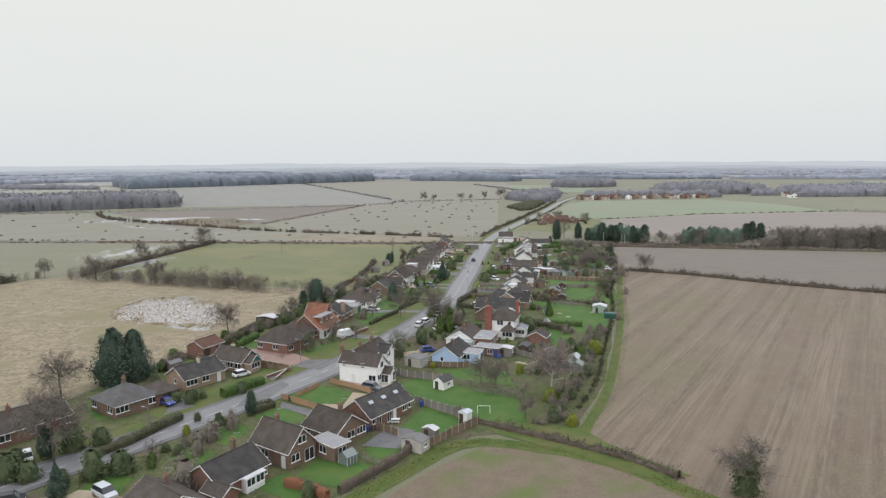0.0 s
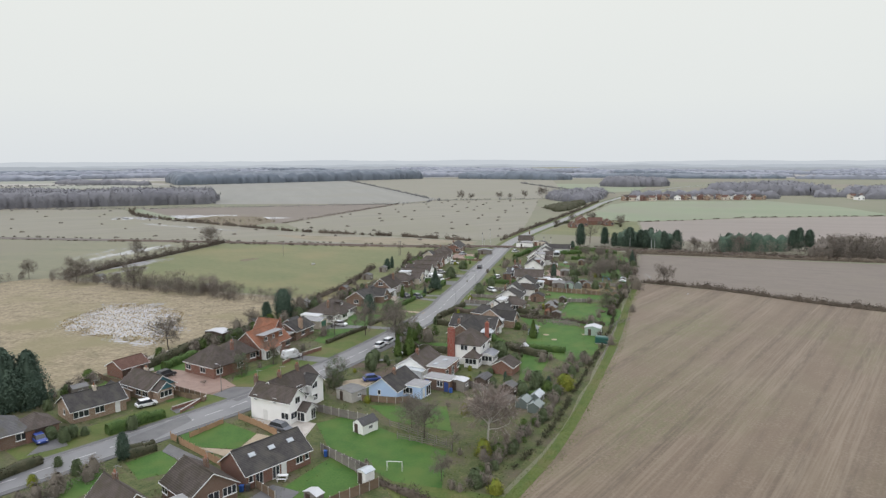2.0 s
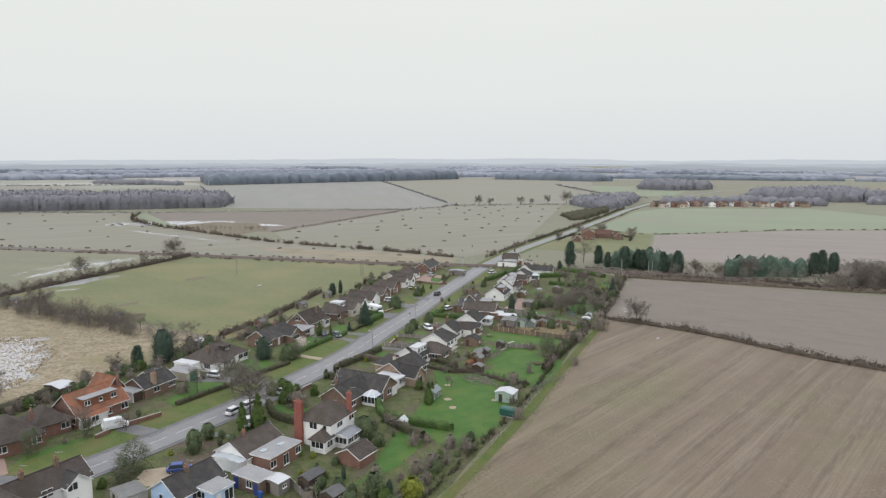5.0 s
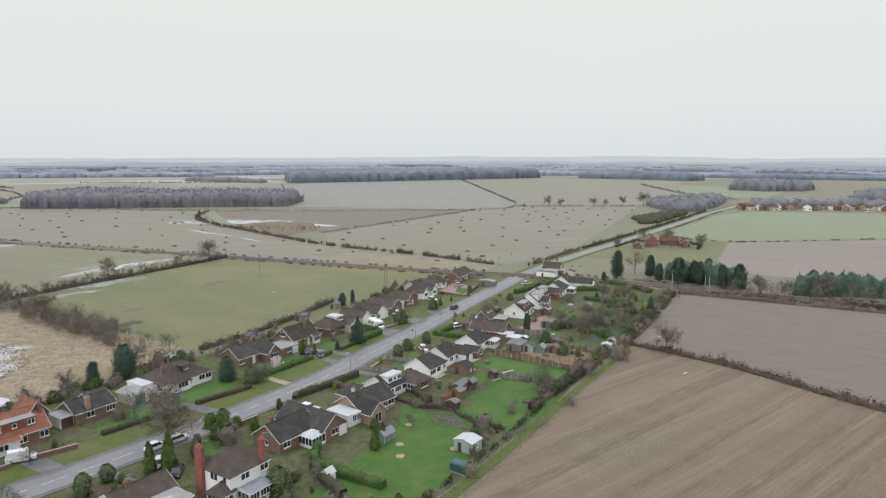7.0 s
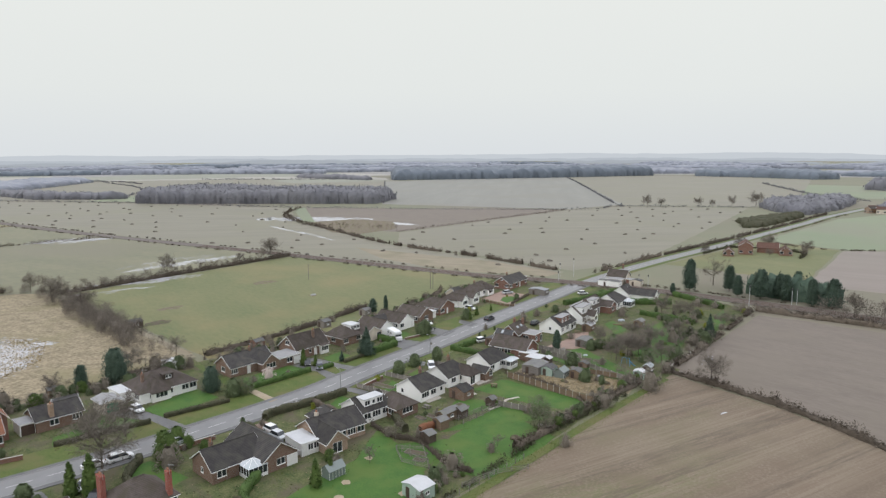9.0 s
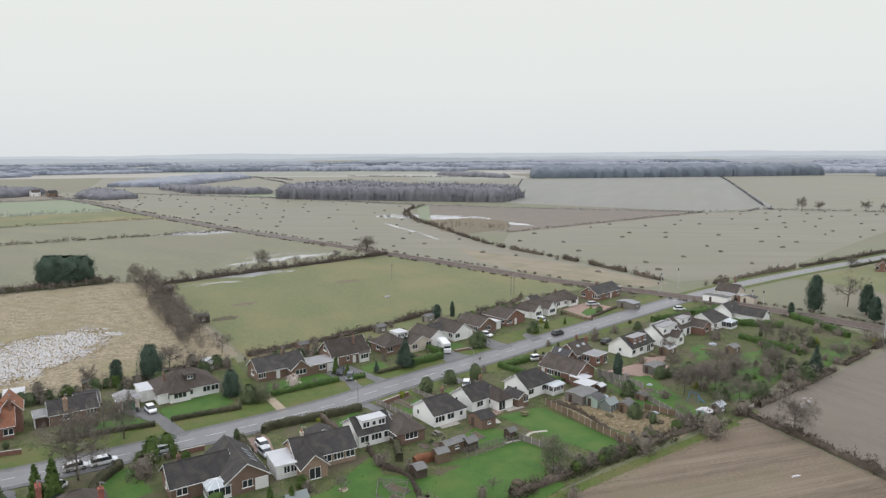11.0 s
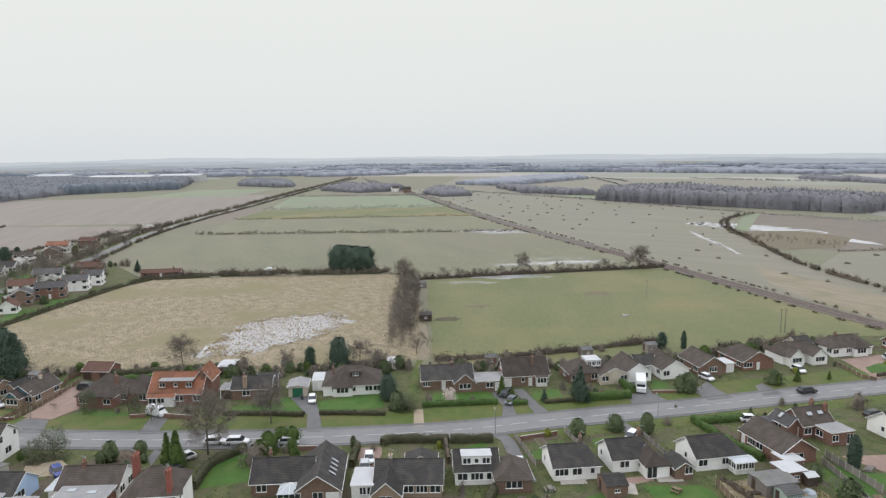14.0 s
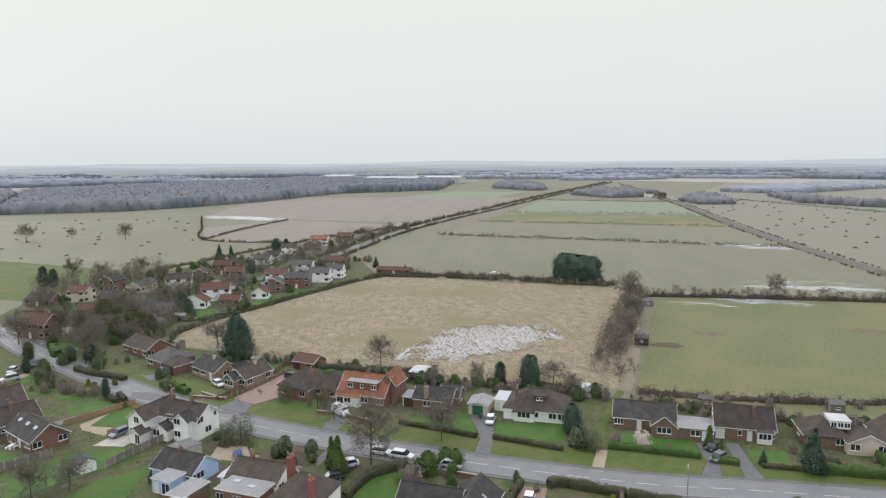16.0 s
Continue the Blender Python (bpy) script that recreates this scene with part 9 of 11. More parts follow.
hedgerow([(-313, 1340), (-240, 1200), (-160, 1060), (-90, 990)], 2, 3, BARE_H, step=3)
hedgerow([p for p in offsets(ROAD, -7.0) if 412 < p[1] < 800], 2.2, 2.4, "bare roadside hedge", gaps=0.1)
hedgerow([p for p in offsets(ROAD, 7.0) if 600 < p[1] < 800], 2.2, 1.6, "bare roadside hedge", gaps=0.3)
hedgerow([(-7, 303), (24, 296), (58, 281), (120, 262), (180, 243), (420, 188)], 2.6, 2.2, BARE_H, step=1.0, gaps=0.0)
hedgerow([(-12, 386), (60, 390), (130, 394), (420, 402)], 3, 3.0, BARE_H, gaps=0.05)
hedgerow([(-6, 300), (-9, 345), (-13, 384)], 2.4, 2.0, "overgrown garden boundary", gaps=0.2)
hedgerow([(-4.8, 297), (-6.8, 255), (-5.5, 225), (-5.2, 203), (-6.0, 170), (-6.6, 145), (-10, 122)], 1.6, 1.3, "overgrown garden boundary", mat="hedge_dark", gaps=0.3, solid=False)
hedgerow([(-7.5, 290), (-8, 262), (-7.8, 240)], 2.5, 2.0, "overgrown garden boundary", gaps=0.2)
hedgerow([p for p in offsets(WEST_ROAD, 6.5) if p[0] < -215], 2.2, 2.2, "bare roadside hedge", step=2.2)
hedgerow([p for p in offsets(WEST_ROAD, -6.5) if p[0] < -290], 2.6, 3.4, "bare roadside hedge with small trees", step=2.0)
hedgerow([(-222, -10), (-345, 3), (-420, 20), (-480, 42)], 2, 2.0, BARE_H)
hedgerow([(-345, -70), (-420, -85), (-500, -92)], 2, 1.8, BARE_H)
hedgerow([(-345, 2), (-346, -68), (-420, -126), (-505, -190)], 2, 1.8, BARE_H)
hedgerow([(-112, 92), (-127, 85), (-158, 88), (-200, 97), (-243, 107)], 2.4, 2.0, "dark scrubby field boundary", mat="hedge_dark", gaps=0.05)
hedgerow([(178, 692), (300, 665), (430, 640)], 2.4, 3.0, BARE_H, step=3)
hedgerow([(-72, 580), (-26, 566), (60, 636), (178, 694)], 1.5, 1.0, "low field margin", step=3, gaps=0.4)
ribbon("field_margin", smooth_line([(-7.4, 117), (-4.0, 145), (-2.8, 203), (-4, 255), (-4.6, 297)]), -0.8, 1.2, 0.06, M["verge"], "bright green grass field margin", "verge")
ribbon("field_margin", smooth_line([(-38, 82), (-34, 92), (-27, 106.5), (-16, 108.5), (-6, 107), (3, 103), (14, 96), (40, 88)]), -1.5, 1.9, 0.04, M["verge"], "bright green grass field margin", "verge")
ribbon("green_track", smooth_line([(-74, 223), (-82, 222.5), (-98, 224), (-108, 225.5)]), -0.9, 0.9, 0.07, M["verge"], "grass track between the gardens", "track")

# ---------------------------------------------------------------- old village along the lane
sheet("garden_ground", [(-118.5, 84), (-127, 84), (-158, 88), (-200, 97), (-243, 106), (-282, 80), (-300, 50), (-290, 20), (-222, -8), (-150, -8), (-118.5, 10)], 0.012, M["plot"], "patchy gardens of the old village", "ground")
for x, y, w, d, a in ((-165, 40, 9, 7, 10), (-177, 86, 10, 5, 15), (-186, 41, 6, 7, 20), (-195, 90.5, 9, 4, 12), (-104, 62, 8, 9, -20), (-140, 20, 12, 10, 5), (-210, 62, 8, 6, 20), (-232, 60, 10, 8, 15), (-126, 60, 9, 8, 10), (-250, 50, 12, 7, 10), (-150, 76, 9, 6, 20)):
    c, s_ = math.cos(radians(a)), math.sin(radians(a))
    sheet("lawn", [(x + u * c - v * s_, y + u * s_ + v * c) for u, v in ((-w, -d), (w * 0.9, -d * 0.8), (w, d), (-w * 0.8, d * 0.9))], 0.03, M["lawn"], "short green garden lawn", "lawn")
PLAIN[0] = True
SW = []
SW.append((-147, 5, 0, 8, 14, 2.6, 5.2, "y", "brick_brown", "roof_brown", "long brown-roofed bungalow among trees"))
SW.append((-179, 8, 5, 9, 8, 4.6, 7.2, "x", "brick_brown", "roof_dark", "brick house with dark gabled roof"))
SW.append((-109.5, 44, 0, 8, 13, 4.8, 8.2, "y", "brick_brown", "roof_rust", "tall house with weathered rust-red tiles"))
SW.append((-129, 46, 10, 7, 9, 4.6, 7.0, "y", "render_cream", "roof_rust", "cream cottage with rust-red tiled roof"))
SW.append((-182, 21, 10, 15, 7, 3.0, 5.0, "x", "render_cream", "roof_grey", "low hall with grey slate roof"))
SW.append((-190, 34, 30, 8, 12, 4.8, 7.0, "y", "render_white", "roof_brown", "terraced white-rendered houses"))
SW.append((-206, 33, 25, 8, 8, 4.8, 7.0, "x", "brick_brown", "roof_brown", "brown brick house in the old village"))
SW.append((-213, 47, 20, 9, 9, 4.8, 7.2, "y", "brick_brown", "roof_rust", "brown-brick house in the old village"))
SW.append((-174, 64.5, 28, 7, 12, 4.8, 7.4, "y", "render_white", "roof_rust", "white-rendered house with rust-red tiles"))
SW.append((-160, 66, 20, 8, 9, 2.6, 5.4, "x", "render_white", "roof_rust", "white cottage with rust-red roof"))
SW.append((-167, 76, 15, 6, 9, 2.5, 4.2, "y", "brick_red", "roof_rust", "low red-brick barn"))
SW.append((-182, 80, 15, 7, 7, 2.6, 5.0, "x", "render_white", "roof_rust", "white cottage with rust-red roof"))
SW.append((-195, 78, 20, 8, 8, 4.6, 6.6, "x", "brick_brown", "roof_grey", "brown-brick house with grey roof"))
SW.append((-207, 83, 15, 8, 12, 4.6, 6.8, "y", "brick_red", "roof_grey", "red-brick house with grey slates"))
SW.append((-222, 86, 10, 8, 11, 4.6, 6.8, "y", "render_white", "roof_grey", "white house with grey slate roof"))
SW.append((-234, 88, 8, 8, 9, 4.6, 6.8, "y", "render_white", "roof_grey", "white house with grey slate roof"))
SW.append((-275, 30, 0, 9, 10, 2.8, 5.4, "y", "render_white", "roof_dark", "white bungalow with dark roof"))
SW.append((-245, 23, 10, 8, 9, 2.8, 5.4, "x", "render_white", "roof_brown", "white bungalow with brown roof"))
SW.append((-228, 30, 15, 8, 10, 4.8, 7.0, "y", "brick_brown", "roof_rust", "large brown-brick house"))
SW.append((-341, 24, 0, 9, 14, 4.4, 6.6, "y", "render_white", "roof_red", "pale house with pinkish roof"))
SW.append((-360, 33, 0, 8, 12, 4.4, 6.6, "y", "brick_brown", "roof_rust", "brick house beside the lane"))
SW.append((-268, 72, 0, 8, 14, 2.8, 5.2, "y", "brick_brown", "roof_rust", "rust-tiled brick barn"))
SW.append((-250, 112, 4, 5, 20, 2.2, 3.6, "y", "brick_brown", "roof_rust", "long low barn with rust-red roof"))
SW.append((-143, 62, 18, 8, 12, 2.8, 5.6, "y", "brick_buff", "roof_grey", "stone-coloured house with slate roof"))
SW.append((-214, 68.5, 20, 8, 11, 4.6, 6.8, "y", "render_white", "roof_rust", "white house with rust-red roof"))
SW.append((-261, 31.5, 5, 8, 10, 2.8, 5.2, "y", "render_white", "roof_grey", "white bungalow with slate roof"))
SW.append((-241, 66, 12, 8, 13, 4.6, 6.8, "y", "render_white", "roof_grey", "white terrace with grey slates"))
SW.append((-300, 26, 5, 8, 10, 4.4, 6.6, "y", "render_white", "roof_brown", "white house beside the lane"))
SW.append((-318, 31, 5, 8, 10, 4.4, 6.6, "x", "brick_brown", "roof_brown", "brick house beside the lane"))
SW.append((-156, 14, 8, 8, 9, 4.4, 6.8, "y", "render_cream", "roof_rust", "cream cottage among trees"))
SW.append((-120, 30, 8, 8, 11, 2.8, 5.4, "y", "brick_brown", "roof_brown", "brown-roofed bungalow among trees"))
SW.append((-158, 28, 8, 8, 10, 2.8, 5.4, "y", "brick_brown", "roof_dark", "dark-roofed bungalow among trees"))
for x, y, rz, sx, sy, ea, to, ri, wa, ro, words in SW:
    two = ea > 4
    b = B(sx, sy, ea, to, ri, E="w.d.w" if sy > 9 else "w.w", N="w.w", S="w.w", W="w.w")
    if two:
        b.update(E2="w.w.w" if sy > 9 else "w.w", N2="w.w", S2=".w.")
    house(words, x, y, rz, wa, ro, [b], [(0, sy * 0.3 if ri == "y" else 0, to - 0.8, to + 1.1, "brick_red")], group="old village houses")
# farm and the far village
for x, y, rz, sx, sy, to in ((-62, 522, 20, 8, 13, 7.4), (-54, 533, 110, 7, 12, 5.6), (-44, 530, 20, 7, 10, 5.0), (-66, 508, 20, 6, 9, 4.6)):
    house("red-brick farm building with rust-red roof", x, y, rz, "brick_red", "roof_rust", [B(sx, sy, to - 2.8, to, E="w.w", S="w.w")], group="farm buildings")
R2 = np.random.default_rng(5)
for i in range(44):
    f = i / 29
    x = -66 + 150 * f + R2.uniform(-5, 5) if i < 30 else 190 + 12 * (i - 30) + R2.uniform(-10, 10)
    y = 838 + 62 * f * 1.1 + R2.uniform(-10, 14) if i < 30 else 950 + 10 * (i - 30) + R2.uniform(-25, 25)
    ro = ("roof_rust", "roof_brown", "roof_rust", "roof_grey")[i % 4]
    wa = ("brick_red", "render_white", "render_cream", "brick_buff")[(i * 7) % 4]
    house("house with tiled roof in the far village", x, y, R2.uniform(-30, 60), wa, ro, [B(R2.uniform(7, 9), R2.uniform(8, 12), 3.8, 6.2, "xy"[i % 2], E="w.w", S="w.w")], group="far village houses")
PLAIN[0] = False
canopy([(-66, 862), (-20, 882), (40, 905), (110, 925), (110, 950), (20, 925), (-66, 890)], 8.5, "twig_hazed", "leafless trees behind the far village", 4.0, 5, 0.4)
canopy([(150, 972), (250, 1010), (330, 1040), (330, 1060), (150, 1000)], 8, "twig_hazed", "leafless trees among the far village", 4.0, 5, 0.4)

# ---------------------------------------------------------------- garden planting along the plot boundaries
R3 = np.random.default_rng(21)
HOMES = [(o.matrix_basis.translation.x, o.matrix_basis.translation.y) for o in scene.objects if o.parent is None and o.get("category") in ("house", "garage", "extension", "outhouse", "outbuilding")]
LINE_X = lambda y: float(np.interp(y, [p[1] for p in ROAD], [p[0] for p in ROAD]))
KINDS = ["bush_brown", "bush_brown", "bush", "bush", "bush_brown", "bare_small", "bush_light", "ball", "bush", "bush_yellow"]
WORDS = {"bush_brown": "bare brown garden shrub", "bush": "dark evergreen garden shrub", "bare_small": "small leafless garden tree", "bush_light": "light green garden shrub", "ball": "clipped dark green shrub", "bush_yellow": "yellow-green garden shrub"}


LAWNS = [[(v.co.x, v.co.y) for v in o.data.vertices] for o in scene.objects if o.name.startswith("lawn")]


def plant(x, y, k, h):
    if any(inside((x, y), poly) for poly in LAWNS):
        return
    if all((x - a) ** 2 + (y - b) ** 2 > 7.0 ** 2 for a, b in HOMES):
        tree(k, round(x, 1), round(y, 1), h, WORDS[k])


for i in range(62):  # behind the western gardens
    y = 128 + 222 * (i + R3.uniform(0, 0.8)) / 62
    x = np.interp(y, [128, 175, 228, 270, 310, 350], [-106, -101.5, -100.5, -98, -105, -114]) + R3.uniform(-1.5, 3.5)
    plant(float(x), y, KINDS[int(R3.integers(0, 6))], float(R3.uniform(1.6, 3.6)))
for i in range(70):  # eastern gardens, along boundaries that run away from the road
    y = (121, 130, 147, 163, 172, 188, 192, 213, 228, 241, 256, 268, 283, 294, 309, 324, 339, 352, 366, 380)[i % 20] + R3.uniform(-1.6, 1.6)
    x = R3.uniform(-30, -9)
    plant(x, y, KINDS[int(R3.integers(0, 10))], float(R3.uniform(1.2, 3.4)))
for i in range(34):  # front gardens
    y = 90 + 270 * (i + R3.uniform(0, 1)) / 34
    side = 1 if i % 2 else -1
    plant(LINE_X(y) + side * R3.uniform(13.5, 16) if side < 0 else LINE_X(y) + R3.uniform(6.5, 9.0), y, KINDS[int(R3.integers(0, 10))], float(R3.uniform(0.8, 2.0)))

shed(-37.9, 133.6, -20, 2.7, 3.6, 1.8, 2.7, "render_white", "roof_grey", "white garden house with grey roof")
shed(-48.2, 147.4, -18, 4.6, 4.0, 2.1, 2.3, "concrete", "shed_felt", "grey concrete garage with flat roof")
shed(-34.0, 102.4, -15, 4.0, 2.6, 2.0, 2.4, "concrete", "shed_felt", "pale rendered garden shed with felt roof")
shed(-33.1, 108.2, -15, 2.6, 1.4, 1.5, 1.9, "fence_grey", "felt_pale", "low grey timber store")
shed(-28.7, 115.9, -20, 1.8, 1.8, 2.1, 2.4, "upvc", "clear_roof", "small white summerhouse beside the fence")
shed(-42.9, 94.5, -25, 2.2, 2.0, 1.6, 2.3, "greenhouse_glass", "greenhouse_glass", "small glass greenhouse on the lawn")
shed(-111.2, 96.1, -20, 2.5, 2.5, 1.8, 2.4, "fence_grey", "shed_felt", "grey timber garden shed")
shed(-9.2, 215.5, -2, 4.2, 3.4, 2.2, 2.7, "shed_green", "felt_pale", "pale green shed with white roof")
shed(-5.6, 206.9, -3, 3.6, 2.0, 1.5, 1.9, "tank_green", "tank_green", "dark green plastic oil tank")
shed(-25.2, 238.0, -4, 2.4, 2.4, 1.9, 2.5, "fence_wood", "shed_felt", "small timber shed with felt roof")
shed(-22.7, 231.7, -2, 2.6, 2.0, 1.7, 2.2, "timber_dark", "shed_felt", "dark timber garden shed")
shed(-25.0, 210.4, 0, 2.2, 3.4, 1.6, 2.5, "greenhouse_glass", "greenhouse_glass", "aluminium glass greenhouse on the lawn")
shed(-23.1, 191.9, 0, 1.8, 1.8, 1.6, 2.4, "upvc", "felt_pale", "small white summerhouse")
shed(-27.0, 242.1, 3, 2.2, 5.0, 2.0, 2.5, "fence_wood", "shed_felt", "timber garden workshop with pale roof")
shed(-26.0, 245.1, 3, 2.2, 2.4, 1.8, 2.5, "timber_dark", "shed_felt", "dark timber garden shed")
shed(-33.5, 253.8, 3, 4.4, 3.6, 2.1, 3.0, "brick_brown", "roof_dark", "brick outhouse with dark roof")
shed(-25.2, 254.4, 3, 1.8, 1.8, 1.7, 2.2, "timber_dark", "shed_felt", "small dark timber shed")
shed(-31.5, 280.3, 8, 4.6, 6.0, 2.1, 2.4, "fence_grey", "shed_felt", "long low shed with grey roof")
shed(-27.5, 280.5, 8, 3.0, 3.0, 2.0, 2.6, "shed_green", "roof_grey", "green timber shed with grey roof")
shed(-34.6, 284.9, 8, 4.0, 4.0, 2.3, 2.3, "brick_brown", "felt_pale", "flat-roofed brick store")
shed(-24.3, 281.3, 8, 2.6, 3.2, 1.6, 2.5, "greenhouse_glass", "greenhouse_glass", "glass greenhouse in an allotment")
shed(-21.3, 283.4, 8, 2.6, 2.6, 1.8, 2.3, "fence_wood", "shed_felt", "timber allotment shed")
shed(-32.5, 287.2, 8, 2.0, 2.0, 1.8, 2.2, "timber_dark", "felt_pale", "small dark shed with pale roof")
shed(-24.1, 291.7, 8, 2.4, 2.0, 1.2, 1.6, "brick_brown", "shed_felt", "low brick cold frame")
shed(-9.4, 293.4, 8, 2.6, 2.2, 1.8, 2.2, "shed_green", "felt_pale", "pale green field shelter")
shed(-9.8, 298.8, 8, 2.0, 2.6, 1.8, 2.4, "fence_grey", "clear_roof", "small polycarbonate greenhouse")
shed(-34.5, 309.0, 8, 3.4, 5.0, 2.0, 2.3, "fence_grey", "shed_felt", "grey timber workshop")
shed(-42.2, 324.3, 8, 3.0, 4.0, 2.0, 2.6, "fence_wood", "felt_pale", "timber shed with pale roof")
shed(-54.8, 292.1, 8, 3, 4, 2.1, 2.4, "brick_brown", "roof_grey", "brick outhouse")
shed(-32.6, 339.4, 8, 2.6, 3.6, 1.9, 2.5, "fence_wood", "shed_felt", "brown timber shed")
shed(-14.1, 155.4, -6, 2.4, 3.0, 1.35, 2.05, "greenhouse_glass", "greenhouse_glass", "glass greenhouse in a kitchen garden")
shed(-11.3, 153.6, -6, 2.4, 2.8, 1.35, 2.05, "greenhouse_glass", "greenhouse_glass", "glass greenhouse in a kitchen garden")
shed(-12.3, 159.1, -6, 2.0, 3.2, 1.35, 2.05, "greenhouse_glass", "clear_roof", "glass greenhouse in a kitchen garden")
shed(-18.6, 160.9, -6, 2.6, 3.0, 2.0, 2.6, "timber_dark", "shed_felt", "dark timber potting shed")
shed(-25.2, 164.2, -6, 2.4, 4.0, 2.0, 2.5, "timber_dark", "roof_grey", "dark timber shed with grey roof")
shed(-29.3, 160.3, -6, 3.4, 2.6, 2.2, 2.4, "fence_grey", "felt_pale", "flat-roofed timber shed")
shed(-152.8, 229.6, 0, 4.4, 4.0, 2.2, 2.8, "timber_dark", "roof_grey", "old field shelter of dark boards")
shed(-104.3, 175.7, -3, 6, 4, 2.2, 2.6, "timber_dark", "felt_pale", "open timber store with pale roof")
shed(-103.2, 218.5, 2, 4, 3.5, 2.2, 2.4, "upvc", "felt_pale", "white garden store behind the bungalow")
shed(-103.8, 190.2, 0, 1.8, 1.8, 1.9, 2.5, "fence_wood", "shed_felt", "small timber garden shed")
shed(-103.5, 244.2, 2, 3, 3, 2.0, 2.6, "brick_red", "shed_felt", "small red timber shed")
shed(-107.8, 271.3, 4, 3.5, 3, 2.0, 2.6, "fence_grey", "shed_felt", "grey timber garden shed")
shed(-110.0, 290.5, 6, 3, 3, 2.0, 2.6, "fence_grey", "shed_felt", "grey timber garden shed")
shed(-94.7, 135.6, -15, 3, 3.4, 2.0, 2.3, "concrete", "shed_felt", "small grey garden shed")
shed(-102.1, 129.1, -20, 2.6, 3, 2.0, 2.5, "fence_grey", "shed_felt", "grey timber garden shed")
shed(-84.7, 358.3, 8, 7, 4, 2.2, 2.6, "fence_grey", "lead", "green-grey flat-roofed workshop")
shed(-72.1, 391.6, 8, 9, 3.5, 2.3, 2.5, "render_white", "shed_felt", "white flat-roofed railway hut")
shed(-64.2, 399.4, 8, 5, 3.5, 2.3, 2.8, "render_cream", "roof_grey", "small railway equipment building")
car(-80.1, 199.7, 5, "white", "hatch", "white hatchback parked on a driveway")
car(-75.4, 166.9, 60, "white", "van", "white panel van parked before a house")
car(-79.0, 244.0, -35, "black", "hatch", "black hatchback parked on a driveway")
car(-74.3, 244.4, -35, "grey", "hatch", "dark grey car parked on a driveway")
car(-59.2, 183.2, 88, "white", "hatch", "white hatchback parked beside the road")
car(-58.7, 187.6, 88, "white", "estate", "white estate car parked beside the road")
car(-57.5, 197.7, 88, "silver", "hatch", "silver hatchback parked at the kerb")
car(-49.1, 158.5, 40, "blue", "hatch", "blue car parked on gravel")
car(-48.8, 213.4, 2, "white", "hatch", "white hatchback on a paved drive")
car(-45.4, 212.7, 2, "silver", "hatch", "pale blue-silver car on a paved drive")
car(-43.6, 240.2, -6, "white", "hatch", "white car parked beside a bungalow")
car(-53.1, 264.3, -40, "white", "estate", "white estate car in a garden drive")
car(-58.8, 291.5, 80, "white", "hatch", "white car parked beside a bungalow")
car(-79.9, 276.4, -20, "white", "motorhome", "large white motorhome parked on a drive")
car(-73.4, 313.4, 98, "black", "estate", "dark estate car on the road")
car(-93.7, 144.6, 80, "black", "suv", "dark blue off-road car on paving")
car(-84.1, 129.1, 60, "white", "hatch", "white car parked beside a bungalow")
car(-88.6, 109.3, -20, "blue", "hatch", "blue hatchback parked on a driveway")
car(-93.9, 81.8, -40, "white", "hatch", "white car parked under bare trees")
car(-72.4, 75.1, -20, "silver", "suv", "silver car parked on gravel")
car(-87.8, 320.4, 10, "white", "hatch", "white car parked before a bungalow")
car(-94.3, 350.7, 70, "silver", "estate", "silver car on a paved forecourt")
car(-84.6, 294.8, 20, "white", "hatch", "white car on a driveway")
car(-52.4, 179.4, -50, "white", "hatch", "white hatchback parked in a drive")
car(-46.8, 179.1, -50, "black", "hatch", "black hatchback parked in a drive")
car(-52.3, 128.3, -10, "grey", "estate", "dark estate car beside the white cottage")
car(-58.5, 318.5, 100, "black", "estate", "dark car beside a cottage")
car(-84.2, 70.1, 40, "black", "hatch", "dark car parked under trees")
car(-77.9, 69.5, 30, "silver", "hatch", "silver car parked by a hedge")
car(-71.6, 369.3, 60, "white", "hatch", "white car on the grass verge")
lamp_post(-57.9, 238.2, 3.0, "grey steel street lamp post")
lamp_post(-62.2, 273.3, 5.1, "grey steel street lamp post")
utility_pole(-123.8, 337.4, 7.5, "timber utility pole at the field edge")
utility_pole(-123.5, 338.6, 7.5, "timber utility pole at the field edge")
utility_pole(-178.4, 316.4, 6.8, "lone timber pole in the pasture")
lamp_post(-75.4, 140.8, 9.2, "grey steel street lamp post")
lamp_post(-81.6, 95.8, 2.6, "grey steel street lamp post")
signal_post(-96.5, 391.5, 7.1, "railway signal post with lights")
signal_post(-94.1, 398.8, 8.5, "tall railway signal mast")
signal_post(-93.9, 386.3, 4.4, "level crossing warning light post")
signal_post(-63.0, 399.3, 5.1, "railway lineside post")
signal_post(-59.3, 400.1, 5.2, "railway lineside post")
signal_post(-15.5, 389.2, 8.2, "tall pale railway mast")
signal_post(-5.7, 404.6, 6.0, "pale lineside mast")
signal_post(-4.1, 405.0, 6.0, "pale lineside mast")
signal_post(54.4, 418.4, 6.6, "pale lineside mast")


LAYER[0] = 60
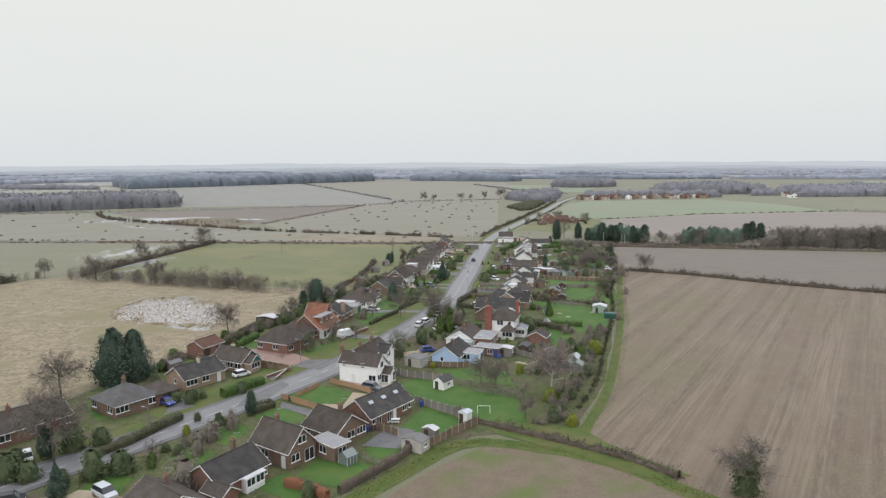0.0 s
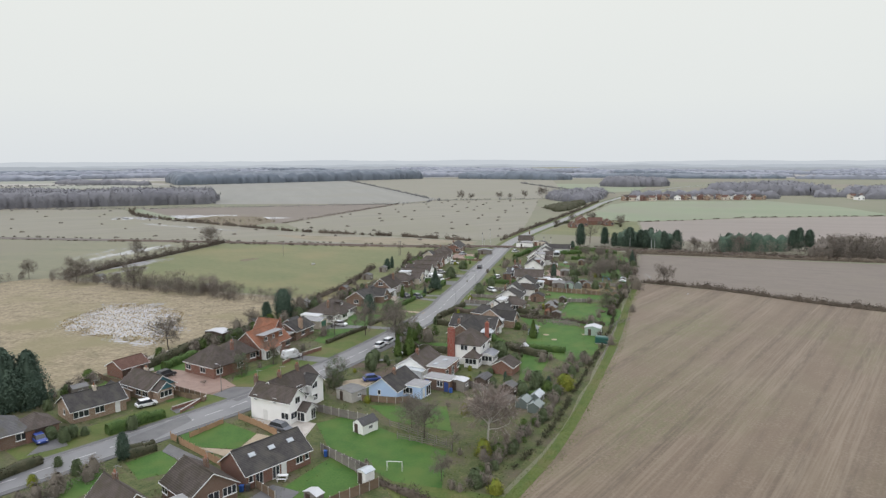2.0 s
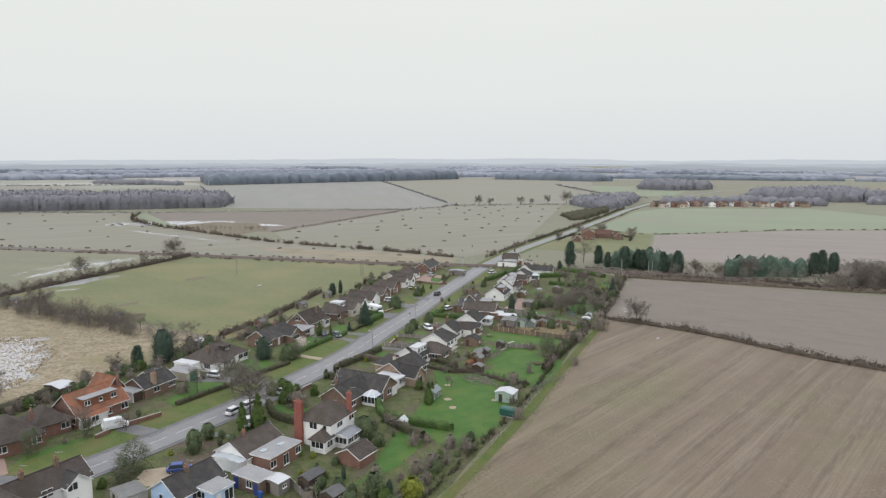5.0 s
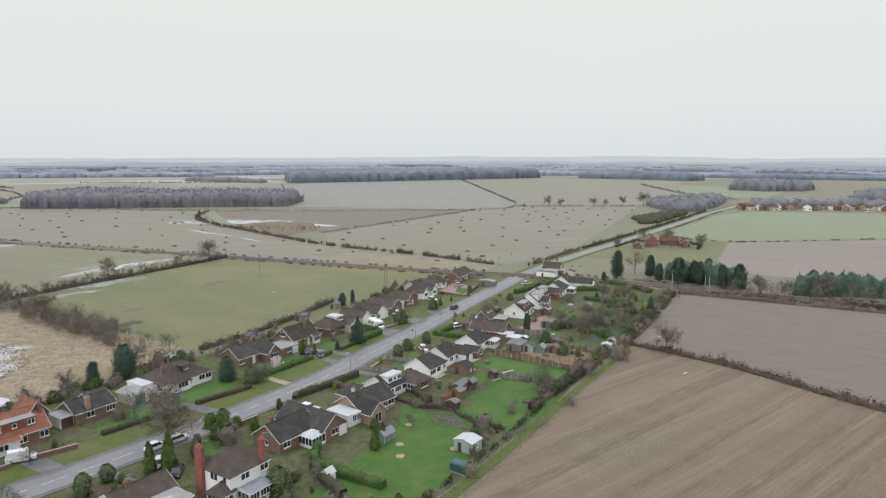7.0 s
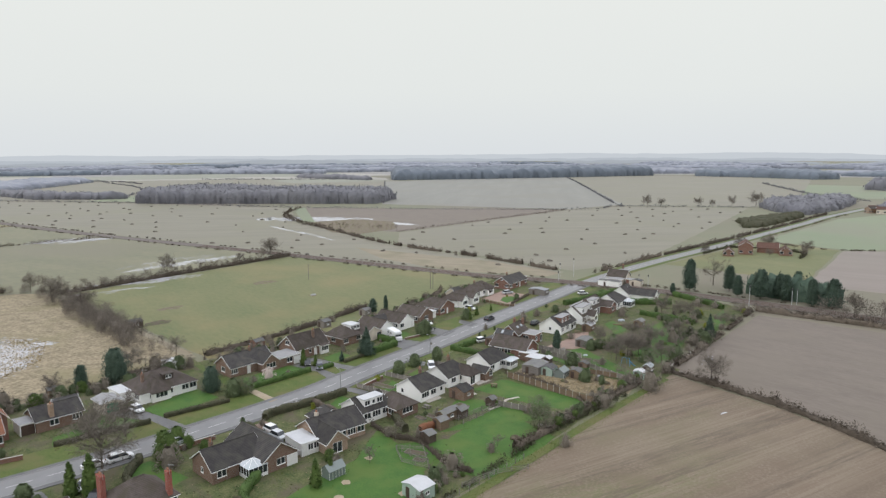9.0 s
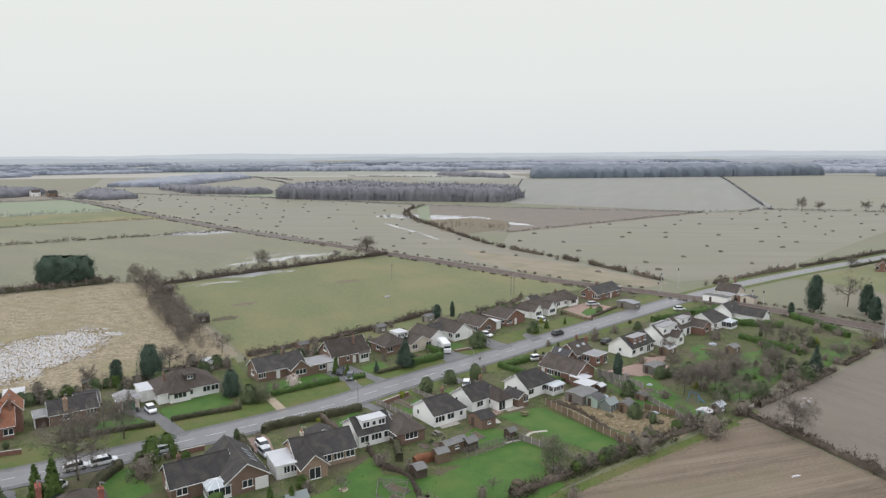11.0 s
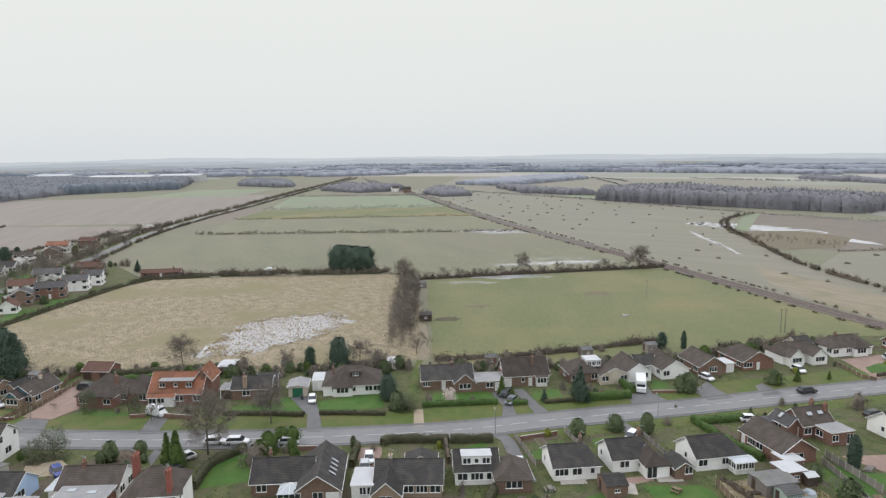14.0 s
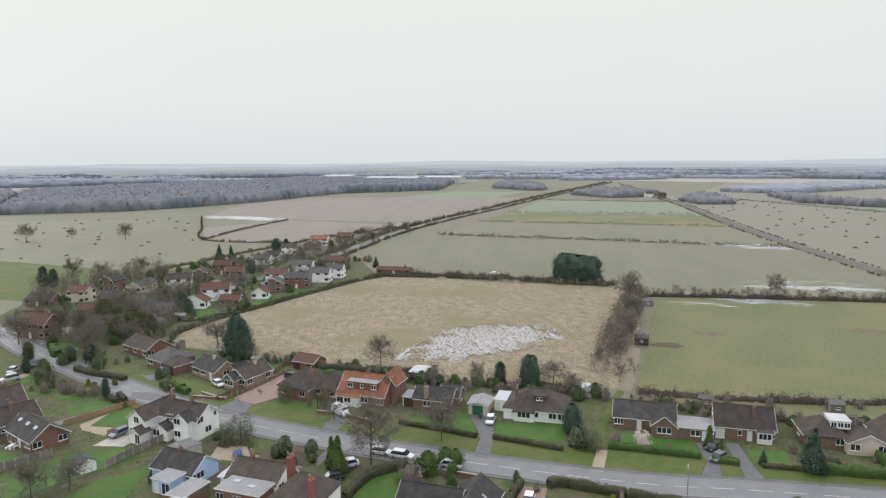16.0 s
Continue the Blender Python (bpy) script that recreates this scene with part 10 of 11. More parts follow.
# ---------------------------------------------------------------- denser planting, field scars, far land
def shrubbery(items, words):
    """Many garden shrubs and small trees joined, one mesh for each kind."""
    kinds = sorted({k for _, _, k, _ in items})
    for kind in kinds:
        vs, qs, base = [], [], 0
        me = next(m for (kk, _), pair in sorted(TREES.items()) if kk == kind for nm, m in pair if nm == "crown")
        co = np.zeros(len(me.vertices) * 3, np.float32)
        me.vertices.foreach_get("co", co)
        idx = np.zeros(len(me.loops), np.int32)
        me.loops.foreach_get("vertex_index", idx)
        co, idx = co.reshape(-1, 3), idx.reshape(-1, 4)
        ref = 10.0 if kind in BARE else 3.0
        for n_, (x, y, k, h) in enumerate(items):
            if k != kind or any((x - a) ** 2 + (y - b) ** 2 < 49 for a, b in HOMES):
                continue
            c, s_ = math.cos(n_ * 1.3), math.sin(n_ * 1.3)
            p = co * (h / ref) * np.array([1.1, 1.1, 1.0])
            vs.append(np.stack([x + p[:, 0] * c - p[:, 1] * s_, y + p[:, 0] * s_ + p[:, 1] * c, p[:, 2]], axis=1))
            qs.append(idx + base)
            base += len(co)
        if vs:
            tagged(new("shrubbery", quads_to_mesh("shrubbery", [(np.concatenate(vs), np.concatenate(qs), 0)], [me.materials[0]])), words, "shrubs", kind="stuff")


OVERGROWN = []
for i in range(80):  # overgrown plots towards the railway
    y = R3.uniform(286, 384)
    x = R3.uniform(-33, -8)
    OVERGROWN.append((x, y, ("bare_small", "bare_small", "bare_small", "bush", "bush_brown", "bare_small")[i % 6], float(R3.uniform(1.5, 4.6))))
shrubbery(OVERGROWN, "tangled bare shrubs of overgrown plots")
for i in range(60):  # eastern garden ends
    y = 116 + 172 * (i + R3.uniform(0, 1)) / 60
    x = np.interp(y, [116, 150, 205, 250, 290], [-13, -8.5, -7.5, -8, -8]) - abs(R3.normal(0, 1.8))
    plant(float(x), y, ("bush_brown", "bush", "bush_brown", "bare_small", "bush_brown")[i % 5], float(R3.uniform(1.0, 2.8)))
for i in range(46):  # behind the western houses
    y = 232 + 120 * (i + R3.uniform(0, 0.9)) / 46
    x = np.interp(y, [232, 270, 310, 350], [-99, -97, -103, -112]) + R3.uniform(-1.5, 2.5)
    plant(float(x), y, ("bush_brown", "bush", "bush_light", "bare_small", "bush_brown")[i % 5], float(R3.uniform(1.2, 3.6)))
for i in range(34):  # wet hedgerow west of the pasture
    f = i / 33
    x, y = (-114 - 112 * f * 2, 226 + R3.uniform(-3, 3)) if f < 0.5 else (-228 - 14 * (f * 2 - 1) + R3.uniform(-2, 2), 232 + 112 * (f * 2 - 1))
    tree("bare_small", round(x, 1), round(y, 1), float(R3.uniform(3.0, 6.0)), "small leafless tree in the wet hedgerow")


def bare_patch(x, y, rx, ry, seed, mat="scar", words="bare trodden patch in the pasture"):
    pts = []
    for k in range(22):
        a = 6.2832 * k / 22
        q = 1 + 0.5 * noise.noise((math.cos(a) * 1.6, math.sin(a) * 1.6, seed))
        pts.append((x + rx * q * math.cos(a), y + ry * q * math.sin(a)))
    sheet("bare_patch", pts, 0.05, M[mat], words, "bare soil")


bare_patch(-186.7, 299.3, 3.2, 5.5, 1)
bare_patch(-170, 249.5, 2.2, 4.5, 2)
bare_patch(-152.7, 237.5, 3.0, 4.0, 3, "soil", "dark muddy patch in the pasture")
bare_patch(-150, 297.7, 1.4, 1.8, 4)
shed(-208, 231, 4, 3.0, 4.0, 2.1, 2.8, "fence_grey", "shed_felt", "weathered timber field shelter beside the ditch")
e = root("water_trough", -149.5, 297.7, 80, "pale galvanised water trough in the pasture", "trough")
bm = bmesh.new()
box(bm, 0, 0, 0.3, 1.8, 0.6, 0.5, 0.05)
part("trough_body", bm, M["felt_pale"], e)
bm = bmesh.new()
box(bm, 0, 0, 0.545, 1.6, 0.45, 0.02)
part("water", bm, M["water"], e)
for x, y, h, k in ((-255.6, 7.9, 11, "spruce"), (-269.6, 5.6, 9, "spruce"), (-233.5, 42.2, 7, "cypress"), (-309.9, 10.2, 8, "cypress"), (-317.7, 12.6, 7, "pine"), (-148.6, 70.3, 6, "cypress"), (-91.3, 83.1, 6, "pine"), (-176.9, 53.1, 5, "column")):
    tree(k, x, y, h, "dark conifer in the old village")
OLD = []
for i in range(300):  # shrubs and small trees of the old village
    x, y = R3.uniform(-285, -104), R3.uniform(2, 92)
    if y < 88 - 0.2 * (x + 118) * -0.1 and not (-118 < x and y > 76):
        OLD.append((x, y, ("bush", "bush_brown", "bare_small", "bare_small", "ball", "bush_light", "bare_small")[i % 7], float(R3.uniform(1.5, 4.5)) * (1.5 if i % 7 in (2, 3, 6) else 1.0)))
shrubbery(OLD, "shrubs in the gardens of the old village")
for i, (x, y) in enumerate(((-140, 74), (-152, 60), (-166, 58), (-188, 64), (-200, 70), (-216, 76), (-172, 34), (-199, 46), (-226, 74), (-132, 72), (-238, 52))):
    shed(x, y, 20 + 35 * (i % 3), 2.4, 3.4, 2.0, 2.7, ("fence_grey", "fence_wood", "render_cream")[i % 3], "felt", "small garden shed of the old village")
sheet("reed_marsh", [(-376.9, 463.1), (-371.1, 501.2), (-330.6, 509.6), (-292.0, 475.6), (-287.9, 436.4), (-310.6, 432.3)], 0.06, M["scar"], "dark reedy marsh beside flood water", "marsh")
sheet("field", [(-491.8, 526.3), (-497.4, 543.7), (-375.2, 465.8), (-393.5, 465.7)], 0.055, M["winter_wheat"], "green strip beside the stream hedge", "field")
sheet("lawn", [(-18.3, 308.7), (-26.9, 333.9), (-30.1, 349.5), (-23.1, 346.6), (-14.0, 330.6), (-10.3, 310.4)], 0.035, M["lawn"], "short green garden lawn", "lawn")
sheet("lawn", [(-37.5, 293.1), (-30.9, 299.9), (-24.0, 298.4), (-9.7, 292.1), (-10.6, 288.8), (-23.7, 290.1)], 0.035, M["lawn"], "short green garden lawn", "lawn")
for x, y in [(-19.5, 306.5), (-26.7, 355.7), (-33.4, 357.1), (-19.9, 319.9)]:
    tree("bare", x, y, 7.5, "tall leafless tree in the overgrown gardens")
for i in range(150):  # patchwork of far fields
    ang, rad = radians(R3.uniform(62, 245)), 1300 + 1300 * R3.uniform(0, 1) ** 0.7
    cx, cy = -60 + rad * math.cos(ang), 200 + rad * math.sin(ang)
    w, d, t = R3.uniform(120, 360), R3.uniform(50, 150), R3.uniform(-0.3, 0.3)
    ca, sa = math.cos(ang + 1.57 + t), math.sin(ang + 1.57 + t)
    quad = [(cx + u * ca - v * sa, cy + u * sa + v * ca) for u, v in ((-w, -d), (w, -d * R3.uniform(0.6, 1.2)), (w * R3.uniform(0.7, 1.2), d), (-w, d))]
    sheet("field", quad, 0.05 + 0.0015 * i, M[("hazed_grey", "hazed_green", "hazed_grey", "hazed_pale", "hazed_green")[i % 5]], "far field under a hazy sky", "field")
hedgerow([(-36.4, 229.2), (-28.7, 228.2), (-22.6, 229.9), (-12.6, 226.5), (-7.7, 227.3)], 1.2, 1.5, "bare brown hedge between gardens", step=0.8, gaps=0.0)
hedgerow([(-35.8, 273.6), (-28.0, 274.9), (-20.0, 273.5), (-11.2, 269.8)], 0.9, 1.2, "bare brown hedge between gardens", step=0.8, gaps=0.05)
for x, y in [(-25.4, 218.9), (-18.3, 206.1), (-21.3, 210.2), (-11.4, 214.1)]:
    bare_patch(x, y, 0.8, 0.8, x, "gravel", "round tree bed cut into the lawn")
tree("bare_small", -25.4, 218.9, 3.0, "small leafless fruit tree in a round bed")
fence([(-5.5, 222.1), (-4.5, 229.5), (-1.3, 235.1)], 1.0, "fence_grey", "low weathered post and rail fence", "rail")
hedgerow([(-78, 505), (-76, 535), (-60, 545), (-38, 540), (-34, 520)], 2.0, 2.0, "dark hedge round the farm", mat="hedge_dark", gaps=0.1)
for x, y, h in ((-72, 540, 8), (-58, 548, 9), (-36, 540, 8), (-34, 526, 6), (-76, 500, 7), (-48, 516, 5)):
    tree("bare", x, y, h, "leafless tree beside the farm")
e = root("goal_frame", -26.3, 120.9, 16, "small white football goal frame on a lawn", "goal")
for p, q_, nm in (((-1.2, 0, 0), (-1.2, 0, 1.6), "post"), ((1.2, 0, 0), (1.2, 0, 1.6), "post"), ((-1.25, 0, 1.6), (1.25, 0, 1.6), "crossbar"), ((-1.2, 0, 1.6), (-1.2, 1.0, 0), "stay"), ((1.2, 0, 1.6), (1.2, 1.0, 0), "stay")):
    bm = bmesh.new()
    rod(bm, p, q_, 0.05)
    part(nm, bm, M["upvc"], e)
fence([(-31.0, 132.3), (-23.8, 131.7), (-20.5, 131.1)], 1.1, "fence_grey", "weathered post and rail garden fence", "rail")
sheet("verge", [(-27, 117.5), (-8, 119), (-3, 113), (10, 104), (4, 101.5), (-9, 107.5), (-22, 112)], 0.03, M["verge"], "rough grass round the field corner", "verge")
tree("big_cypress", -253.3, 199.8, 12.6, "very broad dark cypress clump")
hedgerow([(-99.8, 231), (-98.2, 268), (-104.8, 308), (-109, 330), (-114, 350)], 1.6, 1.4, "scrubby boundary behind the gardens", step=1.0, gaps=0.08)
for x, y in [(-38.8, 248.4), (-38.0, 265.0), (-39.6, 314.0), (-22.8, 297.0)]:
    sheet("patio", [(x - 2.6, y - 2.2), (x + 2.4, y - 2.4), (x + 2.6, y + 2.1), (x - 2.4, y + 2.3)], 0.03, M["gravel_pale"], "pale paved garden patio", "patio")
for ring in ([(-37.2, 293.0), (-33.5, 305.8), (-12.1, 295.9), (-8.6, 290.2), (-23.8, 287.9)], [(-31.2, 340.0), (-28.0, 350.8), (-16.0, 338.3), (-11.4, 319.4), (-12.9, 315.1), (-23.3, 326.7)], [(-42.2, 334.2), (-42.2, 340.3), (-32.9, 331.9), (-33.5, 325.6)], [(-18.9, 359.6), (-21.1, 380.0), (-14.5, 366.5), (-11.0, 346.3)]):
    sheet("lawn", ring, 0.03, M["lawn"], "short green garden lawn", "lawn")
ribbon("garden_path", smooth_line([(-7.5, 306.9), (-8.7, 325.7)]), -0.4, 0.4, 0.12, M["gravel_pale"], "narrow pale garden path", "path")
hedge([(-39.6, 354.1), (-20.5, 354.2)], 1.4, 1.6, "hedge_green", "clipped green garden hedge near the railway")
hedge([(-44.2, 390.8), (-30.5, 385.5), (-21.5, 380.7)], 1.6, 1.8, "hedge_green", "clipped green garden hedge near the railway")
tree("ball", -37.2, 361.1, 2.4, "clipped round green shrub on a lawn")
sheet("garden_ground", [(-13, 288), (-4.5, 297), (-4.5, 306), (-13, 308)], 0.02, M["plot"], "rough grass at the garden corner", "ground")

# ---------------------------------------------------------------- undergrowth, garden clutter, old village trees


def within(p, poly):
    """Which of many points lie inside a ring."""
    ok = np.zeros(len(p), bool)
    for (x0, y0), (x1, y1) in zip(poly, poly[1:] + poly[:1]):
        if y0 != y1:
            ok ^= ((y0 > p[:, 1]) != (y1 > p[:, 1])) & (p[:, 0] < (x1 - x0) * (p[:, 1] - y0) / (y1 - y0) + x0)
    return ok


def growth(p, size, mat, words, tall=0.6):
    """Loose tufts of rough plants on the ground at many points."""
    c = np.concatenate([p, RNG.uniform(0.03, size * tall, (len(p), 1)) + 0.04], axis=1)
    v, q = leaves(c, np.full(len(c), size), 0.5, 0.3)
    return tagged(new("undergrowth", quads_to_mesh("undergrowth", [(v, q, 0)], [M[mat]])), words, "undergrowth", kind="stuff")


OPEN_GROUND = [[(v.co.x, v.co.y) for v in o.data.vertices] for o in scene.objects if o.type == "MESH" and o.name.split(".")[0] in ("lawn", "drive", "gravel", "paving", "patio")]
spots = np.stack([RNG.uniform(-117, -5, 90000), RNG.uniform(70, 390, 90000)], axis=1)
spots = spots[within(spots, PLOT)]
from_road = spots[:, 0] - np.interp(spots[:, 1], [p[1] for p in ROAD], [p[0] for p in ROAD])
spots = spots[(from_road < -12.6) | (from_road > 5.2)]
for ring in OPEN_GROUND:
    spots = spots[~within(spots, ring)]
patch = np.array([noise.noise((x * 0.13, y * 0.13, 2.0)) for x, y in spots]) + RNG.normal(0, 0.16, len(spots))
growth(spots[patch > 0.12], 0.13, "tuft_green", "rough green grass between the gardens", 0.4)
growth(spots[(patch < -0.10) & (patch > -0.32)], 0.16, "tuft_dead", "dead brown plants in winter borders", 0.8)
growth(spots[patch < -0.32], 0.18, "tuft_dark", "low dark evergreen ground plants", 1.0)
rim = []
for ring in [r for r in OPEN_GROUND if len(r) > 3]:  # borders round the lawns
    for (x0, y0), (x1, y1) in zip(ring, ring[1:] + ring[:1]):
        d = math.hypot(x1 - x0, y1 - y0)
        for _ in range(int(d * 3.2)):
            f = RNG.uniform()
            rim.append((x0 + (x1 - x0) * f + RNG.normal(0, 0.28), y0 + (y1 - y0) * f + RNG.normal(0, 0.28)))
rim = np.array(rim)
rim_off = rim[:, 0] - np.interp(rim[:, 1], [p[1] for p in ROAD], [p[0] for p in ROAD])
rim = rim[(rim_off < -6) | (rim_off > 5.2)]
growth(rim[::2], 0.11, "tuft_green", "uncut grass along the lawn edges", 0.4)
growth(rim[1::4], 0.13, "tuft_dark", "low plants along the lawn edges", 0.7)
for line_, n_ in ((smooth_line([(-38, 82), (-34, 92), (-27, 106.5), (-16, 108.5), (-6, 107), (3, 103), (14, 96), (40, 88)], 0.5), 7000), (smooth_line([(-7.4, 117), (-4.0, 145), (-2.8, 203), (-4, 255), (-4.6, 297)], 0.5), 5000)):
    base_ = np.array(line_)[RNG.integers(0, len(line_), n_)]
    growth(base_ + RNG.normal(0, 1.0, (n_, 2)), 0.12, "tuft_green", "lush grass along the field edge", 0.4)
growth(np.stack([RNG.uniform(-33, -9, 7000), RNG.uniform(274.5, 288, 7000)], axis=1), 0.17, "reed", "tall dead grass on a neglected plot", 0.6)


ENDS = []
for i in range(190):  # thick mixed growth behind the western houses
    y = 122 + 232 * (i + RNG.uniform(0, 1)) / 190
    x = np.interp(y, [122, 150, 175, 228, 240, 270, 310, 354], [-107, -105, -102.5, -101.5, -98.5, -97.5, -104, -113]) + RNG.normal(0, 1.6) + 0.8
    if not 219 < y < 227:
        ENDS.append((float(x), float(y), ("bush_brown", "bush", "bare_small", "bush_brown", "bush_light", "bush", "bush_brown", "bare_small")[i % 8], float(RNG.uniform(1.0, 3.0)) * (1.5 if i % 8 in (2, 7) else 1.0)))
for i in range(150):  # scrub at the eastern garden ends
    y = 118 + 180 * (i + RNG.uniform(0, 1)) / 150
    x = np.interp(y, [116, 150, 205, 250, 290, 298], [-13, -8.4, -7.2, -7.6, -7.8, -8.4]) - abs(RNG.normal(0, 1.3))
    ENDS.append((float(x), float(y), ("bush_brown", "bush", "bush_brown", "bare_small", "bush_brown", "bush_light")[i % 6], float(RNG.uniform(0.8, 2.3)) * (1.4 if i % 6 == 3 else 1.0)))
for i in range(90):  # along the plot boundaries of the eastern gardens
    y = (121, 130, 147, 163, 172, 188, 213, 228, 241, 256, 268, 283, 294, 309, 324, 339, 352, 366)[i % 18] + RNG.normal(0, 0.7)
    ENDS.append((float(RNG.uniform(-34, -9)), float(y), ("bush", "bush_brown", "bare_small", "bush_light", "bush_brown")[i % 5], float(RNG.uniform(0.8, 2.2))))
shrubbery([e_ for e_ in ENDS if not any(inside(e_[:2], ring) for ring in LAWNS)], "thick mixed shrubs at the garden ends")
ribbon("field_margin", smooth_line([(-108, 226.5), (-122, 227.5), (-136, 228.2), (-148, 228.0)]), -1.3, 1.2, 0.05, M["dead_grass"], "strip of pale dead grass beside a ditch", "verge")


def simple(name, words, category, x, y, rz, parts, group=""):
    """A thing from boxes: (part name, material, [(cx, cy, cz, sx, sy, sz), ...])."""
    e = root(name, x, y, rz, words, category, group)
    for nm, mt, boxes in parts:
        bm = bmesh.new()
        for b in boxes:
            box(bm, *b, 0.015)
        part(nm, bm, M[mt], e)
    return e


def wheelie_bin(x, y, rz, mt, words):
    simple("wheelie_bin", words, "bin", x, y, rz, [("body", mt, [(0, 0, 0.55, 0.5, 0.58, 0.92), (0, 0, 0.1, 0.42, 0.5, 0.1)]), ("lid", mt, [(0, -0.03, 1.04, 0.56, 0.68, 0.07)]), ("wheel", "tyre", [(-0.22, 0.26, 0.11, 0.06, 0.2, 0.2)]), ("wheel", "tyre", [(0.22, 0.26, 0.11, 0.06, 0.2, 0.2)])], "bins beside the houses")


def raised_bed(x, y, rz, sx, sy):
    simple("raised_bed", "timber-edged vegetable bed of dark soil", "vegetable bed", x, y, rz, [("edging", "fence_grey", [(0, -sy / 2, 0.14, sx, 0.06, 0.28), (0, sy / 2, 0.14, sx, 0.06, 0.28), (-sx / 2, 0, 0.14, 0.06, sy, 0.28), (sx / 2, 0, 0.14, 0.06, sy, 0.28)]), ("soil", "soil", [(0, 0, 0.1, sx - 0.08, sy - 0.08, 0.2)])], "vegetable beds")


def timber_pile(x, y, rz, mt="fence_grey"):
    boards = [(RNG.uniform(-0.2, 0.2), -0.5 + 0.25 * (k % 5), 0.08 + 0.13 * (k // 5), 2.6 + RNG.uniform(-0.5, 0.6), 0.2, 0.11) for k in range(13)]
    simple("timber_pile", "loose pile of weathered boards on rough ground", "timber pile", x, y, rz, [("board", mt, [b]) for b in boards[:4]] + [("board_stack", mt, boards[4:])], "piles on the allotments")


def covered_heap(x, y, rz, k, mt="tarpaulin"):
    bm = bmesh.new()
    bmesh.ops.create_icosphere(bm, subdivisions=3, radius=1.0)
    for v in bm.verts:
        f = 1 + 0.3 * noise.noise(v.co * 1.6 + Vector((x, y, 0)))
        v.co = Vector((v.co.x * 1.3 * k * f, v.co.y * 0.9 * k * f, max(-0.02, v.co.z * 0.7 * k * f)))
    me = bpy.data.meshes.new("heap")
    bm.to_mesh(me)
    bm.free()
    me.materials.append(M[mt])
    e = new("covered_heap", me)
    e.matrix_basis = pose(x, y, 0.02, 0, 0, rz)
    tagged(e, "low heap under a grey sheet on rough ground" if mt == "tarpaulin" else "brown compost heap at a garden end", "heap", "piles on the allotments")


def garden_table(x, y, rz, mt):
    simple("garden_table", "garden table with two benches on paving", "garden table", x, y, rz, [("tabletop", mt, [(0, 0, 0.72, 1.6, 0.8, 0.05)]), ("bench", mt, [(0, -0.75, 0.43, 1.5, 0.3, 0.05), (-0.6, -0.75, 0.2, 0.06, 0.26, 0.4), (0.6, -0.75, 0.2, 0.06, 0.26, 0.4)]),
                                                                                                                     ("bench", mt, [(0, 0.75, 0.43, 1.5, 0.3, 0.05), (-0.6, 0.75, 0.2, 0.06, 0.26, 0.4), (0.6, 0.75, 0.2, 0.06, 0.26, 0.4)]), ("leg", mt, [(-0.65, 0, 0.35, 0.07, 0.6, 0.7)]), ("leg", mt, [(0.65, 0, 0.35, 0.07, 0.6, 0.7)])], "garden tables")


for x, y, rz, mt in ((-39.1, 121.7, 20, "bin_blue"), (-44.6, 107.0, 10, "bin_blue"), (-43.9, 107.6, 12, "plastic"), (-30.2, 157.3, 80, "bin_blue"), (-37.0, 207.0, 5, "plastic"), (-81.6, 197.2, 0, "plastic")):
    wheelie_bin(x, y, rz, mt, ("blue" if mt == "bin_blue" else "black") + " plastic wheelie bin beside a house wall")
for x, y, rz, mt in ((-41.2, 112.4, 20, "upvc"), (-36.0, 256.2, 10, "timber_dark"), (-32.2, 264.2, 40, "fence_wood"), (-43.0, 319.0, 20, "fence_wood"), (-34.6, 243.6, 0, "fence_grey")):
    garden_table(x, y, rz, mt)
for x, y, rz, sx, sy in ((-30.6, 240.9, 3, 2.4, 1.2), (-31.6, 238.6, 3, 2.4, 1.2), (-29.6, 249.8, 0, 3, 1.4), (-20.5, 226.2, 20, 4.2, 1.6), (-18.0, 224.6, 20, 2.2, 1.2), (-27.3, 297.5, 8, 3.2, 1.4), (-23.3, 298.2, 8, 3.2, 1.4), (-19.0, 153.0, -4, 3.0, 1.4), (-21.5, 150.6, -4, 3.0, 1.4), (-52.0, 246.6, 8, 6.0, 1.6)):
    raised_bed(x, y, rz, sx, sy)
for x, y in ((-27.6, 283.8), (-22.3, 283.8), (-24.9, 288.6), (-19.6, 285.1), (-30.4, 277.3), (-33.9, 344.0), (-12.3, 330.6), (-26.4, 295.2), (-36.5, 301.0), (-18.4, 157.0), (-9.9, 252.6), (-38.3, 336.2)):
    timber_pile(x, y, RNG.uniform(0, 180), ("fence_grey", "fence_wood", "timber_dark")[int(RNG.integers(0, 3))])
for x, y, k, mt in ((-29.6, 285.6, 0.9, "tarpaulin"), (-17.0, 287.2, 0.7, "tarpaulin"), (-13.2, 284.0, 0.8, "soil"), (-21.5, 278.4, 0.8, "soil"), (-35.6, 309.4, 0.7, "tarpaulin"), (-40.2, 341.9, 0.9, "tarpaulin"), (-10.6, 244.0, 1.0, "soil"), (-8.6, 180.0, 0.9, "soil"), (-28.9, 300.4, 0.6, "tarpaulin")):
    covered_heap(x, y, RNG.uniform(0, 180), k, mt)
play = root("climbing_frame", -16.6, 299.9, 20, "blue and green metal climbing frame among bare trees", "climbing frame")
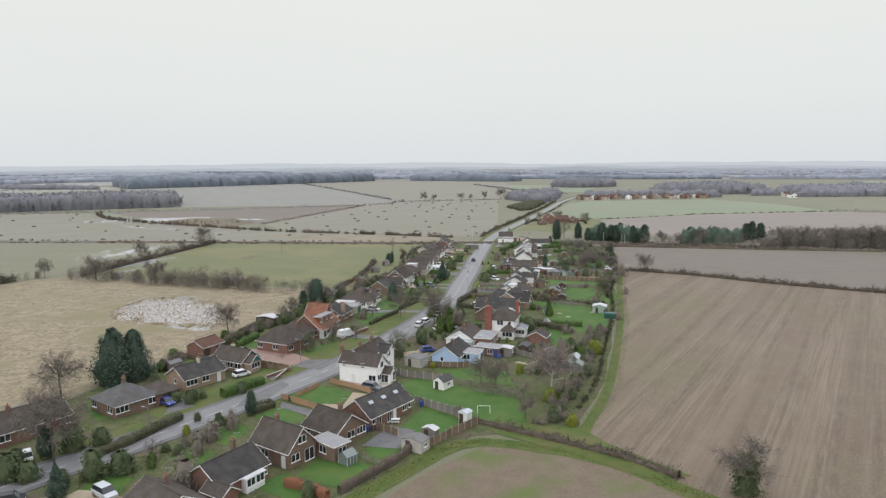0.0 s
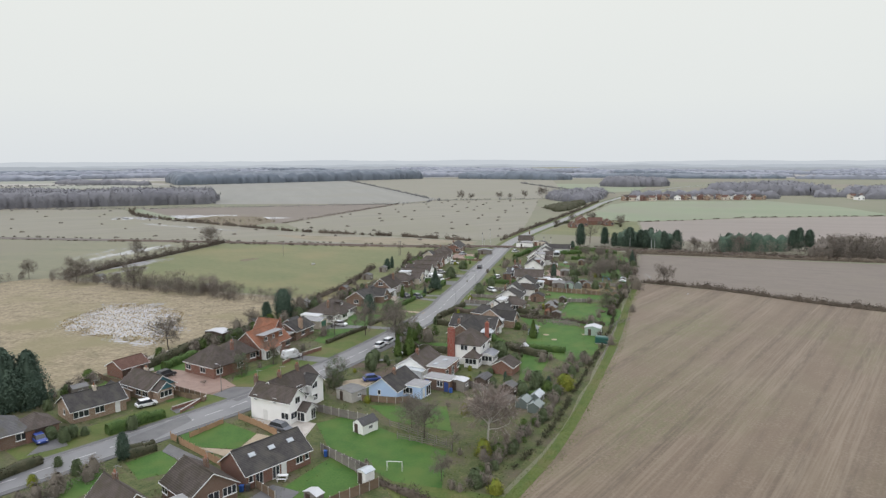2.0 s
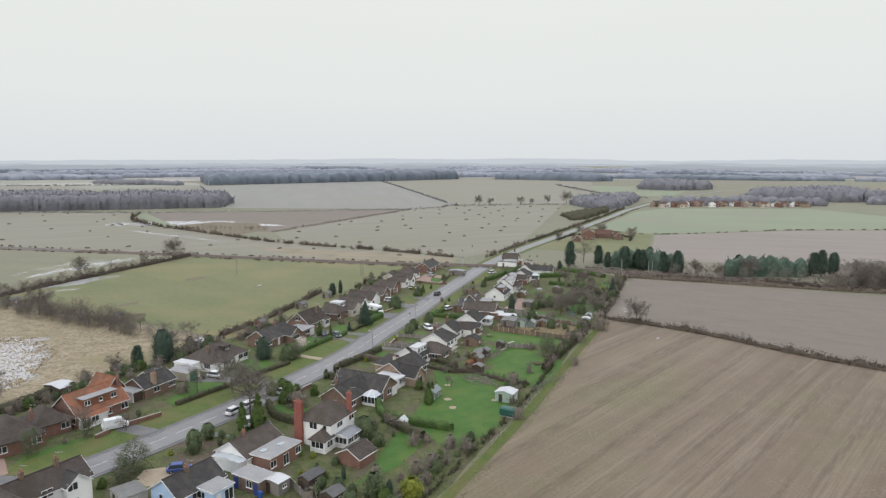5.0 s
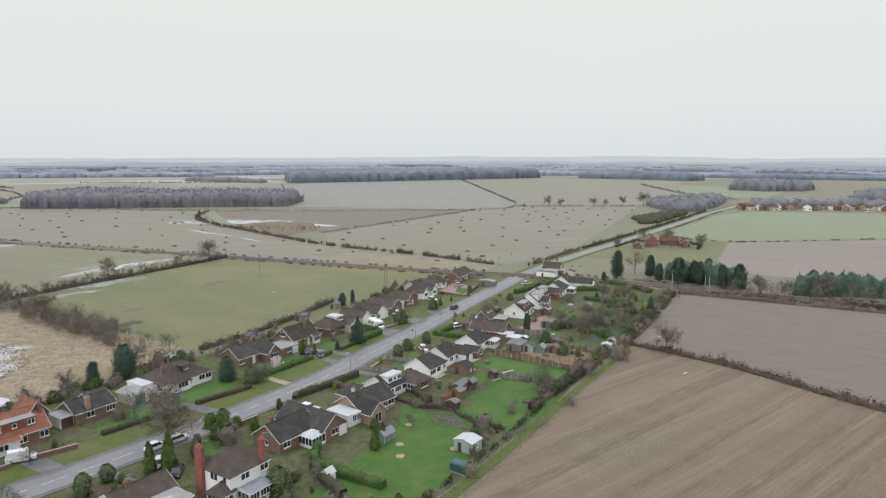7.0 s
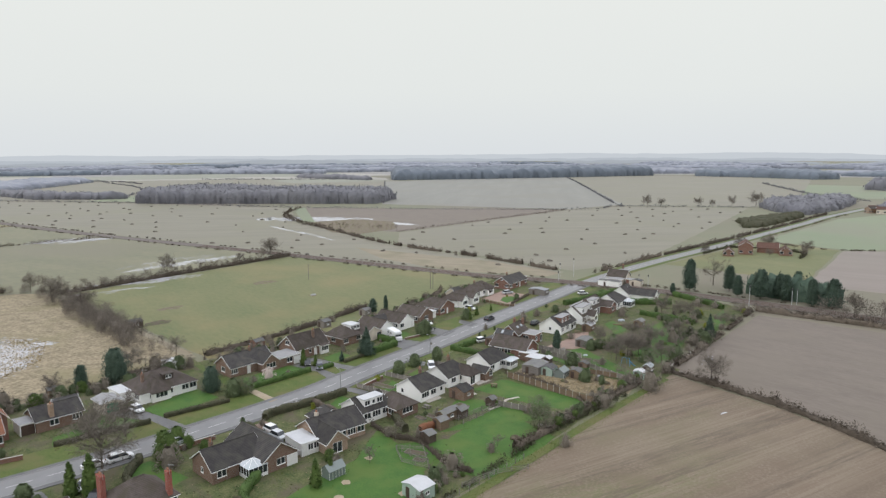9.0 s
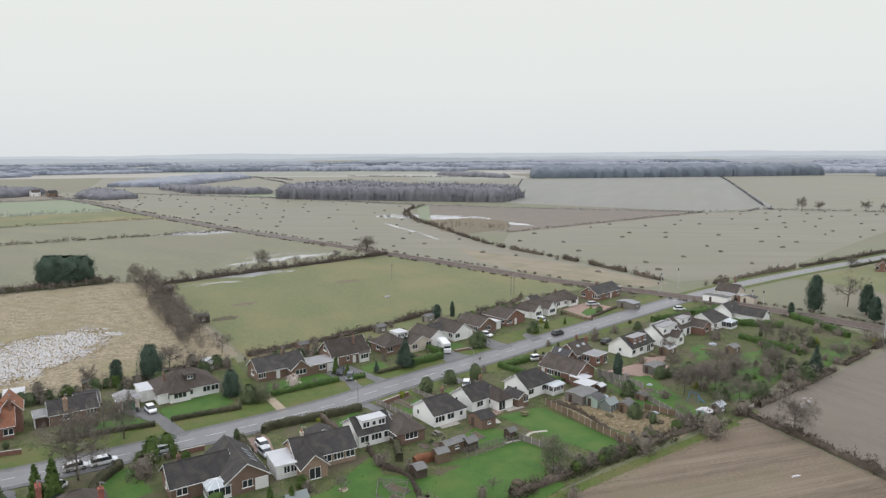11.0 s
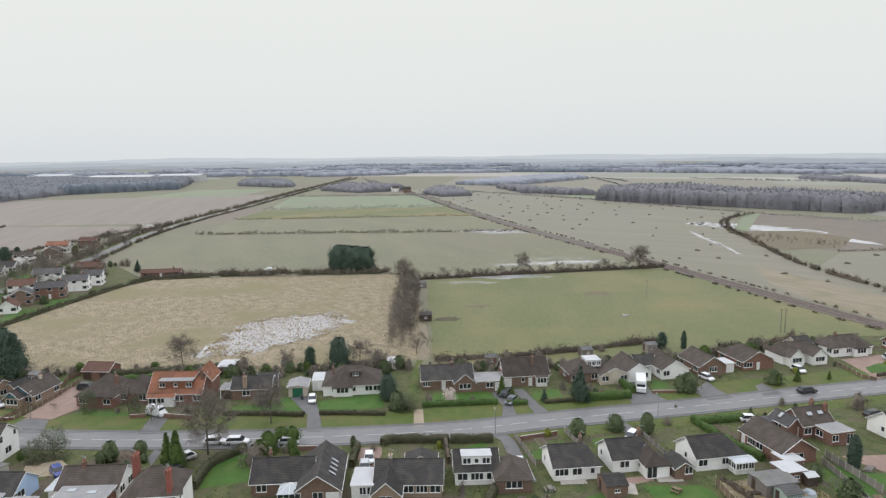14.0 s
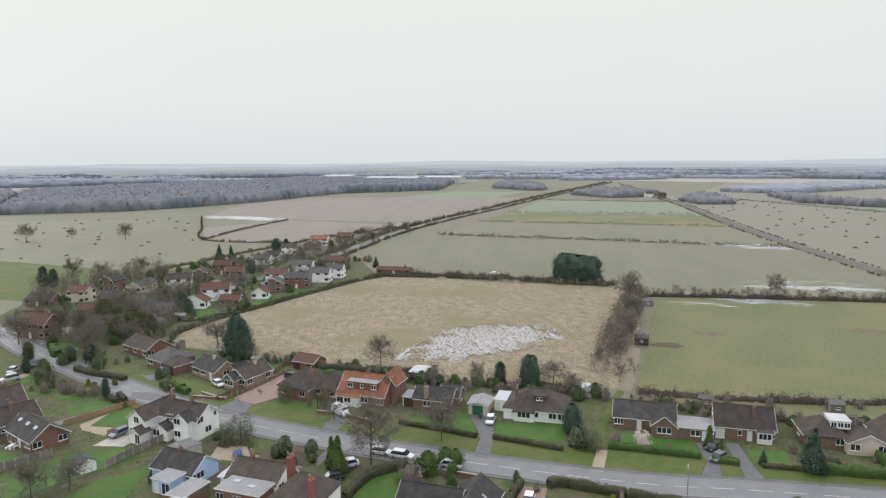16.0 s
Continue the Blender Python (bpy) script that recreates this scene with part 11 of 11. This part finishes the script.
for p, q_, nm in (((-1.2, -0.8, 0), (-0.9, 0, 2.1), "leg"), ((-1.2, 0.8, 0), (-0.9, 0, 2.1), "leg"), ((1.2, -0.8, 0), (0.9, 0, 2.1), "leg"), ((1.2, 0.8, 0), (0.9, 0, 2.1), "leg"), ((-0.95, 0, 2.1), (0.95, 0, 2.1), "crossbar"), ((0.3, 0, 2.1), (0.3, 0.1, 0.5), "rope"), ((0.9, 0, 1.4), (2.4, 0.2, 0.1), "slide")):
    bm = bmesh.new()
    rod(bm, p, q_, 0.16 if nm == "slide" else 0.05)
    part(nm, bm, M["play_blue"], play)
pergola = root("pergola", -17.5, 150.7, -6, "dark timber slatted pergola over a kitchen garden", "pergola")
for px, py in ((-1.9, -2.2), (1.9, -2.2), (-1.9, 2.2), (1.9, 2.2)):
    bm = bmesh.new()
    box(bm, px, py, 1.0, 0.12, 0.12, 2.0, 0.01)
    part("post", bm, M["timber_dark"], pergola)
for sx_ in (-1.9, 1.9):
    bm = bmesh.new()
    box(bm, sx_, 0, 2.06, 0.1, 4.8, 0.14, 0.01)
    part("beam", bm, M["timber_dark"], pergola)
for k in range(9):
    bm = bmesh.new()
    box(bm, 0, -2.2 + 0.55 * k, 2.18, 4.4, 0.14, 0.08, 0.01)
    part("slat", bm, M["fence_grey"], pergola)
fence([(-28.5, 162.7), (-24.8, 160.6), (-21.3, 158.7), (-16.1, 156.4)], 1.5, "fence_grey", "weathered grey panel fence between gardens", "panel")
fence([(-24.4, 225.0), (-20.8, 228.4), (-14.2, 223.2), (-19.9, 221.9), (-24.2, 224.6)], 0.9, "fence_grey", "low weathered fence round vegetable beds", "rail")
fence([(-41.7, 296.4), (-35.0, 296.8), (-28.3, 297.2)], 1.5, "fence_grey", "old grey panel fence with concrete posts", "panel")
fence([(-20.2, 287.7), (-13.4, 289.4)], 1.3, "fence_wood", "brown panel fence beside an allotment", "panel")
fence([(-27.4, 242.6), (-24.9, 243.1), (-24.3, 257.7)], 1.1, "fence_grey", "low pale rail fence between lawns", "rail")
hedge([(-28.2, 193.7), (-22.7, 190.9), (-16.7, 188.6)], 1.5, 1.7, "hedge_dark", "tall dark garden hedge")
hedge([(-14.6, 160.9), (-11.0, 162.3)], 1.4, 1.1, "hedge_green", "low clipped green garden hedge")
hedge([(-97.5, 62.5), (-94.5, 65.9), (-92.5, 69.5)], 2.4, 2.4, "hedge_green", "tall bright green clipped hedge beside the road")
ribbon("garden_path", smooth_line([(-23.5, 262.5), (-24.6, 259.2), (-23.4, 256.0), (-24.0, 252.0)], 0.6), -0.35, 0.35, 0.1, M["gravel_pale"], "winding pale garden path", "path")
ribbon("garden_path", smooth_line([(-26.0, 155.4), (-22.6, 154.8), (-21.0, 157.4)], 0.6), -0.7, 0.7, 0.06, M["gravel"], "sandy path between garden sheds", "path")
sheet("patio", [(-44.6, 315.6), (-41.0, 322.4), (-35.0, 312.6), (-36.8, 306.6)], 0.035, M["paving"], "reddish paved yard behind a chalet bungalow", "patio")
sheet("patio", [(-37.4, 253.6), (-35.6, 258.4), (-31.8, 257.6), (-32.8, 254.8)], 0.035, M["gravel_pale"], "pale paved garden patio", "patio")
for x, y, k, h, words in ((-21.4, 168.1, "column", 2.6, "dark columnar garden conifer"), (-15.6, 160.9, "ball", 3.0, "rounded green garden shrub"), (-8.0, 173.1, "bush_brown", 2.0, "russet-brown garden shrub"), (-27.3, 168.7, "bush", 1.6, "grey-green garden shrub"),
                          (-24.7, 167.3, "bush_light", 1.5, "light green garden shrub"), (-26.0, 172.4, "bush", 1.4, "grey-green garden shrub"), (-31.2, 172.9, "bush_yellow", 1.3, "yellow-green garden shrub"), (-50.4, 199.8, "bush_light", 2.6, "light green evergreen shrub"),
                          (-49.6, 192.6, "bush_brown", 4.6, "large bare brown shrub"), (-11.5, 166.4, "column", 3.2, "blue-grey columnar conifer"), (-22.2, 161.2, "ball", 2.4, "clipped round green shrub"), (-29.0, 166.2, "bush_yellow", 1.2, "yellow-green garden shrub"),
                          (-128.3, 52.4, "yew", 9.0, "tall dark evergreen in the old village"), (-123.8, 61.9, "yew", 8.0, "tall dark evergreen in the old village"), (-123.3, 72.5, "yew", 6.5, "dark evergreen in the old village"), (-133.0, 60.0, "yew", 6.0, "dark evergreen in the old village"), (-150.7, 68.6, "yew", 5.0, "dark green garden conifer"),
                          (-110.3, 60.7, "bare_big", 9.5, "large leafless tree beside the lane"), (-113.2, 50.4, "bare_big", 10.5, "large leafless tree beside the lane"), (-128.2, 24.6, "bare_big", 10.5, "large leafless tree among old houses"), (-118.0, 68.0, "bare", 8.5, "leafless tree among old houses"),
                          (-104.5, 71.5, "bare_big", 8.5, "leafless tree beside the lane"), (-98.6, 72.6, "bare", 7.5, "leafless tree beside the road"), (-112.0, 76.5, "bare", 8.0, "leafless tree behind a bungalow"), (-217.6, -10.9, "bare_big", 9.5, "large leafless tree behind old houses"), (-186.5, -21.7, "bare_big", 12.0, "large leafless tree in the paddock"),
                          (-173.3, -24.3, "pine", 10.5, "dark pine behind old houses"), (-196.0, -14.0, "bare_big", 9.5, "large leafless tree behind old houses"), (-206.0, 12.0, "bare", 8.0, "leafless tree among old houses"), (-163.0, 47.5, "bare", 8.0, "leafless tree among old houses"), (-142.0, 44.0, "bare_big", 9.0, "large leafless tree among old houses"),
                          (-232.0, 36.0, "bare", 8.0, "leafless tree among old houses"), (-266.0, 52.0, "bare", 8.5, "leafless tree beside the lane"), (-286.0, 40.0, "bare_big", 9.0, "large leafless tree beside the lane"), (-255.0, 64.0, "yew", 5.5, "dark evergreen beside the lane"), (-296.0, 62.0, "bare_big", 9.0, "large leafless tree beside the lane"),
                          (-325.0, 40.0, "yew", 6.0, "dark evergreen beside the lane"), (-349.0, 58.0, "bare_big", 9.0, "large leafless tree beside the lane"), (-378.0, 38.0, "bare_big", 9.5, "large leafless tree beside the lane"), (-420.0, 55.0, "bare_big", 10.0, "large leafless tree beside the lane"), (-430.0, 38.0, "bare", 8.0, "leafless tree beside the lane"),
                          (-336.0, -128.0, "oak", 12.0, "broad leafless oak in an open field"), (-310.0, -190.0, "oak", 13.0, "broad leafless oak in an open field"), (-330.0, -170.0, "bare", 9.0, "leafless tree in an open field")):
    tree(k, x, y, h, words)
boat = root("boat", -258.9, 159.9, 95, "small white boat laid up beside a hedge", "boat")
v = [(-2.6, -0.9, 0.9), (-2.6, 0.9, 0.9), (1.2, 1.0, 1.0), (1.2, -1.0, 1.0), (3.0, 0, 1.15), (-2.4, -0.5, 0.15), (-2.4, 0.5, 0.15), (1.0, 0.5, 0.15), (1.0, -0.5, 0.15), (2.2, 0, 0.3)]
attach("hull", mesh_of("hull", v, [(0, 1, 2, 4, 3), (0, 3, 8, 5), (3, 4, 9, 8), (1, 6, 7, 2), (2, 7, 9, 4), (0, 5, 6, 1), (5, 8, 9, 7, 6)], M["upvc"]), boat)
bm = bmesh.new()
box(bm, -0.2, 0, 1.3, 2.0, 1.4, 0.7, 0.12)
part("cabin", bm, M["upvc"], boat)
for x, y, sx, sy, rz in ((-1375, -325, 40, 130, -8), (-1420, -220, 36, 90, -8), (-1525, -528, 40, 80, -6)):
    house("long pale-roofed warehouse beyond the woods", x, y, rz, "felt_pale", "felt_pale", [B(sx, sy, 14.0, 16.5)], name="warehouse", category="warehouse", group="warehouses", span=1.0)
PLAIN[0] = True
for x, y, rz, wa, ro in ((-935, 228, 20, "render_white", "roof_brown"), (-960, 196, 60, "brick_red", "roof_rust"), (-985, 178, 10, "render_white", "roof_grey"), (-1015, 205, 40, "brick_red", "roof_brown"), (-905, 245, 15, "brick_brown", "roof_dark")):
    house("house with tiled roof in a distant hamlet", x, y, rz, wa, ro, [B(8, 12, 5.0, 8.4, E="w.w", N="w.w")], group="far village houses")
PLAIN[0] = False
